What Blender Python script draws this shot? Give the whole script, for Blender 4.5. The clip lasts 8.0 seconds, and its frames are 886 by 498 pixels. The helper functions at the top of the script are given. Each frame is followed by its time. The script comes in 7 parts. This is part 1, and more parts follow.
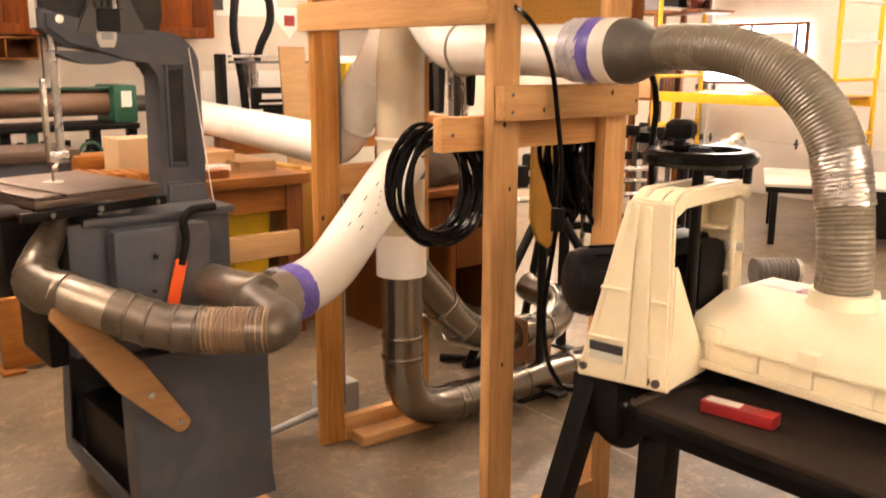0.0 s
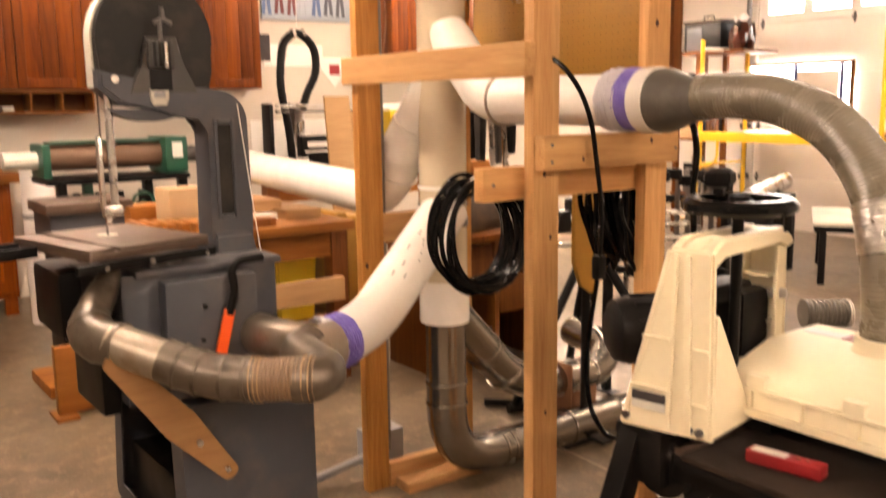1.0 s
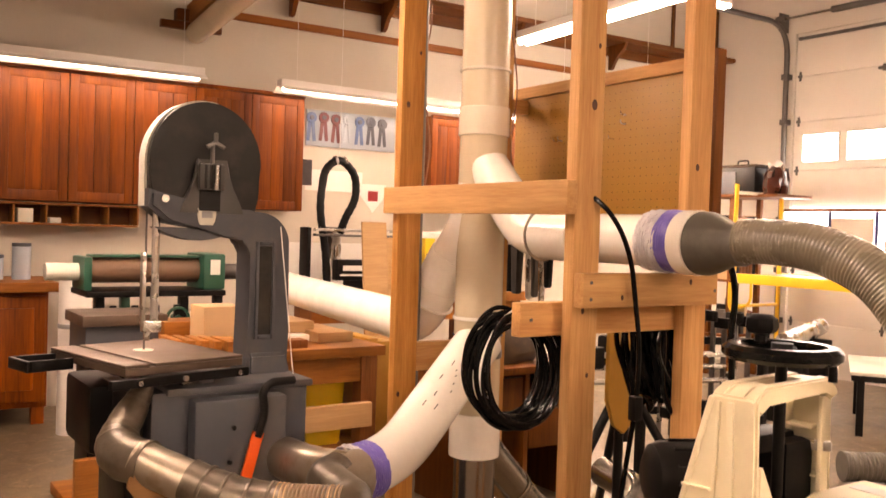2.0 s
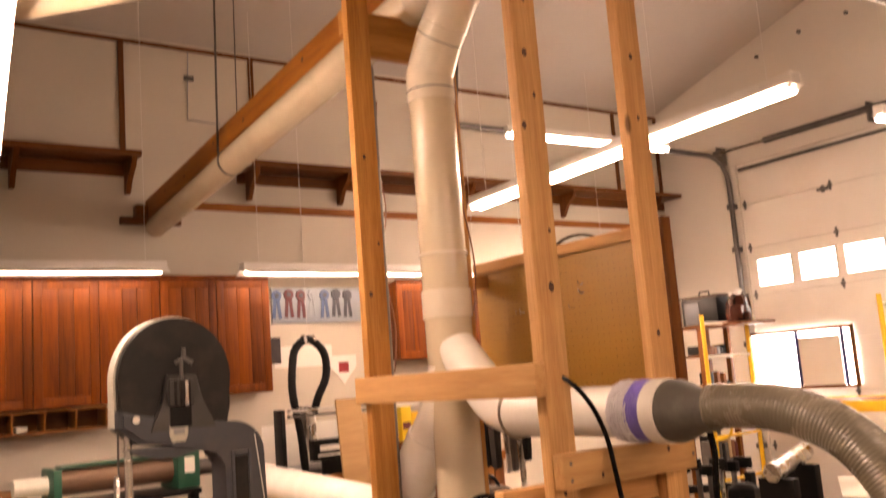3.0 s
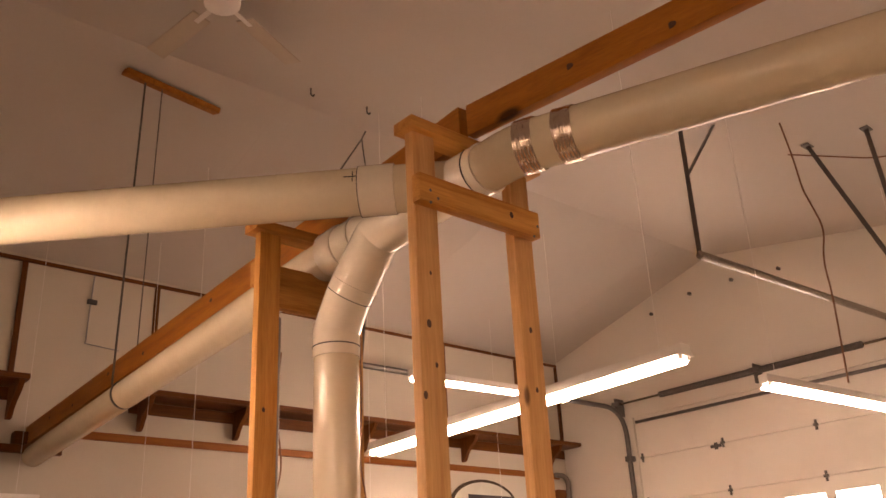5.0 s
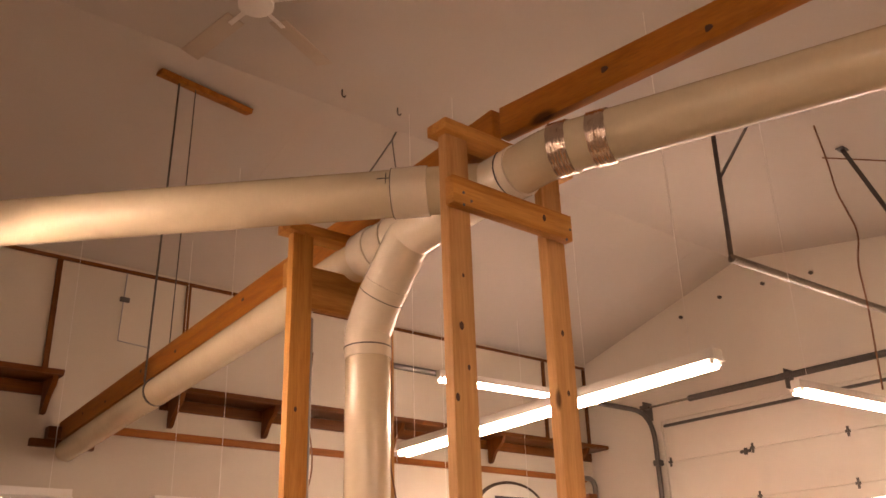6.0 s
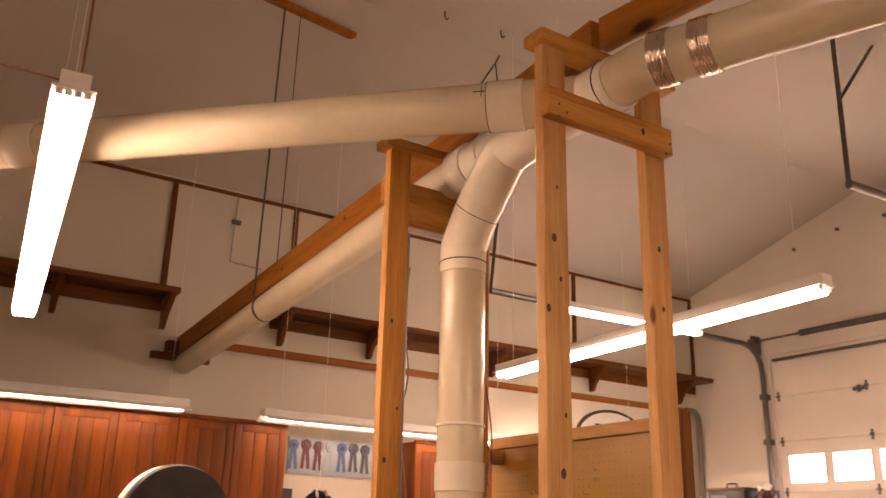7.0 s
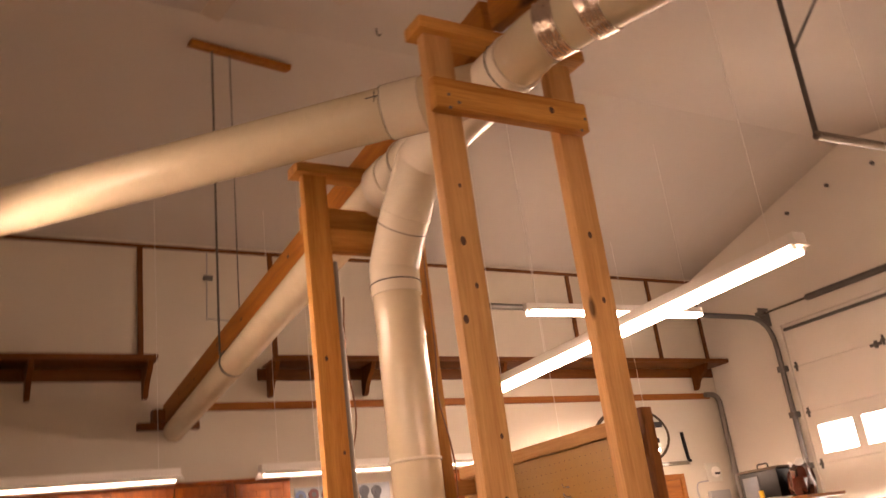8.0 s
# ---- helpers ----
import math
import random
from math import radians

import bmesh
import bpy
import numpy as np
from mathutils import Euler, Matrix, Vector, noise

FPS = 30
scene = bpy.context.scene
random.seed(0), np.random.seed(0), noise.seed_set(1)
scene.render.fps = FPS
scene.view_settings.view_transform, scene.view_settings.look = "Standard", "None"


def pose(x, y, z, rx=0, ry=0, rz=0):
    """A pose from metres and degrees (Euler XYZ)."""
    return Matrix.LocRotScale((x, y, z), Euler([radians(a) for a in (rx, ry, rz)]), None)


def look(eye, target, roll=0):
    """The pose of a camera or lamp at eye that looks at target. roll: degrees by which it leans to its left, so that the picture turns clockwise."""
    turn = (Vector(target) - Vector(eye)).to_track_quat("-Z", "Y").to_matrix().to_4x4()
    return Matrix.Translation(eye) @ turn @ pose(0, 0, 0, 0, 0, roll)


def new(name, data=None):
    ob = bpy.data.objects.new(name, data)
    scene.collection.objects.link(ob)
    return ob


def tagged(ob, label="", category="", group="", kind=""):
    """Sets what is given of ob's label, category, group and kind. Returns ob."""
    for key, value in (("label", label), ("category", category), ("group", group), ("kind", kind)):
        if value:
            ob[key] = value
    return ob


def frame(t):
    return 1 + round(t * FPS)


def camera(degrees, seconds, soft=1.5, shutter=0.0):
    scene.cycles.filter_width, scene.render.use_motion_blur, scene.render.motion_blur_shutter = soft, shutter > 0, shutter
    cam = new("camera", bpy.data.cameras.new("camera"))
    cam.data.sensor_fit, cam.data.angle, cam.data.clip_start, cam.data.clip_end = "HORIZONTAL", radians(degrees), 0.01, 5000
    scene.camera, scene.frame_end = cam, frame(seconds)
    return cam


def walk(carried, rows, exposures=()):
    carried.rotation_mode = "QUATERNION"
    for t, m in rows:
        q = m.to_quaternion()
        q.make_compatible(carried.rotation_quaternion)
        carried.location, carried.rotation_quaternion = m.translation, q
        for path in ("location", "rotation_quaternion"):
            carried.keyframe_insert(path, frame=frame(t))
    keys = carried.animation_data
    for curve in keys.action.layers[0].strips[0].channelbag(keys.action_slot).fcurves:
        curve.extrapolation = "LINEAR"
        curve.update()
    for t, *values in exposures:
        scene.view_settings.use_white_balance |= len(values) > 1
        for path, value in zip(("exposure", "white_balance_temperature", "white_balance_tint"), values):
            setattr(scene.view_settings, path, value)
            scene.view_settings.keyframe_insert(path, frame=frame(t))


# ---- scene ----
cam = camera(52.9, 8.0, 1.5, 0.5)
PATH = [
    (0, (-0.001, 0.073, 1.364), (1.198, 1.618, 0.946), 0.3),
    (0.5, (-0.006, 0.062, 1.357), (1.138, 1.628, 0.868), 0.4),
    (1, (-0.01, 0.046, 1.391), (1.118, 1.665, 1.063), -0.8),
    (1.2, (-0.03, 0.058, 1.39), (1.089, 1.7, 1.16), -0.5),
    (2.3, (-0.031, 0.06, 1.417), (1.067, 1.731, 1.415), 2.3),
    (2.5, (-0.041, 0.043, 1.44), (1.069, 1.707, 1.491), 2.1),
    (2.8, (-0.043, 0.034, 1.484), (1.101, 1.662, 1.687), -2.1),
    (3, (-0.049, 0.016, 1.519), (1.092, 1.633, 1.803), -4.4),
    (3.2, (-0.052, 0.017, 1.54), (1.126, 1.589, 1.916), -3.2),
    (3.5, (-0.049, 0.0, 1.574), (1.192, 1.491, 2.064), -4.3),
    (4, (-0.047, -0.024, 1.604), (1.21, 1.393, 2.246), -4.0),
    (4.5, (-0.058, -0.029, 1.63), (1.229, 1.322, 2.349), -3.6),
    (4.7, (-0.067, -0.037, 1.622), (1.205, 1.314, 2.368), -3.5),
    (5.8, (-0.079, -0.026, 1.608), (1.13, 1.364, 2.386), -2.3),
    (6, (-0.091, -0.03, 1.617), (1.11, 1.374, 2.383), -1.8),
    (6.2, (-0.091, -0.025, 1.605), (1.101, 1.39, 2.366), -1.2),
    (6.5, (-0.111, -0.023, 1.585), (1.063, 1.44, 2.28), 1.9),
    (6.8, (-0.106, -0.05, 1.543), (0.965, 1.513, 2.184), 4.1),
    (7, (-0.047, -0.039, 1.555), (0.993, 1.55, 2.182), 1.4),
    (7.5, (0.176, -0.046, 1.569), (1.181, 1.564, 2.2), 0.5),
    (8, (0.335, 0.015, 1.606), (1.346, 1.603, 2.281), -7.6),
]
# the film's own brightening and tint: seconds, stops, kelvin, tint
EXPOSURES = [(0.0, 1.85, 6900, 9), (0.5, 1.82, 6800, 9), (1.2, 1.8, 7200, 13), (2.5, 1.58, 7700, 20), (3.0, 1.38, 7850, 22), (3.5, 1.22, 7950, 23), (4.0, 1.04, 8050, 24), (4.5, 1.01, 8050, 24), (6.0, 1.15, 8050, 24), (8.0, 1.16, 8050, 24)]
walk(cam, [(t, look(eye, target, roll)) for t, eye, target, roll in PATH], EXPOSURES)

# ---- light ----
world = bpy.data.worlds.new("sky")
scene.world = world
world.use_nodes = True
wn = world.node_tree.nodes
sky = wn.new("ShaderNodeTexSky")
sky.sky_type, sky.sun_disc = "NISHITA", False
sky.sun_elevation, sky.sun_rotation = radians(40), radians(100)
world.node_tree.links.new(sky.outputs[0], wn["Background"].inputs[0])
wn["Background"].inputs[1].default_value = 0.12
sun = new("sun", bpy.data.lights.new("sun", "SUN"))
sun.data.energy, sun.data.angle, sun.data.color = 2.5, radians(0.6), (1, 0.95, 0.88)
sun.matrix_world = look((0, 0, 20), (-6, -10, 5))
TUBE_GLOW, TUBE_TINT = 30.0, (1.0, 0.80, 0.66)

# ---- materials ----
def ramp(nt, fac, stops):
    r = nt.nodes.new("ShaderNodeValToRGB")
    while len(r.color_ramp.elements) < len(stops):
        r.color_ramp.elements.new(0.5)
    for e, (p, c) in zip(r.color_ramp.elements, stops):
        e.position, e.color = p, (*c, 1)
    nt.links.new(fac, r.inputs[0])
    return r.outputs[0]


def start(name, rough=0.5, metal=0.0):
    m = bpy.data.materials.new(name)
    m.use_nodes = True
    b = m.node_tree.nodes["Principled BSDF"]
    b.inputs["Roughness"].default_value, b.inputs["Metallic"].default_value = rough, metal
    return m, m.node_tree, b


def coords(nt, scale=(1, 1, 1), own=True, turn=(0, 0, 0)):
    """Object places stretched by scale; own: shifted for every object by its random number."""
    tc, mp = nt.nodes.new("ShaderNodeTexCoord"), nt.nodes.new("ShaderNodeMapping")
    mp.inputs["Scale"].default_value = scale
    mp.inputs["Rotation"].default_value = [radians(a) for a in turn]
    nt.links.new(tc.outputs["Object"], mp.inputs["Vector"])
    if own:
        oi, mul = nt.nodes.new("ShaderNodeObjectInfo"), nt.nodes.new("ShaderNodeMath")
        mul.operation, mul.inputs[1].default_value = "MULTIPLY", 31.0
        nt.links.new(oi.outputs["Random"], mul.inputs[0])
        nt.links.new(mul.outputs[0], mp.inputs["Location"])
    return mp.outputs["Vector"]


def noise_tex(nt, vec, scale, detail=4.0, rough=0.55, warp=0.0):
    n = nt.nodes.new("ShaderNodeTexNoise")
    n.inputs["Scale"].default_value, n.inputs["Detail"].default_value = scale, detail
    n.inputs["Roughness"].default_value, n.inputs["Distortion"].default_value = rough, warp
    nt.links.new(vec, n.inputs["Vector"])
    return n.outputs["Fac"]


def mixed(nt, fac, a, b, mode="MIX"):
    m = nt.nodes.new("ShaderNodeMix")
    m.data_type, m.blend_type = "RGBA", mode
    for sock, v in ((m.inputs[0], fac), (m.inputs[6], a), (m.inputs[7], b)):
        if isinstance(v, (int, float)):
            sock.default_value = v
        elif isinstance(v, tuple):
            sock.default_value = (*v, 1)
        else:
            nt.links.new(v, sock)
    return m.outputs[2]


def bump(nt, b, height, strength=0.2, dist=0.002):
    n = nt.nodes.new("ShaderNodeBump")
    n.inputs["Strength"].default_value, n.inputs["Distance"].default_value = strength, dist
    nt.links.new(height, n.inputs["Height"])
    nt.links.new(n.outputs[0], b.inputs["Normal"])


def spread(nt, b, fac, low, high):
    m = nt.nodes.new("ShaderNodeMapRange")
    m.inputs["To Min"].default_value, m.inputs["To Max"].default_value = low, high
    nt.links.new(fac, m.inputs["Value"])
    nt.links.new(m.outputs[0], b.inputs["Roughness"])


def wood(name, dark, light, along="z", rough=0.55, grain=26.0, knots=0.0, vary=0.12, gloss=0.0):
    """Timber whose grain runs along one axis, with streaks, fine pores and optional knots."""
    m, nt, b = start(name, rough)
    st = {"x": (0.055, 1, 1), "y": (1, 0.055, 1), "z": (1, 1, 0.055)}[along]
    v = coords(nt, st)
    streak = noise_tex(nt, v, grain, 5, 0.6, 0.6)
    fine = noise_tex(nt, v, grain * 9, 3, 0.6)
    col = ramp(nt, streak, [(0.3, dark), (0.7, light)])
    col = mixed(nt, 0.25, col, ramp(nt, fine, [(0.35, tuple(0.7 * c for c in dark)), (0.65, light)]))
    if knots:
        kv = coords(nt, {"x": (0.45, 1, 1), "y": (1, 0.45, 1), "z": (1, 1, 0.45)}[along])
        vo = nt.nodes.new("ShaderNodeTexVoronoi")
        vo.inputs["Scale"].default_value = knots
        nt.links.new(kv, vo.inputs["Vector"])
        k = ramp(nt, vo.outputs["Distance"], [(0.05, (1, 1, 1)), (0.10, (0, 0, 0))])
        col = mixed(nt, k, col, tuple(0.32 * c for c in dark))
    oi = nt.nodes.new("ShaderNodeObjectInfo")
    tone = ramp(nt, oi.outputs["Random"], [(0, (1 - vary,) * 3), (1, (1 + vary, 1 + vary * 0.8, 1 + vary * 0.6))])
    col = mixed(nt, 1.0, col, tone, "MULTIPLY")
    nt.links.new(col, b.inputs["Base Color"])
    spread(nt, b, fine, rough - 0.1, rough + 0.12)
    b.inputs["Specular IOR Level"].default_value = 0.22
    if gloss:
        b.inputs["Coat Weight"].default_value, b.inputs["Coat Roughness"].default_value = gloss, 0.25
    bump(nt, b, fine, 0.12, 0.001)
    return m


def coated(name, base, rough=0.45, metal=0.0, dirt=(0.25, 0.2, 0.15), much=0.25, size=3.0, grit=60.0, bumpy=0.08, coat=0.0):
    """Paint, plastic or metal with soft blotches, specks and a fine relief."""
    m, nt, b = start(name, rough, metal)
    v = coords(nt)
    big, small = noise_tex(nt, v, size, 5, 0.6), noise_tex(nt, v, grit, 3, 0.6)
    dirty = tuple(c * d * 1.6 for c, d in zip(base, dirt)) if metal else dirt
    fac = ramp(nt, big, [(0.48, (0, 0, 0)), (0.75, (much,) * 3)])
    col = mixed(nt, fac, base, dirty)
    col = mixed(nt, 0.08, col, ramp(nt, small, [(0.3, tuple(0.6 * c for c in base)), (0.7, base)]))
    nt.links.new(col, b.inputs["Base Color"])
    spread(nt, b, big, rough - 0.08, rough + 0.12)
    if coat:
        b.inputs["Coat Weight"].default_value, b.inputs["Coat Roughness"].default_value = coat, 0.15
    if max(base) < 0.03:
        b.inputs["Specular IOR Level"].default_value = 0.18
    bump(nt, b, small, bumpy, 0.001)
    return m


def glow(name, tint, power):
    m, nt, b = start(name)
    b.inputs["Base Color"].default_value = (0.9, 0.9, 0.9, 1)
    b.inputs["Emission Color"].default_value = (*tint, 1)
    b.inputs["Emission Strength"].default_value = power
    return m


pine_z = wood("pine_upright", (0.41, 0.190, 0.066), (0.63, 0.370, 0.160), "z", 0.6, 22, 5.5)
pine_x = wood("pine_across", (0.41, 0.190, 0.066), (0.63, 0.370, 0.160), "x", 0.6, 22, 5.5)
pine_y = wood("pine_along", (0.41, 0.190, 0.066), (0.63, 0.370, 0.160), "y", 0.6, 22, 5.5)
# back posts are oranger; high beams share the tone for the dimmer light there
pine_warm_z = wood("orange_pine_upright", (0.31, 0.112, 0.020), (0.58, 0.29, 0.078), "z", 0.6, 22, 5.5)
pine_dimlit_x = wood("dimlit_pine_across", (0.31, 0.112, 0.020), (0.58, 0.29, 0.078), "x", 0.6, 22, 5.5)
beam_wood = wood("beam_wood", (0.27, 0.085, 0.010), (0.46, 0.172, 0.024), "y", 0.6, 18, 3.5)
cherry = wood("cherry_boards", (0.075, 0.013, 0.0012), (0.275, 0.066, 0.0022), "z", 0.46, 9, 0, 0.22)
shelf_wood = wood("stained_shelf", (0.085, 0.023, 0.003), (0.185, 0.060, 0.008), "x", 0.5, 20)
shelf_wood_z = wood("stained_upright", (0.085, 0.023, 0.003), (0.185, 0.060, 0.008), "z", 0.5, 20)
# rail drawn lighter than the shelves for the light falling on it
rail_wood = wood("wall_rail_wood", (0.23, 0.070, 0.012), (0.40, 0.145, 0.030), "x", 0.5, 20)
bench_wood = wood("bench_wood", (0.18, 0.055, 0.009), (0.36, 0.14, 0.028), "x", 0.5, 16)
bench_wood_z = wood("bench_leg_wood", (0.11, 0.034, 0.008), (0.24, 0.085, 0.022), "z", 0.5, 16)
ply = wood("plywood", (0.38, 0.21, 0.095), (0.50, 0.31, 0.15), "x", 0.6, 12)
peg = coated("pegboard_brown", (0.34, 0.168, 0.018), 0.5, dirt=(0.20, 0.09, 0.010), much=0.5, size=2)
hole_shade = coated("hole_shade", (0.02, 0.012, 0.006), 0.9)
pvc = coated("white_pvc", (0.87, 0.83, 0.765), 0.17, dirt=(0.45, 0.36, 0.26), much=0.3, size=4, bumpy=0.03)
pvc_cream = coated("cream_pvc", (0.64, 0.545, 0.395), 0.2, dirt=(0.45, 0.34, 0.22), much=0.35, size=4, bumpy=0.03)
foil_silver = coated("foil_silver", (0.60, 0.57, 0.54), 0.28, 1.0, dirt=(0.4, 0.37, 0.34), much=0.5, size=40, bumpy=0.6, grit=150)
pvc_mid = coated("duct_fitting", (0.74, 0.665, 0.55), 0.07, dirt=(0.45, 0.36, 0.26), much=0.3, size=4, bumpy=0.03)
purple = coated("purple_tape", (0.16, 0.12, 0.50), 0.3, dirt=(0.30, 0.26, 0.55), much=0.4, size=20)
clear_tape = coated("clear_tape", (0.62, 0.60, 0.62), 0.15, dirt=(0.4, 0.36, 0.45), much=0.4, size=30)
foil = coated("foil_tape", (0.72, 0.60, 0.52), 0.2, 1.0, dirt=(0.35, 0.28, 0.24), much=0.5, size=30, bumpy=0.5, grit=120)
galv = coated("galvanised_duct", (0.33, 0.30, 0.265), 0.22, 1.0, dirt=(0.5, 0.46, 0.40), much=0.2, size=1.2, bumpy=0.03)
galv_dull = coated("dull_galvanised", (0.35, 0.30, 0.24), 0.36, 0.8, dirt=(0.42, 0.34, 0.27), much=0.8, size=14, bumpy=0.2)
tan_hose = coated("tan_wire_hose", (0.20, 0.125, 0.07), 0.45, dirt=(0.32, 0.22, 0.14), much=0.5, size=12)
dusty_duct = coated("dusty_duct", (0.125, 0.100, 0.074), 0.36, 0.5, dirt=(0.13, 0.095, 0.068), much=0.9, size=14, bumpy=0.3)
hose_grey = coated("ribbed_hose", (0.20, 0.172, 0.128), 0.25, dirt=(0.30, 0.26, 0.2), much=0.4, size=8)
rubber_grey = coated("grey_rubber", (0.085, 0.075, 0.062), 0.5, dirt=(0.25, 0.22, 0.18), much=0.4, size=10)
saw_grey = coated("grey_machine_paint", (0.054, 0.058, 0.071), 0.5, dirt=(0.15, 0.115, 0.085), much=0.5, size=5, bumpy=0.15)
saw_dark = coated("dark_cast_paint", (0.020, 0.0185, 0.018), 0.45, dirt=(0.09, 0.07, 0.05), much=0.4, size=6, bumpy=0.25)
rim_pale = coated("pale_rim", (0.62, 0.60, 0.52), 0.45, much=0.3)
bracket_grey = coated("bracket_grey", (0.040, 0.037, 0.035), 0.42, dirt=(0.12, 0.09, 0.07), much=0.4, size=8)
iron = coated("cast_iron_top", (0.115, 0.080, 0.060), 0.38, 0.4, dirt=(0.45, 0.31, 0.22), much=0.5, size=7)
steel = coated("bright_steel", (0.60, 0.58, 0.56), 0.25, 1.0, much=0.3, size=12)
dark_steel = coated("dark_steel", (0.13, 0.12, 0.115), 0.4, 0.8, dirt=(0.6, 0.4, 0.3), much=0.4, size=10)
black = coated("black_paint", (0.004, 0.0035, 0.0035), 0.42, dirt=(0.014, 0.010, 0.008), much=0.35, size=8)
black_hose = coated("black_hose", (0.005, 0.005, 0.005), 0.14, dirt=(0.015, 0.012, 0.01), much=0.3, size=9)
cream = coated("cream_casting", (0.87, 0.775, 0.56), 0.4, dirt=(0.66, 0.54, 0.34), much=0.25, size=6, bumpy=0.06)
belt = coated("abrasive_belt", (0.022, 0.014, 0.010), 0.8, dirt=(0.055, 0.034, 0.022), much=0.6, size=5, grit=400, bumpy=0.5)
red_plastic = coated("red_plastic", (0.28, 0.012, 0.016), 0.35, much=0.1)
orange_plastic = coated("orange_plastic", (0.85, 0.10, 0.01), 0.4, much=0.1)
white_plain = coated("white_card", (0.78, 0.75, 0.70), 0.6, much=0.15)
grey_box = coated("grey_steel_box", (0.33, 0.33, 0.34), 0.5, dirt=(0.3, 0.25, 0.2), much=0.3)
# gable colour lightened against the other walls for the stronger light there
gable_paint_lit = coated("gable_paint_lit", (0.72, 0.67, 0.605), 0.8, dirt=(0.55, 0.49, 0.42), much=0.3, size=0.8, grit=90, bumpy=0.12)
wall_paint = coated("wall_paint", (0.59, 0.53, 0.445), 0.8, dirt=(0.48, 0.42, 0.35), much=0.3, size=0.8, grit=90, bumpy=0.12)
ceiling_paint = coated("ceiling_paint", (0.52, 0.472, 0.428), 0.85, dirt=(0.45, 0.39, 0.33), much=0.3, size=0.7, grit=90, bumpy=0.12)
door_paint = coated("door_paint", (0.80, 0.75, 0.69), 0.55, dirt=(0.5, 0.43, 0.36), much=0.3, size=1.2, grit=200, bumpy=0.1)
yellow = coated("yellow_paint", (0.80, 0.47, 0.02), 0.4, dirt=(0.45, 0.25, 0.04), much=0.3, size=8)
yellow_bin = coated("yellow_plastic", (0.75, 0.52, 0.02), 0.4, dirt=(0.5, 0.33, 0.04), much=0.3, size=5)
green = coated("green_machine_paint", (0.010, 0.075, 0.045), 0.4, dirt=(0.12, 0.12, 0.09), much=0.3, size=6)
rust = coated("rusty_sheet", (0.22, 0.10, 0.05), 0.6, 0.3, dirt=(0.5, 0.35, 0.3), much=0.7, size=10)
cardboard = coated("cardboard", (0.46, 0.30, 0.16), 0.8, much=0.2)
fixture_white = coated("fixture_enamel", (0.78, 0.74, 0.70), 0.4, much=0.15)
knot_brown = coated("knot_brown", (0.07, 0.022, 0.008), 0.6, dirt=(0.02, 0.008, 0.004), much=0.8, size=60)
fan_tan = coated("fan_tan", (0.50, 0.42, 0.34), 0.6, much=0.2)
joint_grey = coated("joint_grey", (0.36, 0.30, 0.235), 0.7)
hardboard = wood("hardboard", (0.24, 0.125, 0.052), (0.33, 0.185, 0.080), "x", 0.55, 10)
hood_brown = coated("hood_brown", (0.16, 0.095, 0.062), 0.4, dirt=(0.14, 0.09, 0.06), much=0.5, size=8)
wrap_brown = coated("wrap_brown", (0.055, 0.014, 0.008), 0.12, dirt=(0.03, 0.008, 0.004), much=0.8, size=16, bumpy=0.3)
bag_brown = coated("bag_brown", (0.045, 0.024, 0.010), 0.7, dirt=(0.11, 0.06, 0.025), much=0.6, size=14)
conduit_grey = coated("conduit_grey", (0.16, 0.14, 0.125), 0.45, dirt=(0.10, 0.08, 0.06), much=0.4)
ink = coated("ink", (0.03, 0.025, 0.03), 0.7)
blue_tape = coated("blue_tape", (0.05, 0.07, 0.25), 0.6)
ribbon_blue = coated("ribbon_blue", (0.065, 0.115, 0.25), 0.5, much=0.1)
ribbon_red = coated("ribbon_red", (0.11, 0.012, 0.016), 0.5, much=0.1)
ribbon_pale = coated("ribbon_pale", (0.34, 0.38, 0.44), 0.5, much=0.1)
ribbon_dark = coated("ribbon_dark", (0.05, 0.055, 0.075), 0.5, much=0.1)
tube_glow = glow("tube_glow", TUBE_TINT, TUBE_GLOW)
small_glow = glow("small_tube_glow", TUBE_TINT, TUBE_GLOW * 0.45)
bench_glow = glow("bench_tube_glow", TUBE_TINT, TUBE_GLOW * 1.4)
east_glow = glow("east_tube_glow", TUBE_TINT, TUBE_GLOW * 1.3)
wall_glow = glow("wall_tube_glow", TUBE_TINT, TUBE_GLOW * 2.3)
daylight = glow("daylight_beyond", (1.0, 0.95, 0.92), 6.0)


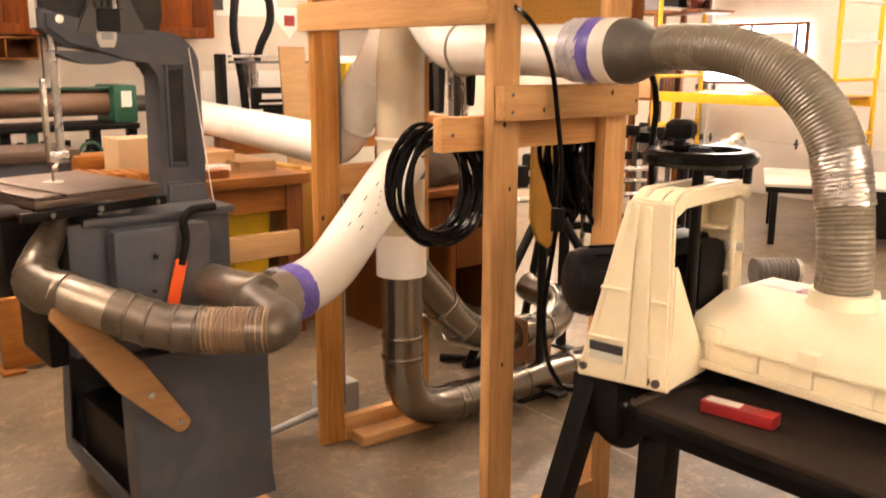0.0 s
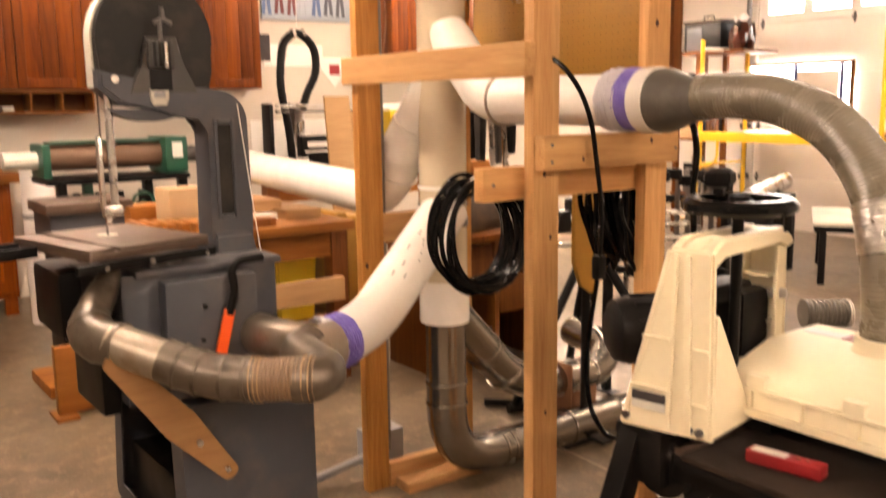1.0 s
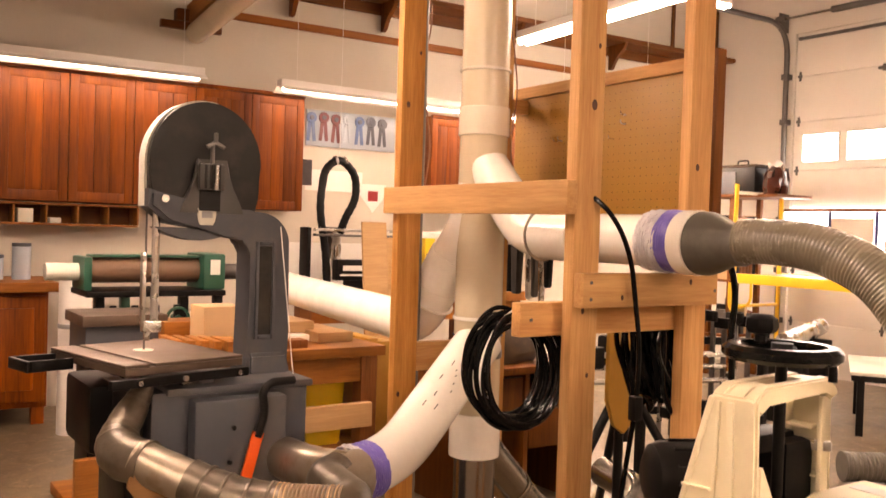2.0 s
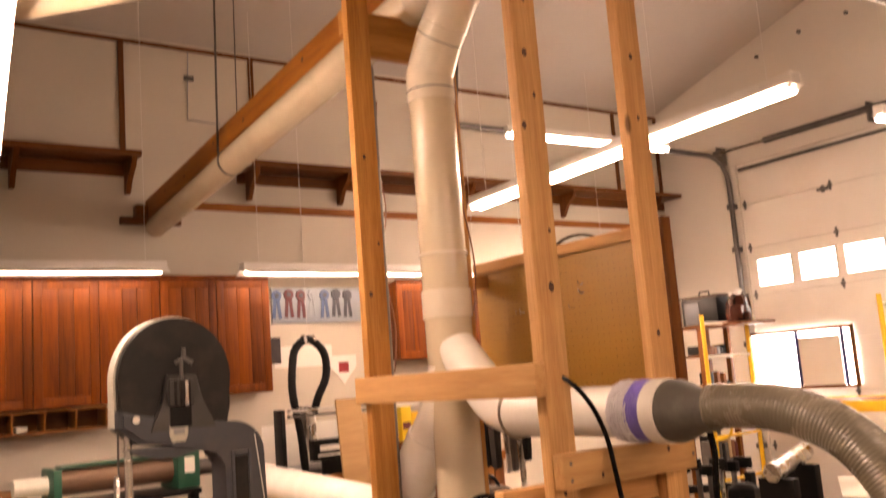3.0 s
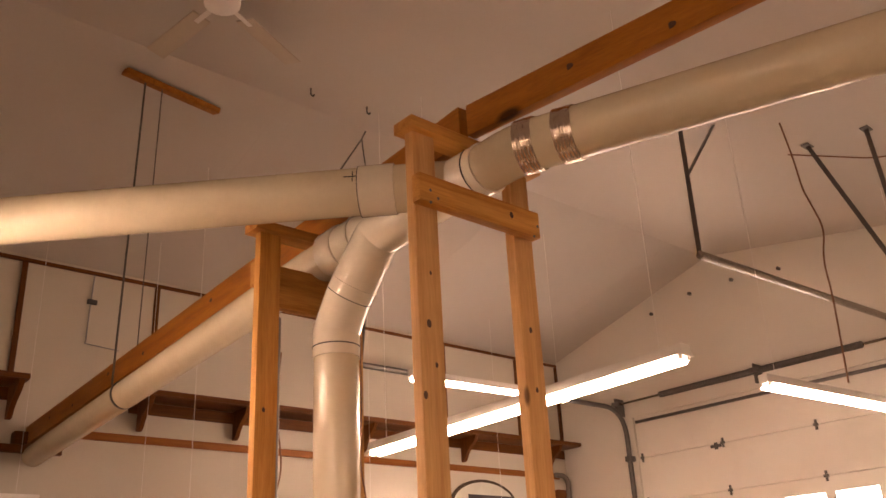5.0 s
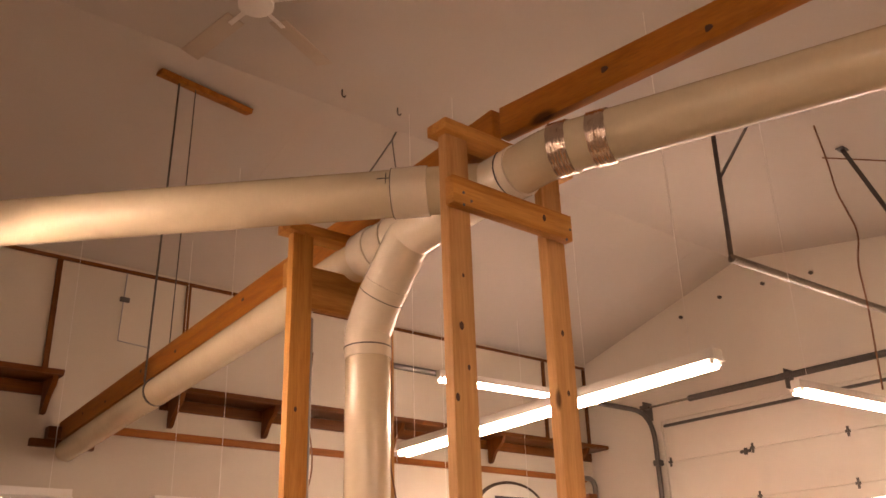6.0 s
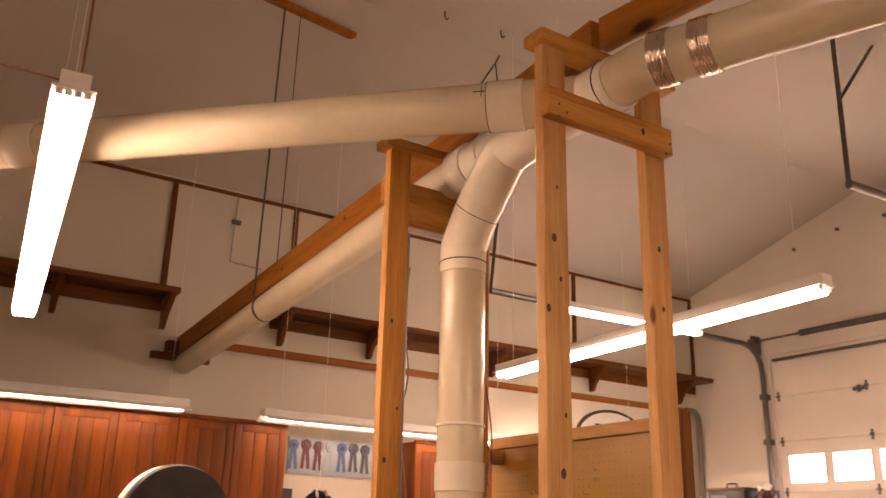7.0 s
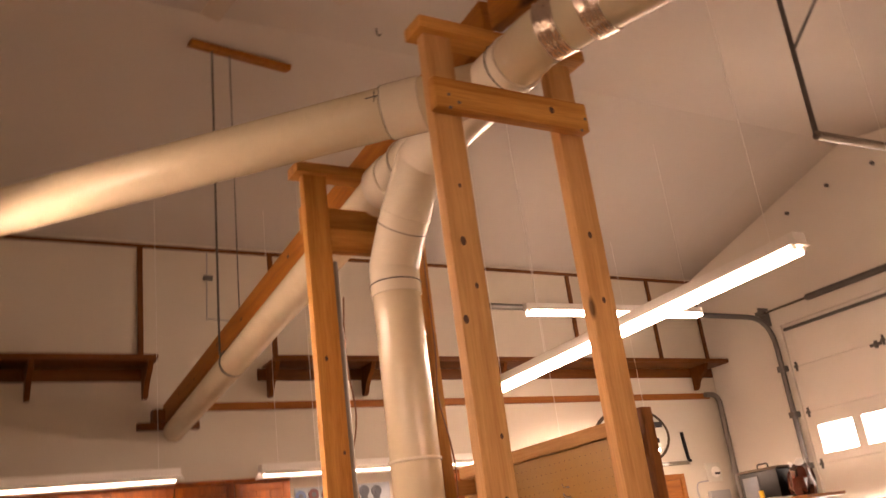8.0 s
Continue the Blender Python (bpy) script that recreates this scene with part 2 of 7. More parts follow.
def floor_material():
    m, nt, b = start("sealed_concrete", 0.45)
    v = coords(nt, own=False)
    big, mid, fine = noise_tex(nt, v, 0.7, 6, 0.6, 0.1), noise_tex(nt, v, 5, 5, 0.65), noise_tex(nt, v, 140, 3, 0.7)
    col = ramp(nt, big, [(0.3, (0.100, 0.070, 0.040)), (0.7, (0.185, 0.132, 0.080))])
    col = mixed(nt, 0.45, col, ramp(nt, mid, [(0.35, (0.085, 0.057, 0.032)), (0.7, (0.235, 0.172, 0.108))]))
    col = mixed(nt, 0.12, col, ramp(nt, fine, [(0.3, (0.04, 0.03, 0.02)), (0.7, (0.30, 0.25, 0.19))]))
    vo = nt.nodes.new("ShaderNodeTexVoronoi")
    vo.inputs["Scale"].default_value = 1.7
    nt.links.new(v, vo.inputs["Vector"])
    spot = ramp(nt, vo.outputs["Distance"], [(0.05, (0.5, 0.5, 0.5)), (0.16, (0, 0, 0))])
    col = mixed(nt, spot, col, (0.07, 0.05, 0.035))
    blot = noise_tex(nt, v, 1.6, 7, 0.72, 0.15)
    col = mixed(nt, ramp(nt, blot, [(0.47, (0, 0, 0)), (0.63, (0.85, 0.85, 0.85))]), col, (0.058, 0.039, 0.023))
    dust = noise_tex(nt, v, 11, 6, 0.75, 0.4)
    col = mixed(nt, ramp(nt, dust, [(0.51, (0, 0, 0)), (0.68, (0.75, 0.75, 0.75))]), col, (0.31, 0.228, 0.148))
    chip = noise_tex(nt, v, 46, 4, 0.8, 0.3)
    col = mixed(nt, ramp(nt, chip, [(0.58, (0, 0, 0)), (0.70, (0.7, 0.7, 0.7))]), col, (0.36, 0.28, 0.19))
    speck = noise_tex(nt, v, 70, 3, 0.7)
    col = mixed(nt, ramp(nt, speck, [(0.30, (0.65, 0.65, 0.65)), (0.42, (0, 0, 0))]), col, (0.035, 0.024, 0.015))
    nt.links.new(col, b.inputs["Base Color"])
    spread(nt, b, mid, 0.22, 0.5)
    bump(nt, b, fine, 0.15, 0.001)
    return m


concrete = floor_material()


# ---- building helpers ----
def box(bm, lo, hi, m=None, bev=0.0):
    lo, hi = Vector(lo), Vector(hi)
    r = bmesh.ops.create_cube(bm, size=1.0, matrix=Matrix.Translation((lo + hi) / 2) @ Matrix.Diagonal((*(hi - lo), 1)))
    vs = r["verts"]
    if bev:
        es = list({e for v in vs for e in v.link_edges})
        vs = bmesh.ops.bevel(bm, geom=es, offset=bev, segments=2, affect="EDGES", profile=0.6)["verts"]
        vs = list({v for v in vs})
    if m is not None:
        bmesh.ops.transform(bm, matrix=m, verts=vs)
    return vs


def bar(bm, a, b, w, h, bev=0.002, up=(0, 0, 1)):
    """A board from a to b, w wide across and h high towards up."""
    a, b = Vector(a), Vector(b)
    d = (b - a).normalized()
    side = d.cross(Vector(up)).normalized()
    top = side.cross(d)
    m = Matrix((side, d, top)).transposed().to_4x4()
    m.translation = (a + b) / 2
    n = (b - a).length
    return box(bm, (-w / 2, -n / 2, -h / 2), (w / 2, n / 2, h / 2), m, bev)


def fillet(pts, radius, steps=6):
    """A line with its corners rounded."""
    pts = [Vector(p) for p in pts]
    out = [pts[0]]
    for a, p, c in zip(pts, pts[1:], pts[2:]):
        u, w = (a - p), (c - p)
        k = min(radius, u.length * 0.49, w.length * 0.49)
        s, e = p + u.normalized() * k, p + w.normalized() * k
        out += [s * (1 - t) ** 2 + p * 2 * t * (1 - t) + e * t * t for t in (i / steps for i in range(steps + 1))]
    return out + [pts[-1]]


def sweep(bm, pts, r, n=20, caps=True):
    """A round rod or pipe along a line; r is one radius or one for every point."""
    pts = [Vector(p) for p in pts]
    rs = r if isinstance(r, (list, tuple)) else [r] * len(pts)
    d = [(b - a).normalized() for a, b in zip(pts, pts[1:])]
    tan = [d[0]] + [(a + b).normalized() for a, b in zip(d, d[1:])] + [d[-1]]
    side = tan[0].orthogonal().normalized()
    rings = []
    for p, t, q in zip(pts, tan, rs):
        side = (side - t * side.dot(t)).normalized()
        up = t.cross(side)
        rings.append([bm.verts.new(p + (side * math.cos(2 * math.pi * k / n) + up * math.sin(2 * math.pi * k / n)) * q) for k in range(n)])
    for a, b in zip(rings, rings[1:]):
        for k in range(n):
            bm.faces.new((a[k], a[(k + 1) % n], b[(k + 1) % n], b[k]))
    if caps:
        bm.faces.new(rings[0][::-1])
        bm.faces.new(rings[-1])
    return rings


def lathe(bm, prof, m, n=32):
    """Turns (radius, height) pairs round the z axis of m; a closed outline where the first and last radius are zero."""
    rings = [[bm.verts.new(m @ Vector((r * math.cos(2 * math.pi * k / n), r * math.sin(2 * math.pi * k / n), z))) for k in range(n)] if r > 1e-6 else [bm.verts.new(m @ Vector((0, 0, z)))] for r, z in prof]
    for a, b in zip(rings, rings[1:]):
        for k in range(n):
            i, j = k % len(a), (k + 1) % len(a)
            p, q = k % len(b), (k + 1) % len(b)
            f = [a[i]] + ([a[j]] if i != j else []) + ([b[q]] if p != q else []) + [b[p]]
            if len(f) > 2:
                bm.faces.new(f)


def prism(bm, outline, m, depth, bev=0.0):
    """A flat outline (x, y pairs, counter-clockwise) made solid from z = 0 to z = depth of m."""
    a = [bm.verts.new((x, y, 0)) for x, y in outline]
    b = [bm.verts.new((x, y, depth)) for x, y in outline]
    n = len(a)
    fs = [bm.faces.new(a[::-1]), bm.faces.new(b)] + [bm.faces.new((a[k], a[(k + 1) % n], b[(k + 1) % n], b[k])) for k in range(n)]
    vs = a + b
    if bev:
        es = [e for f in fs[:2] for e in f.edges]
        vs = list(set(bmesh.ops.bevel(bm, geom=es, offset=bev, segments=2, affect="EDGES")["verts"]) | {v for v in vs if v.is_valid})
    bmesh.ops.transform(bm, matrix=m, verts=vs)
    return vs


# places below were fitted to an earlier camera; SITE refits each part of the shop to the camera's view
LEVEL = Matrix.Identity(4)
SITE = LEVEL


def laid(pivot, turn=0.0, plan=1.0, rise=1.0, onto=(0, 0, 0)):
    """A group of places turned (degrees) and sized about a pivot, set down with the pivot at onto."""
    return Matrix.Translation(onto) @ Matrix.Rotation(radians(turn), 4, "Z") @ Matrix.Diagonal((plan, plan, rise, 1)) @ Matrix.Translation(-Vector(pivot))


# laid pivots below, save LOW's, are the old camera eye, onto the new one
NEAR = laid((-0.063, 0.113, 0), 1.6, 0.965, 0.96, (-0.001, 0.073, 0))
MIDDLE = laid((-0.063, 0.113, 0), 1.6, 0.985, 0.98, (-0.001, 0.073, 0))
DISTANT = laid((-0.063, 0.113, 0), 1.6, 1.0, 1.01, (-0.001, 0.073, 0))
NORTH = Matrix.Translation((-0.08, 0, 0.08))
ROOF = laid((-0.075, 0.002, 0), 0.9, 1.0, 1.0, (-0.058, -0.029, 0))
LOW = laid((0, 0, 0), 0, 1.0, 0.96)
RAIL = Matrix.Translation((0, 0, -0.072))


def made(name, bm, mat, smooth=40.0):
    bmesh.ops.transform(bm, matrix=SITE, verts=bm.verts)
    bmesh.ops.recalc_face_normals(bm, faces=bm.faces)
    if smooth:
        for f in bm.faces:
            f.smooth = True
        for e in bm.edges:
            e.smooth = len(e.link_faces) == 2 and e.calc_face_angle(0) < radians(smooth)
    me = bpy.data.meshes.new(name)
    bm.to_mesh(me)
    bm.free()
    me.materials.append(mat)
    return new(name, me)


def part(name, bm, mat, parent=None, label="", smooth=40.0):
    """One mesh, under its thing or part; the mesh is given in the world's places."""
    ob = made(name, bm, mat, smooth)
    if parent is not None:
        bpy.context.view_layer.update()
        ob.parent = parent
        ob.matrix_parent_inverse = parent.matrix_world.inverted()
    return tagged(ob, label)


def thing(name, place, label, category, group="", kind=""):
    ob = new(name)
    ob.location = SITE @ Vector(place)
    ob.empty_display_size = 0.1
    bpy.context.view_layer.update()
    return tagged(ob, label, category, group, kind)


def solid(name, bm, mat, label, category="", group="", kind="", smooth=40.0):
    """A thing of one mesh."""
    return tagged(made(name, bm, mat, smooth), label, category, group, kind)


def boxes(*bs, bev=0.002):
    bm = bmesh.new()
    for lo, hi in bs:
        box(bm, lo, hi, None, bev)
    return bm


def crumpled(centre, axis, r, width, amp, seed, ridges=9, n=56):
    """A band of tape wound round a pipe in uneven folds."""
    c, a = Vector(centre), Vector(axis).normalized()
    g = random.Random(seed)
    k = ridges * 3
    bm = pipe([c + a * width * (i / k - 0.5) for i in range(k + 1)], [r + amp * (0.5 + 0.5 * math.sin(i * 2.1 + g.random())) for i in range(k + 1)], n, False)
    for v in bm.verts:
        v.co += Vector((g.uniform(-1, 1), g.uniform(-1, 1), g.uniform(-1, 1))) * amp * 0.45
    return bm


def pipe(pts, r, n=24, caps=True):
    bm = bmesh.new()
    sweep(bm, pts, r, n, caps)
    return bm


def ring(centre, axis, r, width, thick=0.004, n=28):
    """A band round a pipe."""
    c, a = Vector(centre), Vector(axis).normalized()
    bm = bmesh.new()
    m = Matrix.Translation(c) @ a.to_track_quat("Z", "Y").to_matrix().to_4x4()
    h = width / 2
    lathe(bm, [(r - 0.004, -h), (r + thick * 0.7, -h), (r + thick, -h + 0.002), (r + thick, h - 0.002), (r + thick * 0.7, h), (r - 0.004, h), (r - 0.004, -h)], m, n)
    return bm

# ---- the room ----
YN, XE, XW, YS = 7.12, 8.27, -4.6, -4.4
EAVE, RIDGE_Y, RIDGE_Z, EAVE_S = 4.48, 4.80, 5.15, 3.64
DOOR_Y0, DOOR_Y1, DOOR_Z = 2.62, 6.06, 3.60

bm = bmesh.new()
box(bm, (XW - 0.2, YS - 0.2, -0.15), (XE + 0.2, YN + 0.2, 0))
floor = solid("floor", bm, concrete, "worn sealed concrete workshop floor", "floor", kind="structure")
# pale chalked control joint
bm = bmesh.new()
gaps = random.Random(6)
for p, q, w in (((2.33, 2.62), (2.25, 0.3), 0.007), ((2.30, 2.55), (2.6, 5.0), 0.005)):
    p, q = Vector((*p, 0.0012)), Vector((*q, 0.0012))
    k = 0.0
    while k < 1:
        e = min(1.0, k + gaps.uniform(0.02, 0.09))
        bar(bm, p.lerp(q, k) + Vector((gaps.uniform(-1, 1) * 0.003, 0, 0)), p.lerp(q, e) + Vector((gaps.uniform(-1, 1) * 0.003, 0, 0)), w * gaps.uniform(0.6, 1.2), 0.0016, 0)
        k = e + gaps.uniform(0.004, 0.03)
part("joint_line", bm, joint_grey, floor, "pale control joint in the concrete")

bm = bmesh.new()
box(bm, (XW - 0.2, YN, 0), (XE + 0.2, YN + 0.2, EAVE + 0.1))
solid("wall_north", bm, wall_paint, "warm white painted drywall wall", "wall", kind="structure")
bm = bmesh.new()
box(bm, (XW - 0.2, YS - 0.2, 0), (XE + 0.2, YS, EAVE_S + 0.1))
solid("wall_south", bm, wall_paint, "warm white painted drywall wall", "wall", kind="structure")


def gable(x0, x1, name, hole=None):
    """An end wall that follows the roof, in pieces round an opening."""
    bm = bmesh.new()
    m = Matrix(((0, 0, 1, x0), (1, 0, 0, 0), (0, 1, 0, 0), (0, 0, 0, 1)))
    if hole:
        y0, y1, z = hole
        prism(bm, [(YS, 0), (y0, 0), (y0, z), (YS, z)], m, x1 - x0)
        prism(bm, [(y1, 0), (YN, 0), (YN, z), (y1, z)], m, x1 - x0)
        prism(bm, [(YS, z), (YN, z), (YN, EAVE), (RIDGE_Y, RIDGE_Z), (YS, EAVE_S)], m, x1 - x0)
        bmesh.ops.remove_doubles(bm, verts=bm.verts, dist=1e-4)
    else:
        prism(bm, [(YS, 0), (YN, 0), (YN, EAVE), (RIDGE_Y, RIDGE_Z), (YS, EAVE_S)], m, x1 - x0)
    return solid(name, bm, gable_paint_lit, "warm white gable wall, lightened for the light on it", "wall", kind="structure")


gable(XE, XE + 0.2, "wall_east", (DOOR_Y0, DOOR_Y1, DOOR_Z))
gable(XW - 0.2, XW, "wall_west")

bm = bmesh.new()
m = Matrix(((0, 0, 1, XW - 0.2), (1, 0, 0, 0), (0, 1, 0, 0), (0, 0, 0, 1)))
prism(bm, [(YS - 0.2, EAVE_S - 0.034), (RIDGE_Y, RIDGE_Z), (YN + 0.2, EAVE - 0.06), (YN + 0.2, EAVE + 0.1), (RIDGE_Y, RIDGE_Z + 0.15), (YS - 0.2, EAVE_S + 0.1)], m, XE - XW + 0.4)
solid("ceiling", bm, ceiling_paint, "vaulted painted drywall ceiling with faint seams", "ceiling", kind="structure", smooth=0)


def roof_z(y):
    return RIDGE_Z - ((y - RIDGE_Y) * (RIDGE_Z - EAVE) / (YN - RIDGE_Y) if y > RIDGE_Y else (RIDGE_Y - y) * (RIDGE_Z - EAVE_S) / (RIDGE_Y - YS))


# thin seams taped over the ceiling boards
for x in (2.9, 5.4, 7.6):
    bm = bmesh.new()
    bar(bm, (x, YN, roof_z(YN) - 0.001), (x, RIDGE_Y, RIDGE_Z - 0.001), 0.012, 0.002, 0)
    solid("ceiling_seam", bm, ceiling_paint, "slightly raised ceiling board seam", "trim", kind="structure")

# ---- garage door ----
door = thing("garage_door", (XE, 4.47, 0), "off-white sectional garage door with a row of windows", "garage door", kind="structure")
SECTIONS = (0.0, 0.54, 1.08, 1.62, 2.14, 2.66, 3.14, DOOR_Z)
for z0, z1 in zip(SECTIONS, SECTIONS[1:]):
    if abs(z0 - 2.14) > 0.01:
        bm = boxes(((XE + 0.02, DOOR_Y0 + 0.01, z0 + 0.002), (XE + 0.06, DOOR_Y1 - 0.01, z1 - 0.002)), bev=0.003)
        part("door_panel", bm, door_paint, door)
        continue
    bm = bmesh.new()
    ys = [DOOR_Y0 + 0.01]
    for k in range(6):
        ys += [5.958 - 0.508 * (5 - k) - 0.448, 5.958 - 0.508 * (5 - k)]
    ys.append(DOOR_Y1 - 0.01)
    box(bm, (XE + 0.02, ys[0], z0 + 0.004), (XE + 0.06, ys[-1], 2.233), None, 0)
    box(bm, (XE + 0.02, ys[0], 2.533), (XE + 0.06, ys[-1], z1 - 0.004), None, 0)
    for a, b in zip(ys[0::2], ys[1::2]):
        box(bm, (XE + 0.02, a, 2.233), (XE + 0.06, b, 2.533), None, 0)
    part("door_panel", bm, door_paint, door, "door section pierced by windows")
    for k in range(6):
        y1 = 5.958 - 0.508 * k
        y0 = y1 - 0.448
        bm = bmesh.new()
        for lo, hi in (((y0, 2.233), (y1, 2.233)), ((y0, 2.513), (y1, 2.533)), ((y0, 2.233), (y0 + 0.02, 2.513)), ((y1 - 0.02, 2.233), (y1, 2.513))):
            box(bm, (XE + 0.012, lo[0], lo[1]), (XE + 0.05, hi[0], hi[1]), None, 0.003)
        w = part("window", bm, fixture_white, door, "small window with a rounded white frame")
        pane = part("pane", boxes(((XE + 0.034, y0 + 0.015, 2.228), (XE + 0.038, y1 - 0.015, 2.5135)), bev=0), daylight, w, "pane glaring with daylight")
for z in SECTIONS[1:-1]:
    # unseen strip added behind each gap to stop daylight leaking through
    part("weather_strip", boxes(((XE + 0.0615, DOOR_Y0 + 0.02, z - 0.03), (XE + 0.068, DOOR_Y1 - 0.02, z + 0.03)), bev=0), door_paint, door)
    for y in (6.0, 4.98, 3.96, 2.80):
        bm = boxes(((XE + 0.010, y - 0.012, z - 0.05), (XE + 0.02, y + 0.012, z + 0.05)), ((XE + 0.005, y - 0.026, z - 0.013), (XE + 0.015, y + 0.026, z + 0.013)), bev=0.003)
        part("hinge", bm, dark_steel, door)
part("lock_bolt", boxes(((XE - 0.005, 5.0, 3.10), (XE + 0.018, 5.12, 3.13)), ((XE - 0.01, 5.04, 3.08), (XE + 0.01, 5.07, 3.15))), dark_steel, door)

# curved tracks, one at each side, hung from the ceiling
for y, far, fy, fz in ((6.12, 4.5, 6.12, 3.70), (2.68, 4.667, 2.75, 3.65)):
    tr = thing("door_track", (XE, y, 0), "galvanised garage door track with a curved corner", "door track", "garage door tracks")
    line = fillet([(XE - 0.06, y, 0.02), (XE - 0.06, y, 3.70), (far, fy, fz)], 0.35, 8)
    part("rail", pipe(line, 0.028, 10), galv if y < 3 else dark_steel, tr)
    for z in SECTIONS[1:-1]:
        part("roller_plate", boxes(((XE - 0.10, y - 0.036, z - 0.030), (XE - 0.0, y + 0.036, z + 0.030)), bev=0.004), dark_steel, tr)
    top = Vector((far + 0.17, fy + 0.085, roof_z(fy + 0.085)))
    foot = Vector((far, fy, fz - 0.015))
    fork = foot.lerp(top, 0.52)
    straps = [(foot, top)] + ([(fork, Vector((far + 0.58, fy + 0.055, roof_z(fy + 0.055))))] if y < 3 else [])
    for a, c in straps:
        bm = bmesh.new()
        bar(bm, a, c, 0.03, 0.006, 0.001)
        part("hanger_strap", bm, dark_steel, tr, "perforated angle-iron hanger")
# torsion shaft above the door, with its spring
shaft = thing("torsion_shaft", (XE - 0.12, 4.5, 3.75), "dark torsion spring on a shaft above the garage door", "door spring")
part("shaft", pipe([(XE - 0.12, 2.5, 3.75), (XE - 0.12, 6.2, 3.75)], 0.014, 10), galv, shaft)
n = 400
part("spring", pipe([(XE - 0.12, 3.3 + 2.27 * k / n, 3.75) for k in range(n + 1)], [0.03 if k % 4 < 2 else 0.036 for k in range(n + 1)], 10), dark_steel, shaft)
for y in (6.16, 4.4, 2.55):
    part("bearing_plate", boxes(((XE - 0.16, y - 0.006, 3.62), (XE, y + 0.006, 3.82)), ((XE - 0.16, y - 0.05, 3.73), (XE - 0.1, y + 0.05, 3.78))), dark_steel, shaft)
solid("door_stiffener", boxes(((XE - 0.03, DOOR_Y0 + 0.05, 3.52), (XE + 0.0, DOOR_Y1 - 0.05, 3.55)), bev=0.003), dark_steel, "dark steel stiffening bar across the garage door", "bar")

# lower window with blue taped bars, its pane a glowing sheet set on the door's face
wb = thing("door_window", (XE - 0.03, 5.6, 0.9), "glaring window with blue taped bars in a dark frame", "window")
part("pane", boxes(((XE - 0.02, 4.96, 1.15), (XE - 0.006, 6.10, 1.70)), bev=0.001), daylight, wb, "pane glaring with daylight")
bm = boxes(((XE - 0.035, 4.93, 1.12), (XE - 0.004, 4.96, 1.735)), ((XE - 0.035, 6.10, 1.12), (XE - 0.004, 6.13, 1.735)), ((XE - 0.035, 4.96, 1.12), (XE - 0.004, 6.10, 1.15)), ((XE - 0.035, 4.96, 1.705), (XE - 0.004, 6.10, 1.735)))
part("frame", bm, shelf_wood, wb)
part("insert", boxes(((XE - 0.026, 5.08, 1.15), (XE - 0.018, 5.54, 1.64)), bev=0.001), door_paint, wb, "beige insert panel")
for y in (5.055, 5.56):
    part("tape", boxes(((XE - 0.0235, y - 0.02, 1.152), (XE - 0.0195, y + 0.02, 1.703)), bev=0), blue_tape, wb)

SITE = LEVEL
# ---- timber dust-pipe tower ----
tower = thing("pipe_tower", (1.77, 2.26, 0), "four-post tower of pale two-by-four pine carrying dust pipes", "frame")


def stud(name, lo, hi, mat):
    return part(name, boxes((lo, hi), bev=0.003), mat, tower)


stud("post", (1.49, 2.687, 0), (1.579, 2.725, 2.989), pine_warm_z)
stud("post", (1.5, 1.8, 0), (1.589, 1.838, 3.015), pine_z)
stud("post", (1.937, 1.814, 0), (2.026, 1.852, 3.015), pine_z)
stud("post", (1.868, 2.682, 0), (1.957, 2.72, 2.989), pine_warm_z)
stud("rail", (1.462, 1.79, 1.449), (1.4985, 2.745, 1.537), pine_y)
stud("rail", (1.503, 1.7615, 1.210), (2.012, 1.7985, 1.299), pine_x)
stud("rail", (1.375, 1.853, 1.130), (2.03, 1.890, 1.218), pine_x)
stud("rail", (1.58, 2.690, 0.905), (1.867, 2.7255, 1.005), pine_x)
stud("cross_beam", (1.489, 1.7615, 2.760), (2.011, 1.7985, 2.852), pine_dimlit_x)
stud("cross_beam", (1.495, 2.7265, 2.789), (1.96, 2.7635, 2.885), pine_dimlit_x)
stud("cross_beam", (1.58, 2.690, 2.703), (1.867, 2.7255, 2.788), pine_dimlit_x)
stud("top_plate", (1.478, 1.775, 3.016), (2.06, 1.864, 3.054), pine_dimlit_x)
stud("top_plate", (1.46, 2.665, 2.990), (1.99, 2.754, 3.028), pine_dimlit_x)
stud("sill", (1.58, 2.682, 0), (1.867, 2.72, 0.089), pine_x)
stud("sill", (1.59, 1.8, 0), (1.936, 1.838, 0.089), pine_x)
solid("loose_block", boxes(((1.6, 2.59, 0), (1.93, 2.677, 0.038)), bev=0.003), pine_x, "short offcut of pine two-by-four on the floor", "offcut")
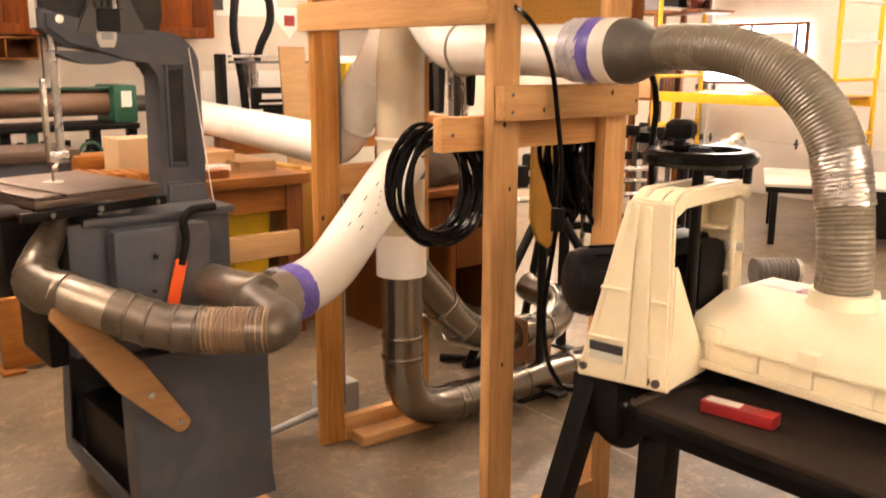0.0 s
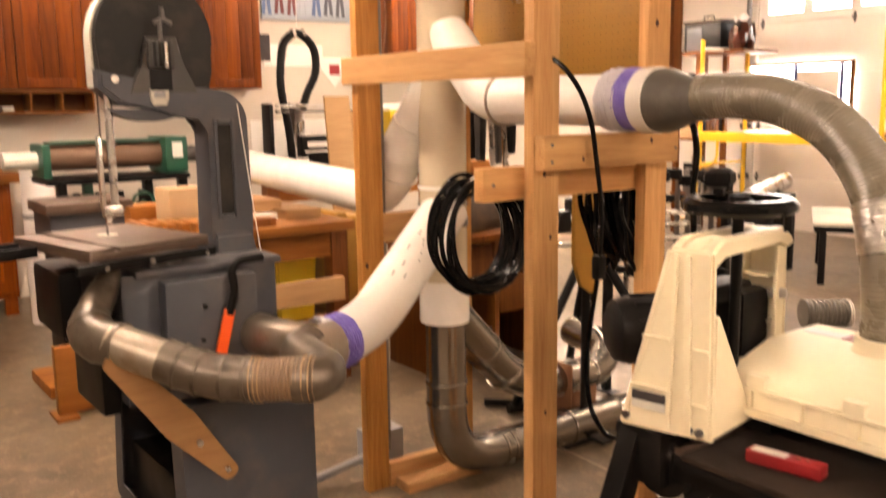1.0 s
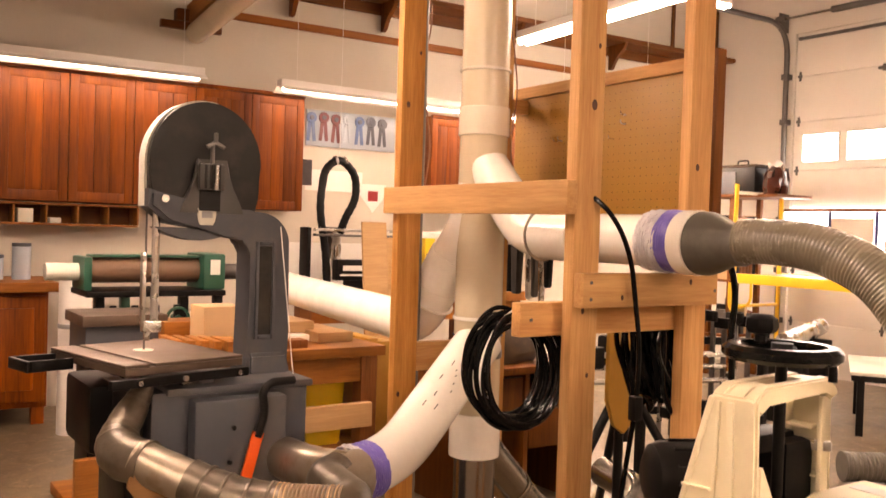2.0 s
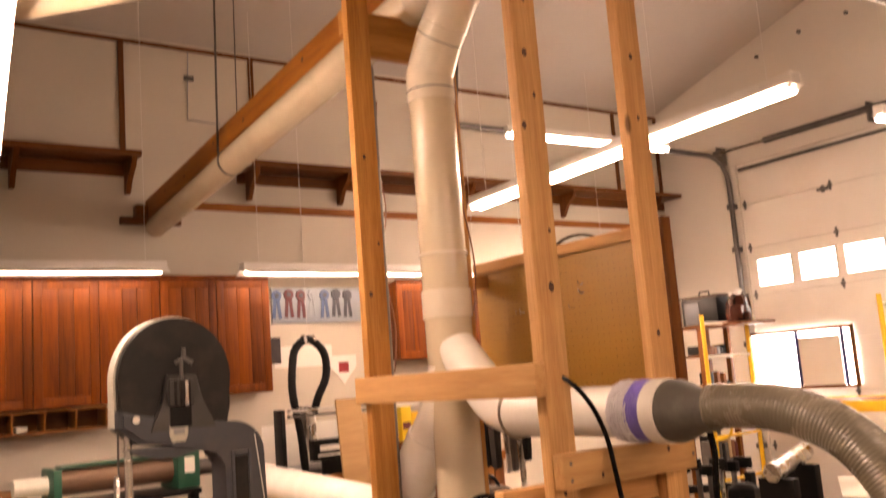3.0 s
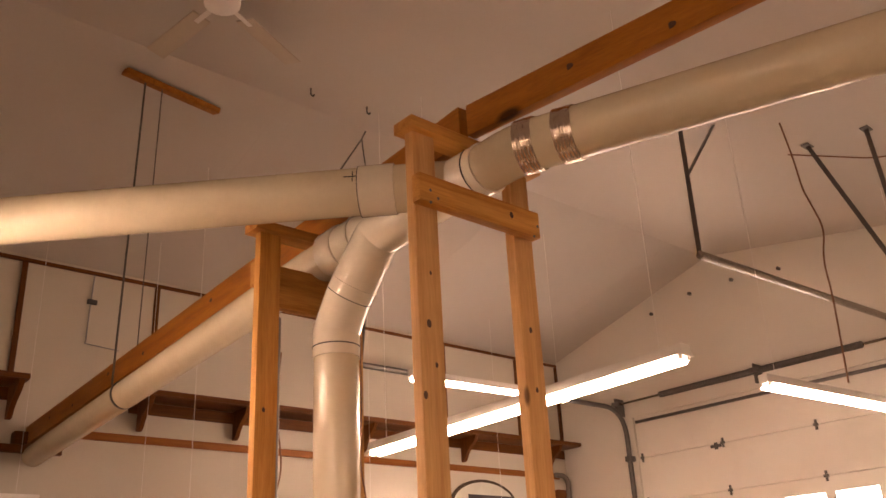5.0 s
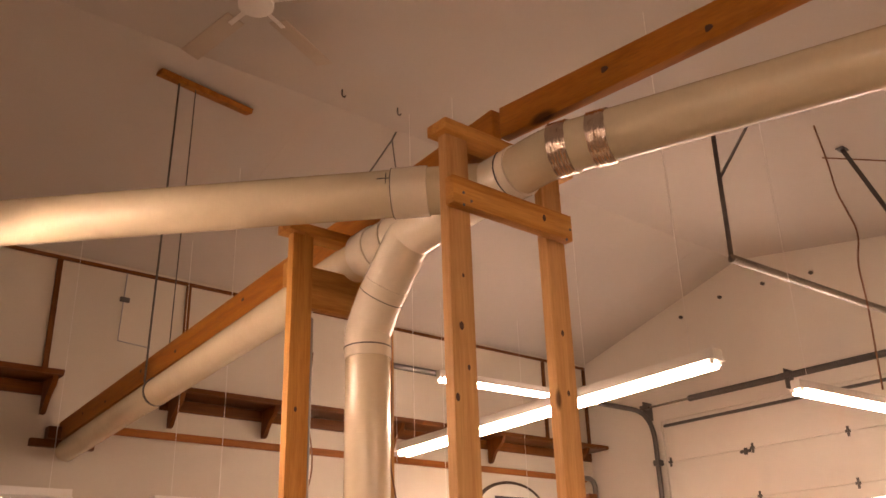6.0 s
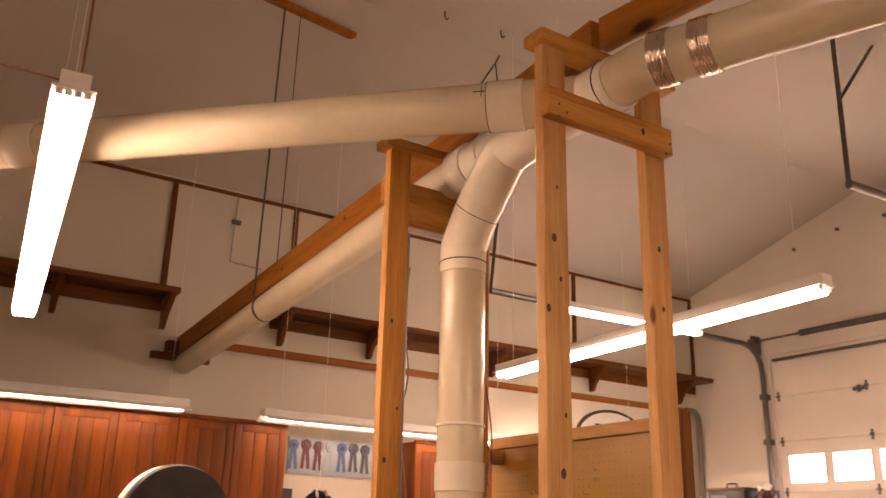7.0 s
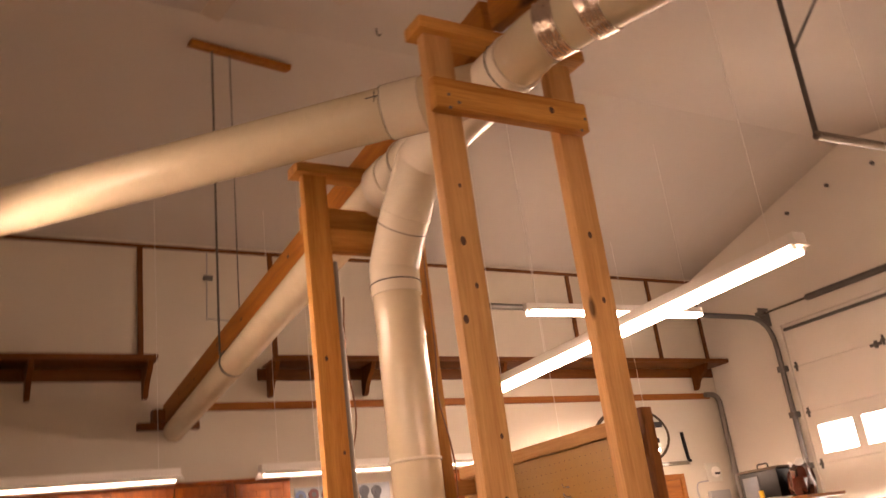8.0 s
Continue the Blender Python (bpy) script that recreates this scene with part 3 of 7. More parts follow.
# dark knots in the timber faces
for x, y, z, r in ((1.536, 1.8, 2.392, 0.011), (1.558, 1.8, 2.272, 0.007), (1.512, 1.8, 2.181, 0.010), (1.567, 1.8, 1.89, 0.006), (1.555, 1.8, 1.736, 0.012), (1.985, 1.814, 2.255, 0.008), (1.97, 1.814, 1.60, 0.009), (1.524, 2.687, 2.314, 0.008), (1.516, 2.687, 1.822, 0.009), (1.56, 2.687, 2.002, 0.006), (1.879, 1.7615, 2.81, 0.010), (1.538, 1.8, 1.199, 0.007), (1.514, 1.8, 0.103, 0.009), (1.546, 1.8, 0.547, 0.006), (1.509, 2.687, 0.83, 0.008), (1.56, 1.8, 1.03, 0.006), (1.64, 1.7615, 1.235, 0.006), (1.90, 1.7615, 1.275, 0.007), (1.55, 1.8, 2.55, 0.006), (1.98, 1.814, 2.45, 0.009)):
    bm = bmesh.new()
    lathe(bm, [(0, 0.0004), (r * 0.6, 0.0005), (r, 0.0002), (r, -0.001), (0, -0.001)], Matrix.Translation((x, y, z)) @ Matrix.Rotation(radians(90), 4, "X") @ Matrix.Diagonal((0.8, 1.2, 1, 1)), 12)
    part("knot", bm, knot_brown, tower)
# screw heads
for x, y, z in ((1.53, 1.7605, 2.76), (1.53, 1.7605, 2.80), (1.56, 1.7605, 2.78), (1.98, 1.7605, 2.76), (2.0, 1.7605, 2.8), (1.53, 1.7605, 1.232), (1.53, 1.7605, 1.275), (2.0, 1.7605, 1.25), (1.4, 1.8385, 1.175)):
    part("screw", pipe([(x, y - 0.0005, z), (x, y + 0.002, z)], 0.005, 8), dark_steel, tower)

# long joist above the main duct, from the wall over the tower
for a, b in (((2.09, YN - 0.002, 3.03), (1.755, 1.83, 3.132)), ((1.757, 1.80, 3.132), (2.16, -1.6, 3.14))):
    a, b = Vector(a), Vector(b)
    th = thing("joist", a.lerp(b, 0.5), "long orange-brown timber joist above the duct", "joist", "duct joists")
    bm = bmesh.new()
    bar(bm, a, b, 0.04, 0.14 if a.y > 3 else 0.115, 0.004)
    part("beam", bm, beam_wood, th)
    for k, up in ((0.12, 0.01), (0.22, -0.02), (0.35, 0.02), (0.46, -0.01), (0.63, 0.015), (0.8, -0.02)):
        c = a.lerp(b, k) + Vector((-0.0200, 0, up))
        bm = bmesh.new()
        lathe(bm, [(0, 0.0006), (0.010, 0.0006), (0.016, 0.0002), (0.016, -0.002), (0, -0.002)], Matrix.Translation(c) @ Matrix.Rotation(radians(-90), 4, "Y") @ Matrix.Diagonal((0.7, 1.3, 1, 1)), 12)
        part("knot", bm, knot_brown, th)
bm = boxes(((1.86, YN - 0.06, 2.90), (2.34, YN - 0.002, 2.958)), ((1.97, YN - 0.1, 2.959), (2.065, YN - 0.002, 3.05)), bev=0.003)
solid("wall_ledger", bm, shelf_wood, "brown timber ledger block on the wall", "bracket")
# conduit and box at the tower's foot
cb = thing("conduit", (1.615, 2.735, 0), "grey steel conduit running up a post from a junction box", "conduit")
part("tube", pipe([(1.602, 2.749, 0.12), (1.602, 2.749, 2.68)], 0.021, 12), conduit_grey, cb)
part("junction_box", boxes(((1.53, 2.745, 0.05), (1.68, 2.84, 0.19)), bev=0.006), grey_box, cb)
part("floor_tube", pipe(fillet([(1.53, 2.79, 0.09), (1.3, 2.83, 0.03), (1.12, 2.95, 0.02), (1.0, 3.05, 0.02)], 0.1), 0.016, 10), grey_box, cb)

# ---- dust pipes ----
R = 0.082
ducts = thing("dust_duct", (1.77, 2.3, 0), "white six-inch plastic dust collection duct with branches", "duct")


def duct(name, pts, r=R, mat=pvc, bend=0.12, label="", n=28, parent=None):
    return part(name, pipe(fillet(pts, bend, 5), r, n), mat, parent or ducts, label)


def coupling(c, axis, r=R, width=0.1, mat=pvc, thick=0.006, name="coupling", label="", parent=None):
    return part(name, ring(c, axis, r, width, thick), mat, parent or ducts, label)


V = (1.745, 2.56)
duct("main_pipe", [(2.14, YN - 0.03, 2.885), (1.79, 2.6, 2.948), (1.785, 2.0, 2.955)], mat=pvc_cream)
duct("wye", [(1.795, 2.66, 2.952), (1.785, 1.76, 2.955)], R + 0.007, mat=pvc_mid)
duct("south_pipe", [(1.786, 1.80, 2.955), (1.775, 1.62, 2.955), (2.13, 0.66, 2.955), (2.95, -1.5, 2.955)], mat=pvc_cream, bend=0.08)
duct("west_branch", [(1.785, 1.906, 2.955), (-1.2, 5.011, 2.955)], mat=pvc_cream)
d = Vector((-0.693, 0.721, 0))
coupling((1.598, 2.10, 2.955), d, width=0.12, mat=pvc_mid)
coupling((0.33, 3.42, 2.955), d, width=0.13, mat=pvc_mid)
crumple = random.Random(8)
for y in (1.575, 1.455):
    x = 1.775 + (1.62 - y) * 0.37
    u = Vector((0.36, -0.93, 0)).normalized()
    c = Vector((x, y, 2.955))
    n = 22
    bm = pipe([c + u * 0.062 * (k / n - 0.5) for k in range(n + 1)], [R + 0.0035 + 0.0030 * (0.5 + 0.5 * math.sin(k * 1.7)) for k in range(n + 1)], 48, False)
    for v in bm.verts:
        v.co += Vector((crumple.uniform(-1, 1), crumple.uniform(-1, 1), crumple.uniform(-1, 1))) * 0.0012
    part("foil_tape", bm, foil, ducts, "wrinkled shiny foil tape band", 70)
coupling((1.783, 1.795, 2.955), (0.05, 1, 0), r=R + 0.006, width=0.003, mat=ink, thick=0.0022, name="joint_ring")
coupling((1.598 - 0.693 * 0.061, 2.10 + 0.721 * 0.061, 2.955), d, width=0.003, mat=ink, thick=0.0062, name="pencil_mark")
# pencilled cross on the west branch
e1 = d.normalized()
for along, up, lo, hi in ((0.02, 1, -0.022, 0.022), (0.0, 0, -0.03, 0.03)):
    o = (Vector((-0.72, -0.69, 0)) * 0.97 + Vector((0, 0, 0.24))).normalized()
    m = Matrix((e1, o.cross(e1), o)).transposed().to_4x4()
    m.translation = Vector((1.598, 2.10, 2.955)) + e1 * 0.075 + o * (R + 0.0005)
    bm = bmesh.new()
    if up:
        box(bm, (-0.0015, lo, -0.0008), (0.0015, hi, 0.0008), m)
    else:
        box(bm, (lo, -0.0015, -0.0008), (hi, 0.0015, 0.0008), m)
    part("pencil_mark", bm, ink, ducts)
duct("drop_elbow", [(1.787, 1.99, 2.962), (1.782, 2.345, 2.925), (1.762, 2.505, 2.725), (*V, 2.60), (*V, 2.50)], R + 0.005, bend=0.012, mat=pvc_mid)
coupling((*V, 2.54), (0, 0, 1), width=0.005, mat=ink, thick=0.007, name="joint_ring")
coupling((1.763, 2.50, 2.73), (0.02, -0.17, 0.2), r=R + 0.005, width=0.003, mat=ink, thick=0.002, name="joint_ring")
coupling((1.767, 2.47, 2.767), (0.02, -0.17, 0.2), r=R + 0.005, width=0.004, mat=pvc_mid, thick=0.003, name="joint_ring")
coupling((1.792, 2.60, 2.951), (0, 1, 0), r=R + 0.007, width=0.10, mat=pvc_mid, thick=0.005, name="wye_collar")
coupling((1.789, 2.44, 2.953), (0, 1, 0), r=R + 0.007, width=0.004, mat=pvc_mid, thick=0.003, name="joint_ring")
duct("drop_pipe", [(*V, 2.53), (*V, 0.625)], mat=pvc_cream)
for z, w in ((1.945, 0.01), (1.77, 0.097), (1.10, 0.012), (0.70, 0.15)):
    coupling((*V, z), (0, 0, 1), width=w, mat=pvc_mid if z > 1.5 else pvc)
SITE = LOW
# branch to the sander hose
duct("hose_branch", [(1.745, 2.56, 1.71), (1.765, 2.32, 1.450), (1.81, 1.60, 1.442)], 0.075, bend=0.07, mat=pvc)
coupling((1.772, 2.16, 1.450), (0.05, -0.57, -0.01), r=0.075, width=0.16)
coupling((1.768, 2.25, 1.450), (0.05, -0.57, -0.01), r=0.082, width=0.004, mat=joint_grey)
part("tape", crumpled((1.80, 1.775, 1.445), (0.05, -0.57, -0.03), 0.084, 0.07, 0.005, 21), clear_tape, ducts, "clear tape wrapped in folds", 70)
part("tape", crumpled((1.805, 1.712, 1.445), (0.05, -0.57, -0.03), 0.085, 0.075, 0.0025, 22), purple, ducts, "wrinkled purple tape band", 60)
# branch running north beneath the bench tools
duct("north_branch", [(*V, 1.62), (1.737, 2.60, 1.48), (1.685, 2.87, 1.09), (1.86, 4.9, 1.125)], bend=0.10)
coupling((1.715, 2.72, 1.31), (-0.05, 0.27, -0.39), width=0.14)
coupling((1.70, 2.80, 1.19), (-0.05, 0.27, -0.39), width=0.006, thick=0.009)
# branch to the bandsaw
SB = [(1.745, 2.545, 1.065), (1.345, 2.378, 0.755), (1.208, 2.325, 0.725), (1.145, 2.307, 0.722)]
duct("saw_branch", SB, bend=0.12)
# short pencil ticks on the saw branch
ax = Vector((-0.400, -0.167, -0.310)).normalized()
for s, a, long in ((0.20, 112, 1), (0.22, 128, 0), (0.24, 134, 0), (0.27, 108, 1), (0.27, 140, 0), (0.34, 120, 1), (0.30, 146, 0), (0.39, 112, 1), (0.38, 138, 1)):
    c = Vector((1.745, 2.545, 1.065)) + ax * s
    e1 = ax.cross(Vector((0, 0, 1))).normalized()
    e2 = e1.cross(ax)
    o = e1 * math.cos(radians(a)) + e2 * math.sin(radians(a))
    m = Matrix((ax, o.cross(ax), o)).transposed().to_4x4()
    m.translation = c + o * (R + 0.0006)
    bm = bmesh.new()
    box(bm, (-0.011 if long else -0.004, -0.0014, -0.0008), (0.011 if long else 0.004, 0.0014, 0.0008), m)
    part("pencil_mark", bm, ink, ducts)
part("tape", crumpled((1.178, 2.316, 0.7235), (-0.12, -0.035, -0.01), R + 0.002, 0.07, 0.003, 23), purple, ducts, "wrinkled purple tape band", 60)
part("tape", crumpled((1.136, 2.304, 0.722), (-0.12, -0.035, -0.01), R + 0.001, 0.03, 0.007, 24, 4), clear_tape, ducts, "loose clear tape end", 70)
coupling((*V, 1.02), (0, 0, 1), width=0.030, mat=dark_steel, thick=0.004, name="hose_strap", label="dark perforated steel strap")
coupling((*V, 1.085), (0, 0, 1), width=0.004, mat=ink, thick=0.007, name="pencil_mark")

steel_duct = thing("steel_duct", (1.745, 2.5, 0), "dull galvanised steel floor duct with elbows", "duct")
G = 0.072
part("drop", pipe(fillet([(1.745, 2.555, 0.70), (1.745, 2.555, 0.098), (2.8, 2.60, 0.085)], 0.22, 8), G), galv, steel_duct)
for z in (0.42, 0.34):
    part("bead", ring((1.745, 2.555, z), (0, 0, 1), G, 0.014, 0.005), galv, steel_duct)
for x in (1.99, 2.03, 2.35, 2.62):
    part("bead", ring((x, 2.566 + (x - 1.99) * 0.043, 0.095 - (x - 1.99) * 0.012), (1, 0.043, -0.012), G, 0.014, 0.005), galv, steel_duct)
part("side_branch", pipe(fillet([(1.75, 2.57, 0.73), (1.80, 2.585, 0.655), (2.10, 2.65, 0.345), (2.30, 2.68, 0.265), (2.66, 2.73, 0.235), (2.80, 2.80, 0.30), (2.82, 3.05, 0.33)], 0.12, 6), G), galv, steel_duct)
for c, a in (((1.96, 2.62, 0.49), (0.3, 0.08, -0.31)), ((2.08, 2.645, 0.366), (0.3, 0.08, -0.31)), ((2.42, 2.70, 0.255), (1, 0.13, -0.08)), ((2.50, 2.71, 0.25), (1, 0.13, -0.08)), ((2.60, 2.722, 0.242), (1, 0.13, -0.08))):
    part("bead", ring(c, a, G, 0.02, 0.005), galv, steel_duct)
part("blast_gate", boxes(((2.395, 2.60, 0.03), (2.402, 2.76, 0.34)), ((2.403, 2.655, 0.04), (2.59, 2.662, 0.23)), bev=0.004), rust, steel_duct, "rusty sheet steel blast gate")

# ribbed hose to the drum sander
hose = thing("dust_hose", (1.8, 1.4, 1.4), "grey ribbed flexible dust hose with a rubber reducer", "hose")
part("reducer", pipe([(1.81, 1.665, 1.443), (1.811, 1.625, 1.442), (1.811, 1.600, 1.442), (1.812, 1.555, 1.442), (1.811, 1.515, 1.442)], [0.087, 0.087, 0.080, 0.058, 0.056], 32), rubber_grey, hose, "dark rubber reducer")
part("sleeve", ring((1.808, 1.675, 1.443), (0.05, -1, 0), 0.080, 0.05, 0.010), pvc, hose, "white plastic sleeve")
SITE = LEVEL
line = fillet([(1.806, 1.52, 1.394), (1.816, 1.427, 1.396), (1.827, 1.321, 1.386), (1.845, 1.201, 1.338), (1.851, 1.128, 1.27), (1.851, 1.071, 1.185), (1.849, 1.045, 1.08), (1.833, 1.021, 0.955), (1.843, 1.024, 0.847)], 0.25, 8)
# even steps along the line for the ribs
run = [0.0]
for a, b in zip(line, line[1:]):
    run.append(run[-1] + (b - a).length)
pts, rads, step = [], [], 0.0024
for k in range(int(run[-1] / step) + 1):
    s = k * step
    i = max(j for j in range(len(run) - 1) if run[j] <= s)
    pts.append(line[i].lerp(line[i + 1], (s - run[i]) / max(run[i + 1] - run[i], 1e-6)))
    rads.append((0.0535 + 0.0019 * (0.5 + 0.5 * math.cos(2 * math.pi * k / 4))) * (1 + 0.09 * min(1.0, s / 0.6)))
part("ribbed_tube", pipe(pts, rads, 28), hose_grey, hose)
w0 = min(range(len(pts)), key=lambda k: abs(pts[k].z - 1.17))
w1 = min(range(len(pts)), key=lambda k: abs(pts[k].z - 1.055))
bm = pipe(pts[w0:w1], [q + 0.0025 for q in rads[w0:w1]], 48, False)
for v in bm.verts:
    v.co += Vector((crumple.uniform(-1, 1), crumple.uniform(-1, 1), crumple.uniform(-1, 1))) * 0.0018
part("foil_wrap", bm, foil_silver, hose, "wrinkled shiny foil tape repair", 60)

SITE = NEAR


def tapered(bm, lo0, hi0, z0, lo1, hi1, z1, bev=0.008):
    a = [bm.verts.new((x, y, z0)) for x, y in ((lo0[0], lo0[1]), (hi0[0], lo0[1]), (hi0[0], hi0[1]), (lo0[0], hi0[1]))]
    b = [bm.verts.new((x, y, z1)) for x, y in ((lo1[0], lo1[1]), (hi1[0], lo1[1]), (hi1[0], hi1[1]), (lo1[0], hi1[1]))]
    fs = [bm.faces.new(a[::-1]), bm.faces.new(b)] + [bm.faces.new((a[k], a[(k + 1) % 4], b[(k + 1) % 4], b[k])) for k in range(4)]
    bmesh.ops.bevel(bm, geom=list({e for f in fs for e in f.edges}), offset=bev, segments=2, affect="EDGES")


# ---- bandsaw ----
saw = thing("bandsaw", (0.95, 2.8, 0), "grey cast-iron bandsaw on a steel cabinet base", "bandsaw")
WX, WZ, WY = 0.860, 1.642, 2.85
face = Matrix.Translation((WX + 0.012, WY, WZ)) @ Matrix.Rotation(radians(90), 4, "X")
hood = face @ Matrix.Diagonal((0.935, 1, 1, 1))


def arc(r, a0, a1, n, c=(0.0, 0.0)):
    return [(c[0] + r * math.cos(radians(a0 + (a1 - a0) * k / n)), c[1] + r * math.sin(radians(a0 + (a1 - a0) * k / n))) for k in range(n + 1)]


# upper wheel guard: rounded above, straight at its sides, narrowed to fit the view
bm = bmesh.new()
prism(bm, arc(0.19, 0, 180, 28) + [(-0.188, -0.10), (-0.175, -0.15), (0.175, -0.15), (0.188, -0.10)], hood @ Matrix.Translation((0, 0, -0.045)), 0.085, 0.008)
part("wheel_guard", bm, saw_dark, saw, "dark rounded upper wheel guard")
bm = bmesh.new()
prism(bm, [(0.1955, -0.04)] + arc(0.1965, 0, 180, 32) + [(-0.1955, -0.14), (-0.1885, -0.14)] + arc(0.1885, 180, 0, 32) + [(0.1885, -0.04)], hood @ Matrix.Translation((0, 0, -0.05)), 0.062)
part("guard_rim", bm, rim_pale, saw, "pale steel rim round the guard")
# tension bracket and knob on the guard
bm = bmesh.new()
prism(bm, [(-0.125, -0.165), (0.125, -0.165), (0.085, -0.135), (0.058, -0.08), (0.046, 0.01), (-0.046, 0.01), (-0.058, -0.08), (-0.085, -0.135)], face @ Matrix.Translation((0.01, 0, 0.041)), 0.03, 0.008)
part("slide_bracket", bm, bracket_grey, saw)
# black sheet laid on the bracket for the shade in its slot
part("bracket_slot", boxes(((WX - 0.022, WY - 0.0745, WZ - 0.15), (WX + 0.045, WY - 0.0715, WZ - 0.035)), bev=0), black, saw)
part("slide_block", boxes(((WX - 0.030, WY - 0.098, WZ - 0.085), (WX + 0.050, WY - 0.075, WZ - 0.005)), bev=0.006), bracket_grey, saw)
for x in (-0.012, 0.004, 0.030):
    part("block_rib", boxes(((WX + x - 0.004, WY - 0.104, WZ - 0.082), (WX + x + 0.004, WY - 0.0985, WZ - 0.008)), bev=0.002), saw_dark, saw)
part("tension_screw", pipe([(WX + 0.018, WY - 0.112, WZ - 0.085), (WX + 0.018, WY - 0.112, WZ - 0.01)], 0.006, 10), steel, saw)
part("adjusting_screw", pipe([(WX + 0.013, WY - 0.085, WZ - 0.04), (WX + 0.013, WY - 0.085, WZ + 0.06)], 0.006, 10), dark_steel, saw)
bm = bmesh.new()
for k in range(3):
    a = radians(90 + 120 * k)
    bar(bm, (WX + 0.015, WY - 0.105, WZ + 0.06), (WX + 0.015 + 0.032 * math.cos(a), WY - 0.105, WZ + 0.06 + 0.03 * math.sin(a)), 0.012, 0.012, 0.003, (0, 1, 0))
part("wing_knob", bm, dark_steel, saw)
# C-shaped frame: arm and column
C = Matrix.Translation((0, WY + 0.05, 0)) @ Matrix.Rotation(radians(90), 4, "X")
outline = [(0.69, 1.50), (0.69, 1.555)] + [(0.74, 1.54), (0.80, 1.515), (0.90, 1.505), (1.0, 1.50)] + arc(0.105, 80, 5, 8, (1.040, 1.39)) + [(1.150, 1.10), (1.15, 0.90), (1.005, 0.90), (1.008, 1.05), (1.012, 1.20), (1.012, 1.36)] + arc(0.03, 10, 90, 4, (0.985, 1.375)) + [(0.93, 1.425), (0.84, 1.44), (0.75, 1.45)]
bm = bmesh.new()
prism(bm, outline[::-1], C, 0.115, 0.012)
part("frame_casting", bm, saw_grey, saw, "curved grey frame casting")
# dark flat sheet stands for the shade of a recess; the column is uncut
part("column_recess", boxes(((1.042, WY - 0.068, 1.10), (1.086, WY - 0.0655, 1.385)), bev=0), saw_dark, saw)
bm = boxes(((1.030, WY - 0.074, 1.085), (1.041, WY - 0.064, 1.40)), ((1.087, WY - 0.074, 1.085), (1.098, WY - 0.064, 1.40)), ((1.042, WY - 0.074, 1.085), (1.086, WY - 0.064, 1.098)), ((1.042, WY - 0.074, 1.388), (1.086, WY - 0.064, 1.40)), bev=0.003)
part("recess_frame", bm, saw_grey, saw)
bm = bmesh.new()
tapered(bm, (0.99, 2.73), (1.155, 2.92), 0.90, (1.008, 2.77), (1.141, 2.91), 1.04, 0.012)
part("column_foot", bm, saw_grey, saw)
bm = bmesh.new()
prism(bm, arc(0.229, 236, 304, 20, (0.845, 1.628)), C @ Matrix.Translation((0, 0, 0.02)), 0.075, 0.006)
part("guard_bottom", bm, saw_grey, saw)
bm = bmesh.new()
prism(bm, [(0.838, 1.462), (0.845, 1.448), (0.885, 1.448), (0.892, 1.462), (0.898, 1.502), (0.832, 1.502)], C @ Matrix.Translation((0, 0, 0.114)), 0.008, 0.003)
part("badge", bm, rim_pale, saw, "pale shield-shaped maker's plate")
part("badge_print", boxes(((0.848, WY - 0.0735, 1.47), (0.882, WY - 0.0715, 1.49)), bev=0), grey_box, saw)
# blade, guide post and guides
part("blade", boxes(((0.700, WY - 0.012, 0.98), (0.7015, WY + 0.004, 1.55)), bev=0), dark_steel, saw)
part("guide_post", pipe([(0.725, WY - 0.02, 1.13), (0.725, WY - 0.02, 1.56)], 0.012, 14), steel, saw)
part("guide_bracket", boxes(((0.688, WY - 0.035, 1.115), (0.745, WY - 0.004, 1.15)), ((0.695, WY - 0.03, 1.09), (0.712, WY - 0.01, 1.115)), bev=0.004), steel, saw)
part("guide_screw", pipe([(0.735, WY - 0.075, 1.525), (0.735, WY - 0.03, 1.525)], 0.012, 10), steel, saw)
part("blade_shield", boxes(((0.684, WY - 0.03, 1.14), (0.697, WY - 0.006, 1.36)), bev=0.003), steel, saw)
SITE = Matrix.Translation((-0.035, 0.055, 0.025)) @ NEAR @ laid((0.72, 2.77, 0), 13, 1.0, 1.0, (0.72, 2.77, 0))
# table with mitre slot, fence rail
part("table", boxes(((0.55, 2.54, 1.0), (0.93, 3.0, 1.022)), bev=0.003), iron, saw, "worn cast-iron table with a mitre slot")
part("table_plate", boxes(((0.55, 2.54, 1.0225), (0.625, 3.0, 1.032)), bev=0.003), iron, saw)
part("table_plate", boxes(((0.640, 2.54, 1.0225), (0.93, 3.0, 1.032)), bev=0.003), iron, saw)
bm = boxes(((0.425, 2.84, 0.985), (0.548, 2.852, 1.018)), ((0.425, 2.958, 0.985), (0.548, 2.970, 1.018)), ((0.413, 2.84, 0.985), (0.4245, 2.970, 1.018)), ((0.425, 2.853, 0.985), (0.548, 2.957, 0.990)), bev=0.002)
part("side_tray", bm, black, saw, "black rail tray beside the table")
bm = bmesh.new()
bar(bm, (0.50, 2.524, 0.985), (0.935, 2.524, 0.985), 0.02, 0.026, 0.002)
part("fence_rail", bm, black, saw)
for x in (0.58, 0.72, 0.90):
    part("rail_bolt", pipe([(x, 2.506, 0.985), (x, 2.516, 0.985)], 0.008, 10), steel, saw)
bm = bmesh.new()
prism(bm, arc(0.06, 200, 340, 10), Matrix.Translation((0.80, 2.60, 0.985)) @ Matrix.Rotation(radians(90), 4, "X"), 0.03, 0.003)
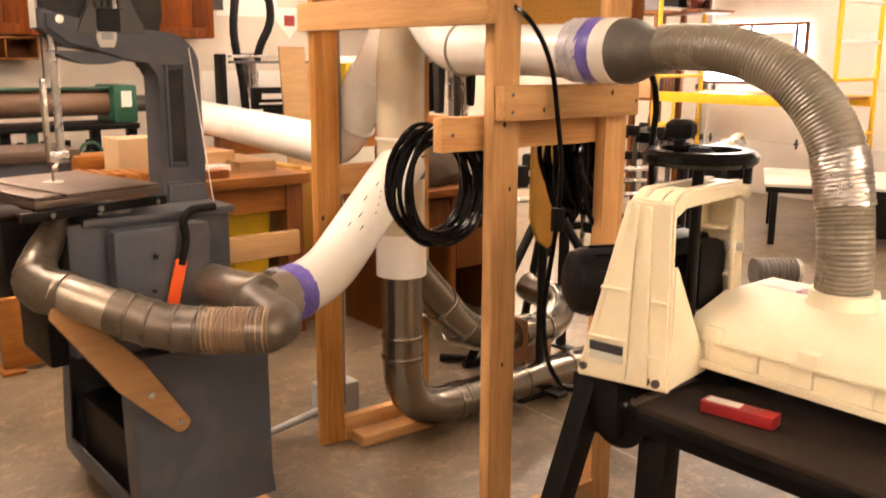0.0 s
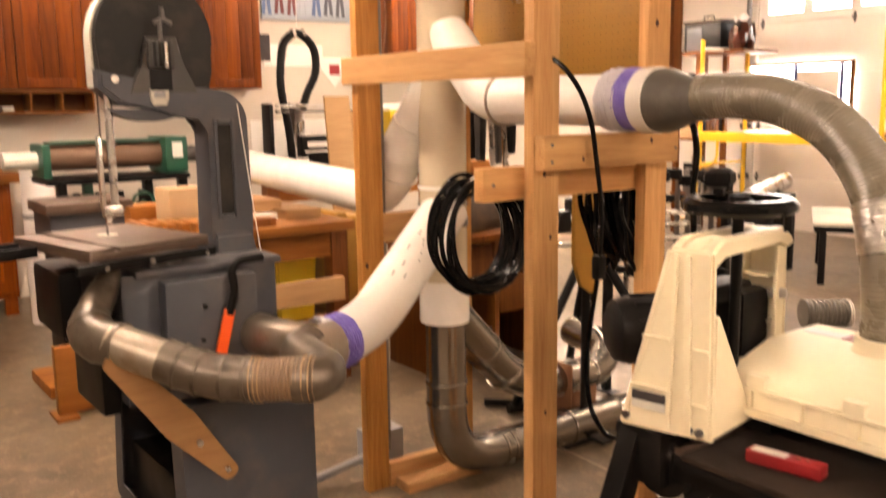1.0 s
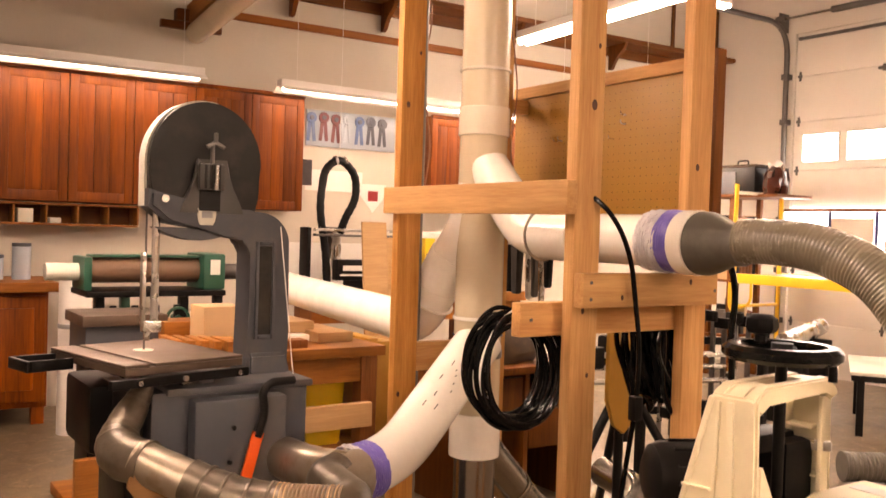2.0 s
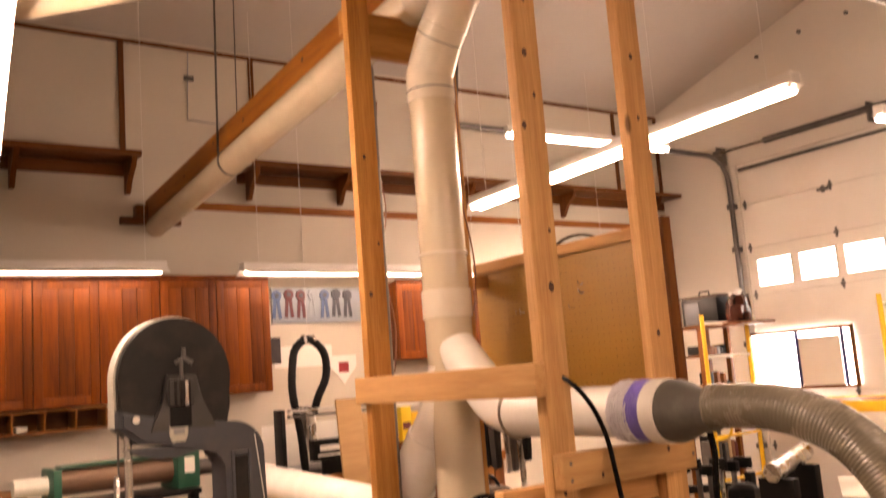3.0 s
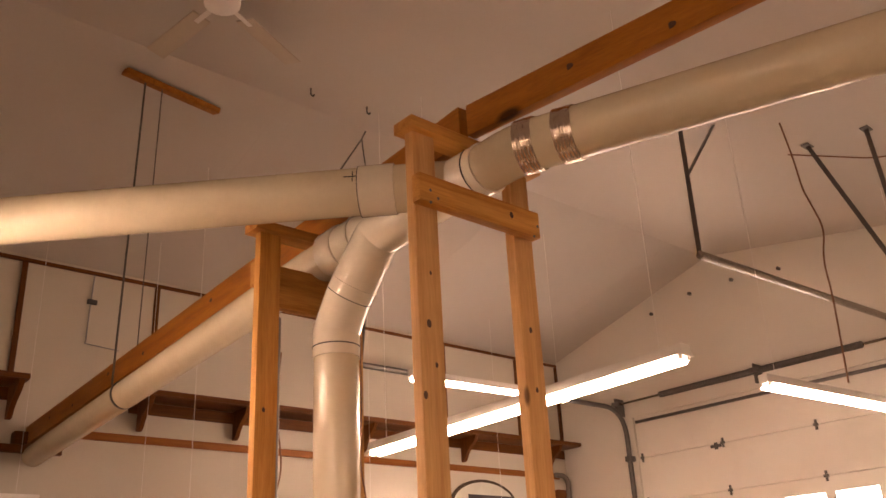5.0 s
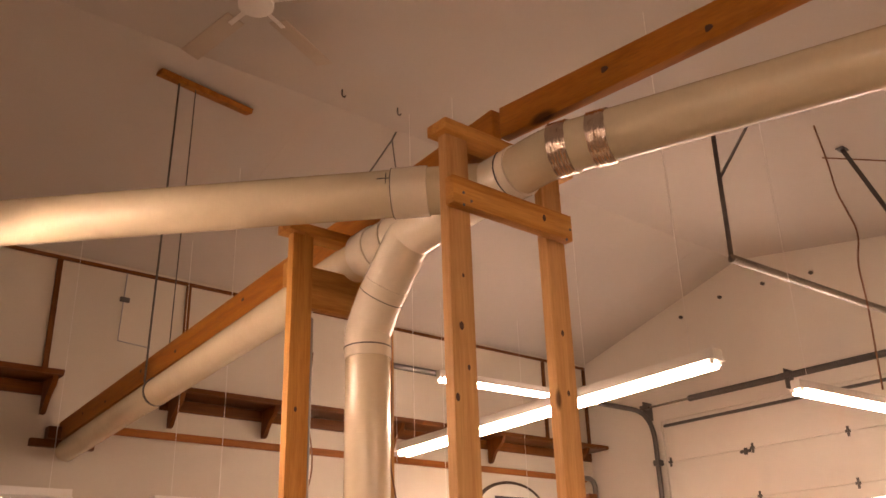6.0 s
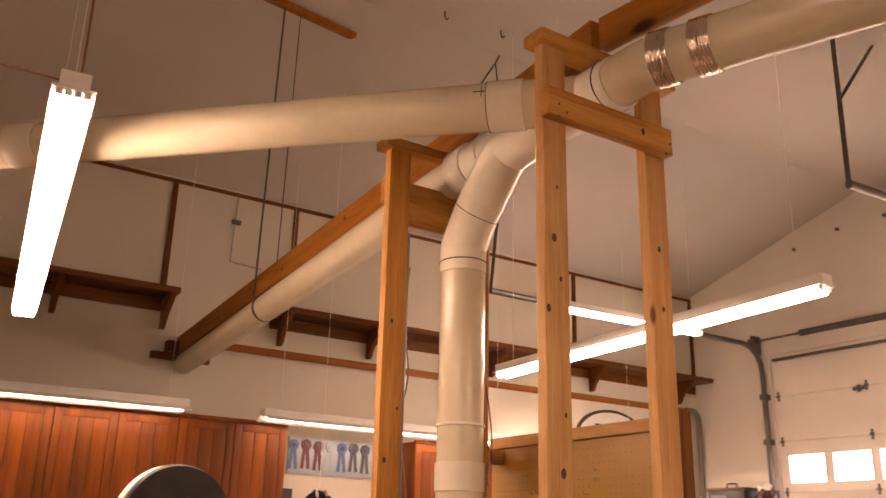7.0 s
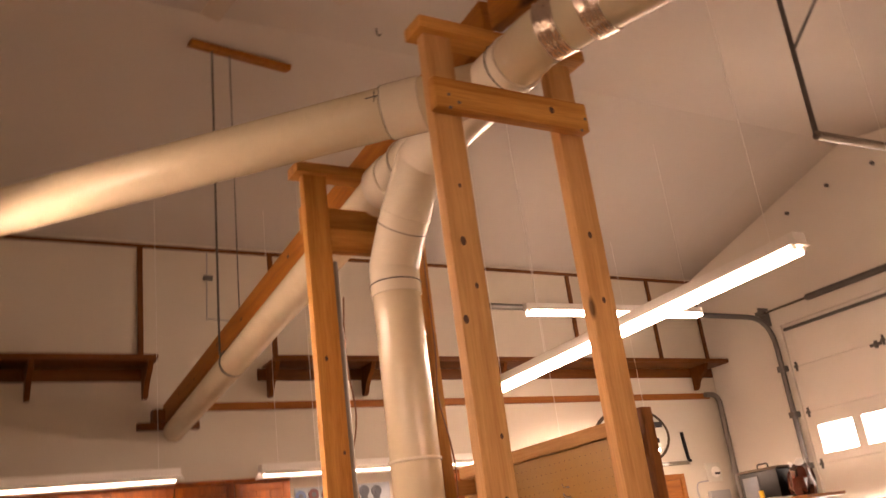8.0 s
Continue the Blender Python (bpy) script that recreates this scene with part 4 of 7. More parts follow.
part("trunnion", bm, steel, saw)
SITE = NEAR
part("table_insert", pipe([(0.70, 2.846, 1.056), (0.70, 2.846, 1.0605)], 0.03, 20), rim_pale, saw)
# lower body
part("lower_body", boxes(((0.66, 2.62, 0.576), (1.145, 2.93, 0.965)), bev=0.012), saw_grey, saw)
part("body_top", boxes(((0.70, 2.60, 0.955), (1.155, 2.92, 0.978)), bev=0.008), saw_grey, saw)
part("access_door", boxes(((0.765, 2.555, 0.585), (1.05, 2.622, 0.945)), bev=0.014), saw_grey, saw, "raised grey access door")
for x, z in ((0.87, 0.76), (0.90, 0.60), (0.88, 0.86)):
    part("door_screw", pipe([(x, 2.548, z), (x, 2.558, z)], 0.007, 10), black, saw)
# black box stands in for the motor and the shadow under the table
part("motor_housing", boxes(((0.535, 2.80, 0.76), (0.655, 3.12, 0.965)), bev=0.02), black, saw, "black box for the motor and the shadow below the table")
part("left_housing", boxes(((0.60, 2.66, 0.55), (0.655, 2.95, 0.97)), bev=0.012), black, saw)
# flared cabinet base with an opening in its west side
bm = bmesh.new()
b0 = [(0.770, 2.46), (1.185, 2.46), (1.185, 3.2), (0.770, 3.2)]
b1 = [(0.775, 2.52), (1.155, 2.52), (1.155, 3.14), (0.775, 3.14)]
lo = [bm.verts.new((x, y, 0.07)) for x, y in b0]
hi = [bm.verts.new((x, y, 0.575)) for x, y in b1]
bm.faces.new(hi)
for k in (0, 1, 2):
    bm.faces.new((lo[k], lo[(k + 1) % 4], hi[(k + 1) % 4], hi[k]))
# west side as a frame round the opening
A, B2, C2, D2 = lo[3].co, lo[0].co, hi[0].co, hi[3].co


def on_side(u, w):
    return (A.lerp(B2, u)).lerp(D2.lerp(C2, u), w)


us, ws = (0, 0.1, 0.86, 1), (0, 0.13, 0.88, 1)
for i in range(3):
    for j in range(3):
        if (i, j) != (1, 1):
            bm.faces.new([bm.verts.new(on_side(u, w)) for u, w in ((us[i], ws[j]), (us[i + 1], ws[j]), (us[i + 1], ws[j + 1]), (us[i], ws[j + 1]))])
bmesh.ops.remove_doubles(bm, verts=bm.verts, dist=1e-4)
bmesh.ops.recalc_face_normals(bm, faces=bm.faces)
bmesh.ops.solidify(bm, geom=bm.faces[:], thickness=0.006)
part("cabinet_base", bm, saw_grey, saw, "flared steel cabinet with an open side", 30)
for x0, x1, y0 in ((0.655, 0.755, 2.38), (1.05, 1.15, 2.37)):
    part("skid", boxes(((x0, y0, 0), (x1, 2.74, 0.07)), bev=0.004), pine_y, saw, "wooden skid")
# dark plate and black block put shade inside the open cabinet
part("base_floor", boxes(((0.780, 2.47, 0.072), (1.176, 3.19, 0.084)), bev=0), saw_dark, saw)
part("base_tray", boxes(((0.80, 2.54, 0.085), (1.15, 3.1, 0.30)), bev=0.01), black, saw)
part("belt_cord", pipe([(1.105, 2.765, 1.45), (1.138, 2.72, 1.0), (1.150, 2.61, 0.62)], 0.0018, 6), white_plain, saw, "thin pale cord")

# tapering plywood arm bolted to the base
arm = thing("plywood_arm", (0.8, 2.45, 0.5), "tapering plywood arm bolted to the bandsaw base", "arm")
pa, pb = Vector((0.573, 2.41, 0.775)), Vector((0.87, 2.43, 0.40))
dv = (pb - pa).normalized()
side = Vector((0, -1, 0)).cross(dv).normalized()
m = Matrix((dv, side, dv.cross(side))).transposed().to_4x4()
m.translation = pa
n = (pb - pa).length
bm = bmesh.new()
prism(bm, arc(0.035, 120, 240, 6, (0.0, 0.0)) + [(n * 0.55, -0.05)] + arc(0.03, -60, 60, 8, (n, 0.0)) + [(n * 0.55, 0.05)], m, 0.012, 0.002)
part("board", bm, hardboard, arm)
for k in (0.72, 0.99):
    p = pa.lerp(pb, k)
    part("bolt", pipe([p + Vector((0, 0.004, 0)), p + Vector((0, -0.02, 0))], 0.009, 10), steel, arm)

# push stick on the saw body
ps = thing("push_stick", (0.93, 2.54, 0.7), "orange push stick with a black grip hanging on the saw", "push stick")
bm = bmesh.new()
bar(bm, (0.950, 2.538, 0.845), (0.900, 2.536, 0.66), 0.012, 0.035, 0.004, (1, 0, 0.2))
part("blade", bm, orange_plastic, ps)
part("grip", pipe(fillet([(0.947, 2.538, 0.83), (0.968, 2.535, 0.90), (0.958, 2.535, 0.965), (0.985, 2.535, 0.99), (1.06, 2.54, 0.99)], 0.03), 0.013, 10), black, ps)

# dusty steel fittings from the saw branch to the saw
sf = thing("saw_duct", (0.9, 2.3, 0.7), "dusty steel elbows and hose feeding the bandsaw", "duct")
r = 0.060


def lumpy(bm, amp, size, seed):
    """Dents and dust on thin sheet metal."""
    bm.normal_update()
    for v in bm.verts:
        v.co += v.normal * amp * noise.noise(v.co * size + Vector((seed, seed * 2.0, 0)))
    return bm


def tube_run(a, b, n):
    a, b = Vector(a), Vector(b)
    return [a.lerp(b, k / n) for k in range(n + 1)]


part("reducer", lumpy(pipe([(1.160, 2.322, 0.733), (1.142, 2.318, 0.736), (1.105, 2.308, 0.745), (1.06, 2.29, 0.76)], [0.083, 0.080, 0.068, 0.061], 28), 0.002, 40, 1), galv_dull, sf)
part("elbow", lumpy(pipe(fillet([(1.085, 2.305, 0.765), (1.035, 2.27, 0.755), (1.03, 2.105, 0.742), (0.98, 2.078, 0.736), (0.94, 2.112, 0.735)], 0.08, 6), r, 28), 0.003, 25, 2), dusty_duct, sf)
part("saw_inlet", lumpy(pipe(fillet([(1.085, 2.30, 0.764), (1.055, 2.40, 0.755), (1.05, 2.56, 0.75)], 0.08, 6), r + 0.004, 28), 0.003, 25, 3), galv_dull, sf)
fl = tube_run((0.985, 2.077, 0.737), (0.862, 2.178, 0.735), 60)
part("flexible_piece", lumpy(pipe(fl, [0.0575 + 0.0028 * (k % 4 < 2) for k in range(61)], 28), 0.002, 18, 4), tan_hose, sf, "tan wire-ribbed hose piece")
for c, a in (((0.975, 2.085, 0.737), (-0.08, 0.066, 0)), ((0.962, 2.096, 0.737), (-0.08, 0.066, 0)), ((0.875, 2.168, 0.735), (-0.08, 0.066, 0)), ((0.866, 2.175, 0.735), (-0.08, 0.066, 0)), ((0.857, 2.183, 0.735), (-0.08, 0.066, 0))):
    part("wire_clamp", ring(c, a, r + 0.0005, 0.003, 0.002), cardboard, sf, "thin tan wire clamp")
part("mid_elbow", lumpy(pipe(fillet([(0.87, 2.172, 0.735), (0.80, 2.232, 0.737), (0.74, 2.29, 0.755), (0.68, 2.35, 0.783)], 0.1, 6), r, 28), 0.003, 25, 5), dusty_duct, sf)
part("front_pipe", lumpy(pipe(tube_run((0.715, 2.317, 0.765), (0.575, 2.452, 0.828), 10), r - 0.004, 28), 0.0015, 30, 6), galv_dull, sf, "scuffed bright steel pipe")
for c, a in (((0.845, 2.194, 0.735), (-0.08, 0.07, 0.0)), ((0.80, 2.234, 0.738), (-0.09, 0.08, 0.012)), ((0.752, 2.28, 0.750), (-0.09, 0.085, 0.03)), ((0.715, 2.317, 0.766), (-0.1, 0.1, 0.045))):
    part("bead", ring(c, a, r, 0.010, 0.004), dusty_duct, sf)
hp = fillet([(0.60, 2.430, 0.818), (0.545, 2.50, 0.828), (0.560, 2.58, 0.865), (0.625, 2.625, 0.95), (0.65, 2.64, 1.0)], 0.09, 8)
part("hood_pipe", lumpy(pipe(hp, [0.060 - 0.034 * max(0.0, (k / (len(hp) - 1) - 0.35) / 0.65) + 0.002 * (k % 3 == 0) for k in range(len(hp))], 28), 0.003, 25, 7), dusty_duct, sf, "dusty funnel narrowing up to the saw table")

# sander sized about the camera eye, plan and rise apart, to fit the view
SITE = laid((-0.063, 0.113, 1.464), 1.6, 1.16, 1.19, (-0.001, 0.073, 1.392))
# ---- drum sander ----
ds = thing("drum_sander", (1.45, 0.8, 0), "cream drum sander with a black conveyor table and stand", "drum sander")
part("table_bed", boxes(((1.217, 0.2079, 0.7692), (2.172, 1.115, 0.819)), bev=0.005), black, ds)
part("conveyor_belt", boxes(((1.203, 0.2187, 0.8169), (2.162, 1.087, 0.8304)), bev=0.005), belt, ds, "gritty dark brown conveyor belt")
part("belt_return", boxes(((1.204, 0.2209, 0.7974), (2.162, 1.085, 0.8163)), bev=0.005), black, ds)
part("corner_plate", boxes(((1.217, 1.088, 0.8196), (1.544, 1.111, 0.8326)), bev=0.002), iron, ds, "worn steel edge strip")
part("roller_bolt", pipe([(1.222, 1.113, 0.8125), (1.222, 1.131, 0.8125)], 0.013, 12), steel, ds)
part("roller_bolt", pipe([(1.252, 1.113, 0.819), (1.252, 1.126, 0.819)], 0.008, 10), steel, ds)
part("foot_block", boxes(((1.40, 1.03, 0.834), (1.54, 1.118, 0.866)), bev=0.004), black, ds)
part("bed_bracket", boxes(((1.19, 1.122, 0.75), (1.56, 1.235, 0.858)), bev=0.008), black, ds)


# end casting: an arch of two ribbed legs, set slightly askew to the table
KM = Matrix.Translation((1.205, 1.03, 0)) @ Matrix.Rotation(radians(9), 4, "Z") @ Matrix.Translation((-1.205, -1.03, 0))


def cast(name, bm, mat, label=""):
    bmesh.ops.transform(bm, matrix=KM, verts=bm.verts)
    return part(name, bm, mat, ds, label)


YZ = Matrix(((0, 0, 1, 0), (1, 0, 0, 0), (0, 1, 0, 0), (0, 0, 0, 1)))
XZ = Matrix(((1, 0, 0, 0), (0, 0, -1, 0), (0, 1, 0, 0), (0, 0, 0, 1)))
bm = bmesh.new()
prism(bm, [(1.024, 0.868), (1.212, 0.860), (1.206, 0.89), (1.118, 1.198), (1.110, 1.206), (1.040, 1.206), (1.030, 1.198)], Matrix.Translation((1.205, 0, 0)) @ YZ, 0.016, 0.005)
cast("bracket_leg", bm, cream, "tapered cream casting with shallow ribs")
# side webs that widen towards the foot
bm = bmesh.new()
prism(bm, [(1.22, 0.868), (1.37, 0.868), (1.345, 0.92), (1.232, 1.09), (1.22, 1.09)], Matrix.Translation((0, 1.037, 0)) @ XZ, 0.010, 0.002)
cast("bracket_web", bm, cream)
bm = bmesh.new()
bar(bm, (1.213, 1.207, 0.865), (1.213, 1.114, 1.2), 0.012, 0.02, 0.003, (1, 0, 0))
bar(bm, (1.2, 1.066, 0.875), (1.2, 1.076, 1.195), 0.012, 0.008, 0.002, (1, 0, 0))
bar(bm, (1.201, 1.108, 0.875), (1.201, 1.098, 1.195), 0.006, 0.006, 0.002, (1, 0, 0))
bar(bm, (1.202, 1.110, 1.04), (1.202, 1.165, 1.04), 0.008, 0.005, 0.002)
bar(bm, (1.202, 1.110, 0.945), (1.202, 1.19, 0.945), 0.008, 0.005, 0.002)
bar(bm, (1.202, 1.032, 1.03), (1.202, 1.062, 1.03), 0.008, 0.005, 0.002)
bar(bm, (1.202, 1.032, 0.93), (1.202, 1.062, 0.93), 0.008, 0.005, 0.002)
cast("leg_rib", bm, cream)
# bridge with sloping ends and an open slot in its top
for y0, y1 in ((1.030, 1.056), (1.092, 1.118)):
    bm = bmesh.new()
    prism(bm, [(1.206, 1.188), (1.225, 1.175), (1.25, 1.195), (1.48, 1.195), (1.51, 1.175), (1.535, 1.182), (1.53, 1.197), (1.495, 1.218), (1.245, 1.222), (1.22, 1.212), (1.206, 1.200)], Matrix.Translation((0, y1, 0)) @ XZ, y1 - y0, 0.004)
    cast("bridge_rail", bm, cream)
bm = bmesh.new()
prism(bm, [(1.207, 1.188), (1.225, 1.178), (1.30, 1.205), (1.30, 1.2195), (1.246, 1.2195), (1.22, 1.2095), (1.207, 1.198)], Matrix.Translation((0, 1.0915, 0)) @ XZ, 0.035, 0.003)
cast("bridge_plate", bm, cream)
bm = bmesh.new()
prism(bm, [(1.44, 1.203), (1.51, 1.178), (1.534, 1.182), (1.529, 1.195), (1.495, 1.2155), (1.44, 1.2165)], Matrix.Translation((0, 1.0915, 0)) @ XZ, 0.035, 0.003)
cast("bridge_plate", bm, cream)
bm = bmesh.new()
prism(bm, [(1.034, 0.868), (1.16, 0.868), (1.118, 1.182), (1.040, 1.182)], Matrix.Translation((1.516, 0, 0)) @ YZ, 0.014, 0.004)
cast("bracket_leg", bm, cream)
bm = bmesh.new()
bar(bm, (1.50, 1.06, 1.12), (1.50, 1.11, 1.12), 0.03, 0.006, 0.002)
bar(bm, (1.50, 1.05, 1.03), (1.50, 1.13, 1.03), 0.03, 0.006, 0.002)
bar(bm, (1.50, 1.122, 0.90), (1.50, 1.112, 1.18), 0.008, 0.034, 0.002, (1, 0, 0))
bar(bm, (1.50, 1.04, 0.90), (1.50, 1.042, 1.18), 0.008, 0.034, 0.002, (1, 0, 0))
cast("leg_rib", bm, cream)
bm = bmesh.new()
prism(bm, [(1.42, 0.95), (1.515, 0.95), (1.515, 1.06), (1.485, 1.06)], Matrix.Translation((0, 1.10, 0)) @ XZ, 0.012, 0.002)
cast("gusset", bm, cream)
cast("warning_label", boxes(((1.2005, 1.115, 0.918), (1.2035, 1.185, 0.935)), bev=0), ink, "small dark label")
cast("label_print", boxes(((1.2005, 1.115, 0.902), (1.2035, 1.185, 0.917)), bev=0), rim_pale)
for y in (1.045, 1.065, 1.198):
    cast("bolt", pipe([(1.199, y, 0.882), (1.206, y, 0.882)], 0.008, 10), dark_steel)
# height screw, handwheel with its grip, gear housing and clamp
HX, HY = 1.368, 1.098
part("height_screw", pipe([(HX, HY, 0.9), (HX, HY, 1.275)], 0.011, 12), black, ds)
wheel_m = Matrix.Translation((HX, HY, 1.262))
bm = bmesh.new()
lathe(bm, [(0.073, 0.002), (0.080, -0.006), (0.098, -0.008), (0.107, 0.0), (0.107, 0.012), (0.098, 0.02), (0.080, 0.02), (0.073, 0.012), (0.073, 0.002)], wheel_m, 44)
hw = part("handwheel", bm, black_hose, ds, "glossy black cast handwheel")
for k in range(3):
    a = radians(20 + 120 * k)
    bm = bmesh.new()
    bar(bm, (HX, HY, 1.266), (HX + 0.078 * math.cos(a), HY + 0.078 * math.sin(a), 1.268), 0.018, 0.01, 0.003)
    part("spoke", bm, black, hw)
part("hub", pipe([(HX, HY, 1.25), (HX, HY, 1.285)], 0.02, 16), black, hw)
bm = bmesh.new()
lathe(bm, [(0, 0), (0.012, 0.0), (0.012, 0.012), (0.026, 0.016), (0.032, 0.026), (0.030, 0.042), (0.018, 0.05), (0, 0.05)], Matrix.Translation((HX + 0.012, HY + 0.055, 1.282)), 7)
part("grip", bm, black, hw)
part("rim_stub", pipe([(HX + 0.03, HY - 0.085, 1.257), (HX + 0.03, HY - 0.085, 1.225)], 0.008, 10), black, hw)
part("gearbox", boxes(((1.40, 1.10, 0.965), (1.49, 1.225, 1.10)), bev=0.018), black, ds)
part("gear_arm", boxes(((1.30, 1.13, 1.075), (1.47, 1.20, 1.112)), bev=0.01), black, ds)
bm = bmesh.new()
bar(bm, (1.475, 1.135, 1.085), (1.500, 1.072, 1.088), 0.014, 0.02, 0.005)
part("clamp_lever", bm, steel, ds)
bm = bmesh.new()
bar(bm, (1.470, 1.15, 1.08), (1.482, 1.11, 1.075), 0.02, 0.03, 0.008)
part("clamp_body", bm, dark_steel, ds)
bm = bmesh.new()
MA = Matrix.Translation((1.186, 1.252, 1.030)) @ Matrix.Rotation(radians(-28), 4, "Z") @ Matrix.Rotation(radians(90), 4, "Y")
lathe(bm, [(0, 0), (0.040, 0.0), (0.058, 0.010), (0.064, 0.026), (0.064, 0.15), (0.054, 0.16), (0, 0.16)], MA, 30)
mo = part("motor", bm, black, ds, "round black motor")
for k in range(12):
    a = radians(30 * k)
    bm = bmesh.new()
    box(bm, (0.061, -0.002, 0.04), (0.069, 0.002, 0.14), MA @ Matrix.Rotation(a, 4, "Z"))
    part("cooling_fin", bm, black, mo)
part("motor_mount", boxes(((1.235, 1.14, 0.858), (1.33, 1.23, 0.98)), bev=0.01), black, ds)
# drum hood along the table
H0 = [(1.350, 0.886), (1.351, 0.948), (1.372, 0.975), (1.465, 1.003), (1.64, 1.003), (1.72, 0.945), (1.72, 0.886)]
bm = bmesh.new()
m = Matrix(((1, 0, 0, 0), (0, 0, 1, 0.15), (0, 1, 0, 0), (0, 0, 0, 1)))
prism(bm, H0, m, 0.945, 0.010)
part("drum_hood", bm, cream, ds, "ribbed cream drum hood")
for k in range(9):
    y = 0.20 + 0.105 * k
    part("hood_rib", boxes(((1.342, y - 0.003, 0.899), (1.3515, y + 0.003, 0.934)), bev=0.001), cream, ds)
for k in range(5):
    y = 0.27 + 0.19 * k
    part("hood_boss", boxes(((1.344, y - 0.02, 0.936), (1.372, y + 0.02, 0.962)), bev=0.004), cream, ds)
part("hood_flange", boxes(((1.338, 0.15, 0.884), (1.3495, 1.095, 0.8985)), bev=0.002), cream, ds)
part("hood_flange", boxes(((1.343, 0.15, 0.932), (1.3505, 1.095, 0.939)), bev=0.002), cream, ds)
part("hood_edge", boxes(((1.36, 1.0955, 0.888), (1.70, 1.105, 0.962)), bev=0.004), cream, ds)
part("port", pipe([(1.547, 0.885, 0.995), (1.547, 0.885, 1.008), (1.547, 0.885, 1.03)], [0.075, 0.064, 0.062], 28), cream, ds)
part("hood_label", boxes(((1.56, 0.99, 1.0032), (1.60, 1.07, 1.0045)), bev=0), white_plain, ds, "small white label")
part("hood_label", boxes(((1.56, 0.955, 1.0032), (1.60, 0.988, 1.0045)), bev=0), red_plastic, ds, "small red label")
part("hood_label", boxes(((1.56, 0.75, 1.0032), (1.60, 0.79, 1.0045)), bev=0), red_plastic, ds, "small red label")
# folding stand
for a, b, w in (((1.215, 1.20, 0.845), (1.043, 1.246, 0.294), 0.045), ((1.275, 1.080, 0.79), (1.257, 1.084, 0.294), 0.062), ((1.26, 0.27, 0.775), (1.2045, 0.2007, 0.294), 0.05), ((2.08, 0.64, 0.775), (2.108, 0.585, 0.294), 0.05), ((2.08, 0.27, 0.775), (2.122, 0.201, 0.294), 0.05)):
    bm = bmesh.new()
    bar(bm, a, b, w, 0.05, 0.004, (1, 0, 0))
    part("leg", bm, black, ds)
part("pivot_plate", pipe([(1.215, 1.135, 0.785), (1.25, 1.142, 0.785)], 0.058, 24), black, ds)
part("leg_stop", boxes(((1.145, 1.155, 0.535), (1.178, 1.215, 0.58)), bev=0.003), black, ds)
for y, z in ((1.208, 0.805), (1.228, 0.785)):
    part("stand_bolt", pipe([(1.178, y, z), (1.192, y, z)], 0.006, 10), steel, ds)
# case sized about the same camera eye to fit the view
SITE = laid((-0.063, 0.113, 1.464), 1.6, 0.8375, 0.8592, (-0.001, 0.073, 1.392))
rb = thing("red_case", (1.81, 1.24, 0.589), "small dark red plastic case with a white label", "case")
c0, c1 = Vector((1.796, 1.331, 0.6055)), Vector((1.826, 1.148, 0.6055))
bm = bmesh.new()
bar(bm, c0, c1, 0.050, 0.031, 0.004)
part("body", bm, red_plastic, rb)
bm = bmesh.new()
bar(bm, c0.lerp(c1, 0.05) + Vector((0, 0, 0.0159)), c0.lerp(c1, 0.52) + Vector((0, 0, 0.0159)), 0.033, 0.001, 0)
part("label_strip", bm, white_plain, rb, "worn white label strip")
for k in (0.66, 0.78):
    part("stud", pipe([c0.lerp(c1, k) + Vector((0, 0, 0.015)), c0.lerp(c1, k) + Vector((0, 0, 0.019))], 0.005, 8), steel, rb)

SITE = RAIL
# ---- coil of black hose on the tower and the cord beside it ----
coil = thing("hose_coil", (1.43, 1.94, 1.1), "coil of glossy black air hose hung on a tower rail", "hose")
rng = random.Random(4)
for k in range(16):
    pts = []
    rx, rz = 0.101 + 0.010 * rng.random(), 0.139 + 0.014 * rng.random()
    dx, dz = rng.uniform(-0.007, 0.007), rng.uniform(-0.010, 0.006)
    tilt = rng.uniform(0.30, 0.42)
    for i in range(41):
        a = 2 * math.pi * i / 40
        pts.append((1.436 + dx + rx * math.cos(a) * 0.96 + 0.006 * math.sin(2 * a + k), 1.902 + 0.0072 * k - tilt * rx * math.cos(a), 1.105 + dz + rz * math.sin(a) + 0.007 * math.sin(3 * a + k)))
    part("loop", pipe(pts, 0.0068, 8, False), white_plain if k == 3 else black_hose, coil, "thin white tube" if k == 3 else "")
cord = thing("power_cord", (1.66, 1.74, 1.2), "black power cord hanging from the tower to the sander", "cord")
part("cable", pipe(fillet([(1.545, 1.87, 1.60), (1.575, 1.78, 1.555), (1.612, 1.748, 1.49), (1.65, 1.742, 1.405), (1.668, 1.738, 1.28), (1.684, 1.735, 1.18), (1.676, 1.73, 1.05), (1.655, 1.735, 0.90), (1.615, 1.72, 0.78), (1.575, 1.66, 0.66), (1.58, 1.60, 0.60), (1.62, 1.57, 0.60)], 0.08), 0.007, 8), black_hose, cord)
part("plug", boxes(((1.66, 1.72, 0.985), (1.69, 1.748, 1.05)), bev=0.006), black, cord)

SITE = LEVEL
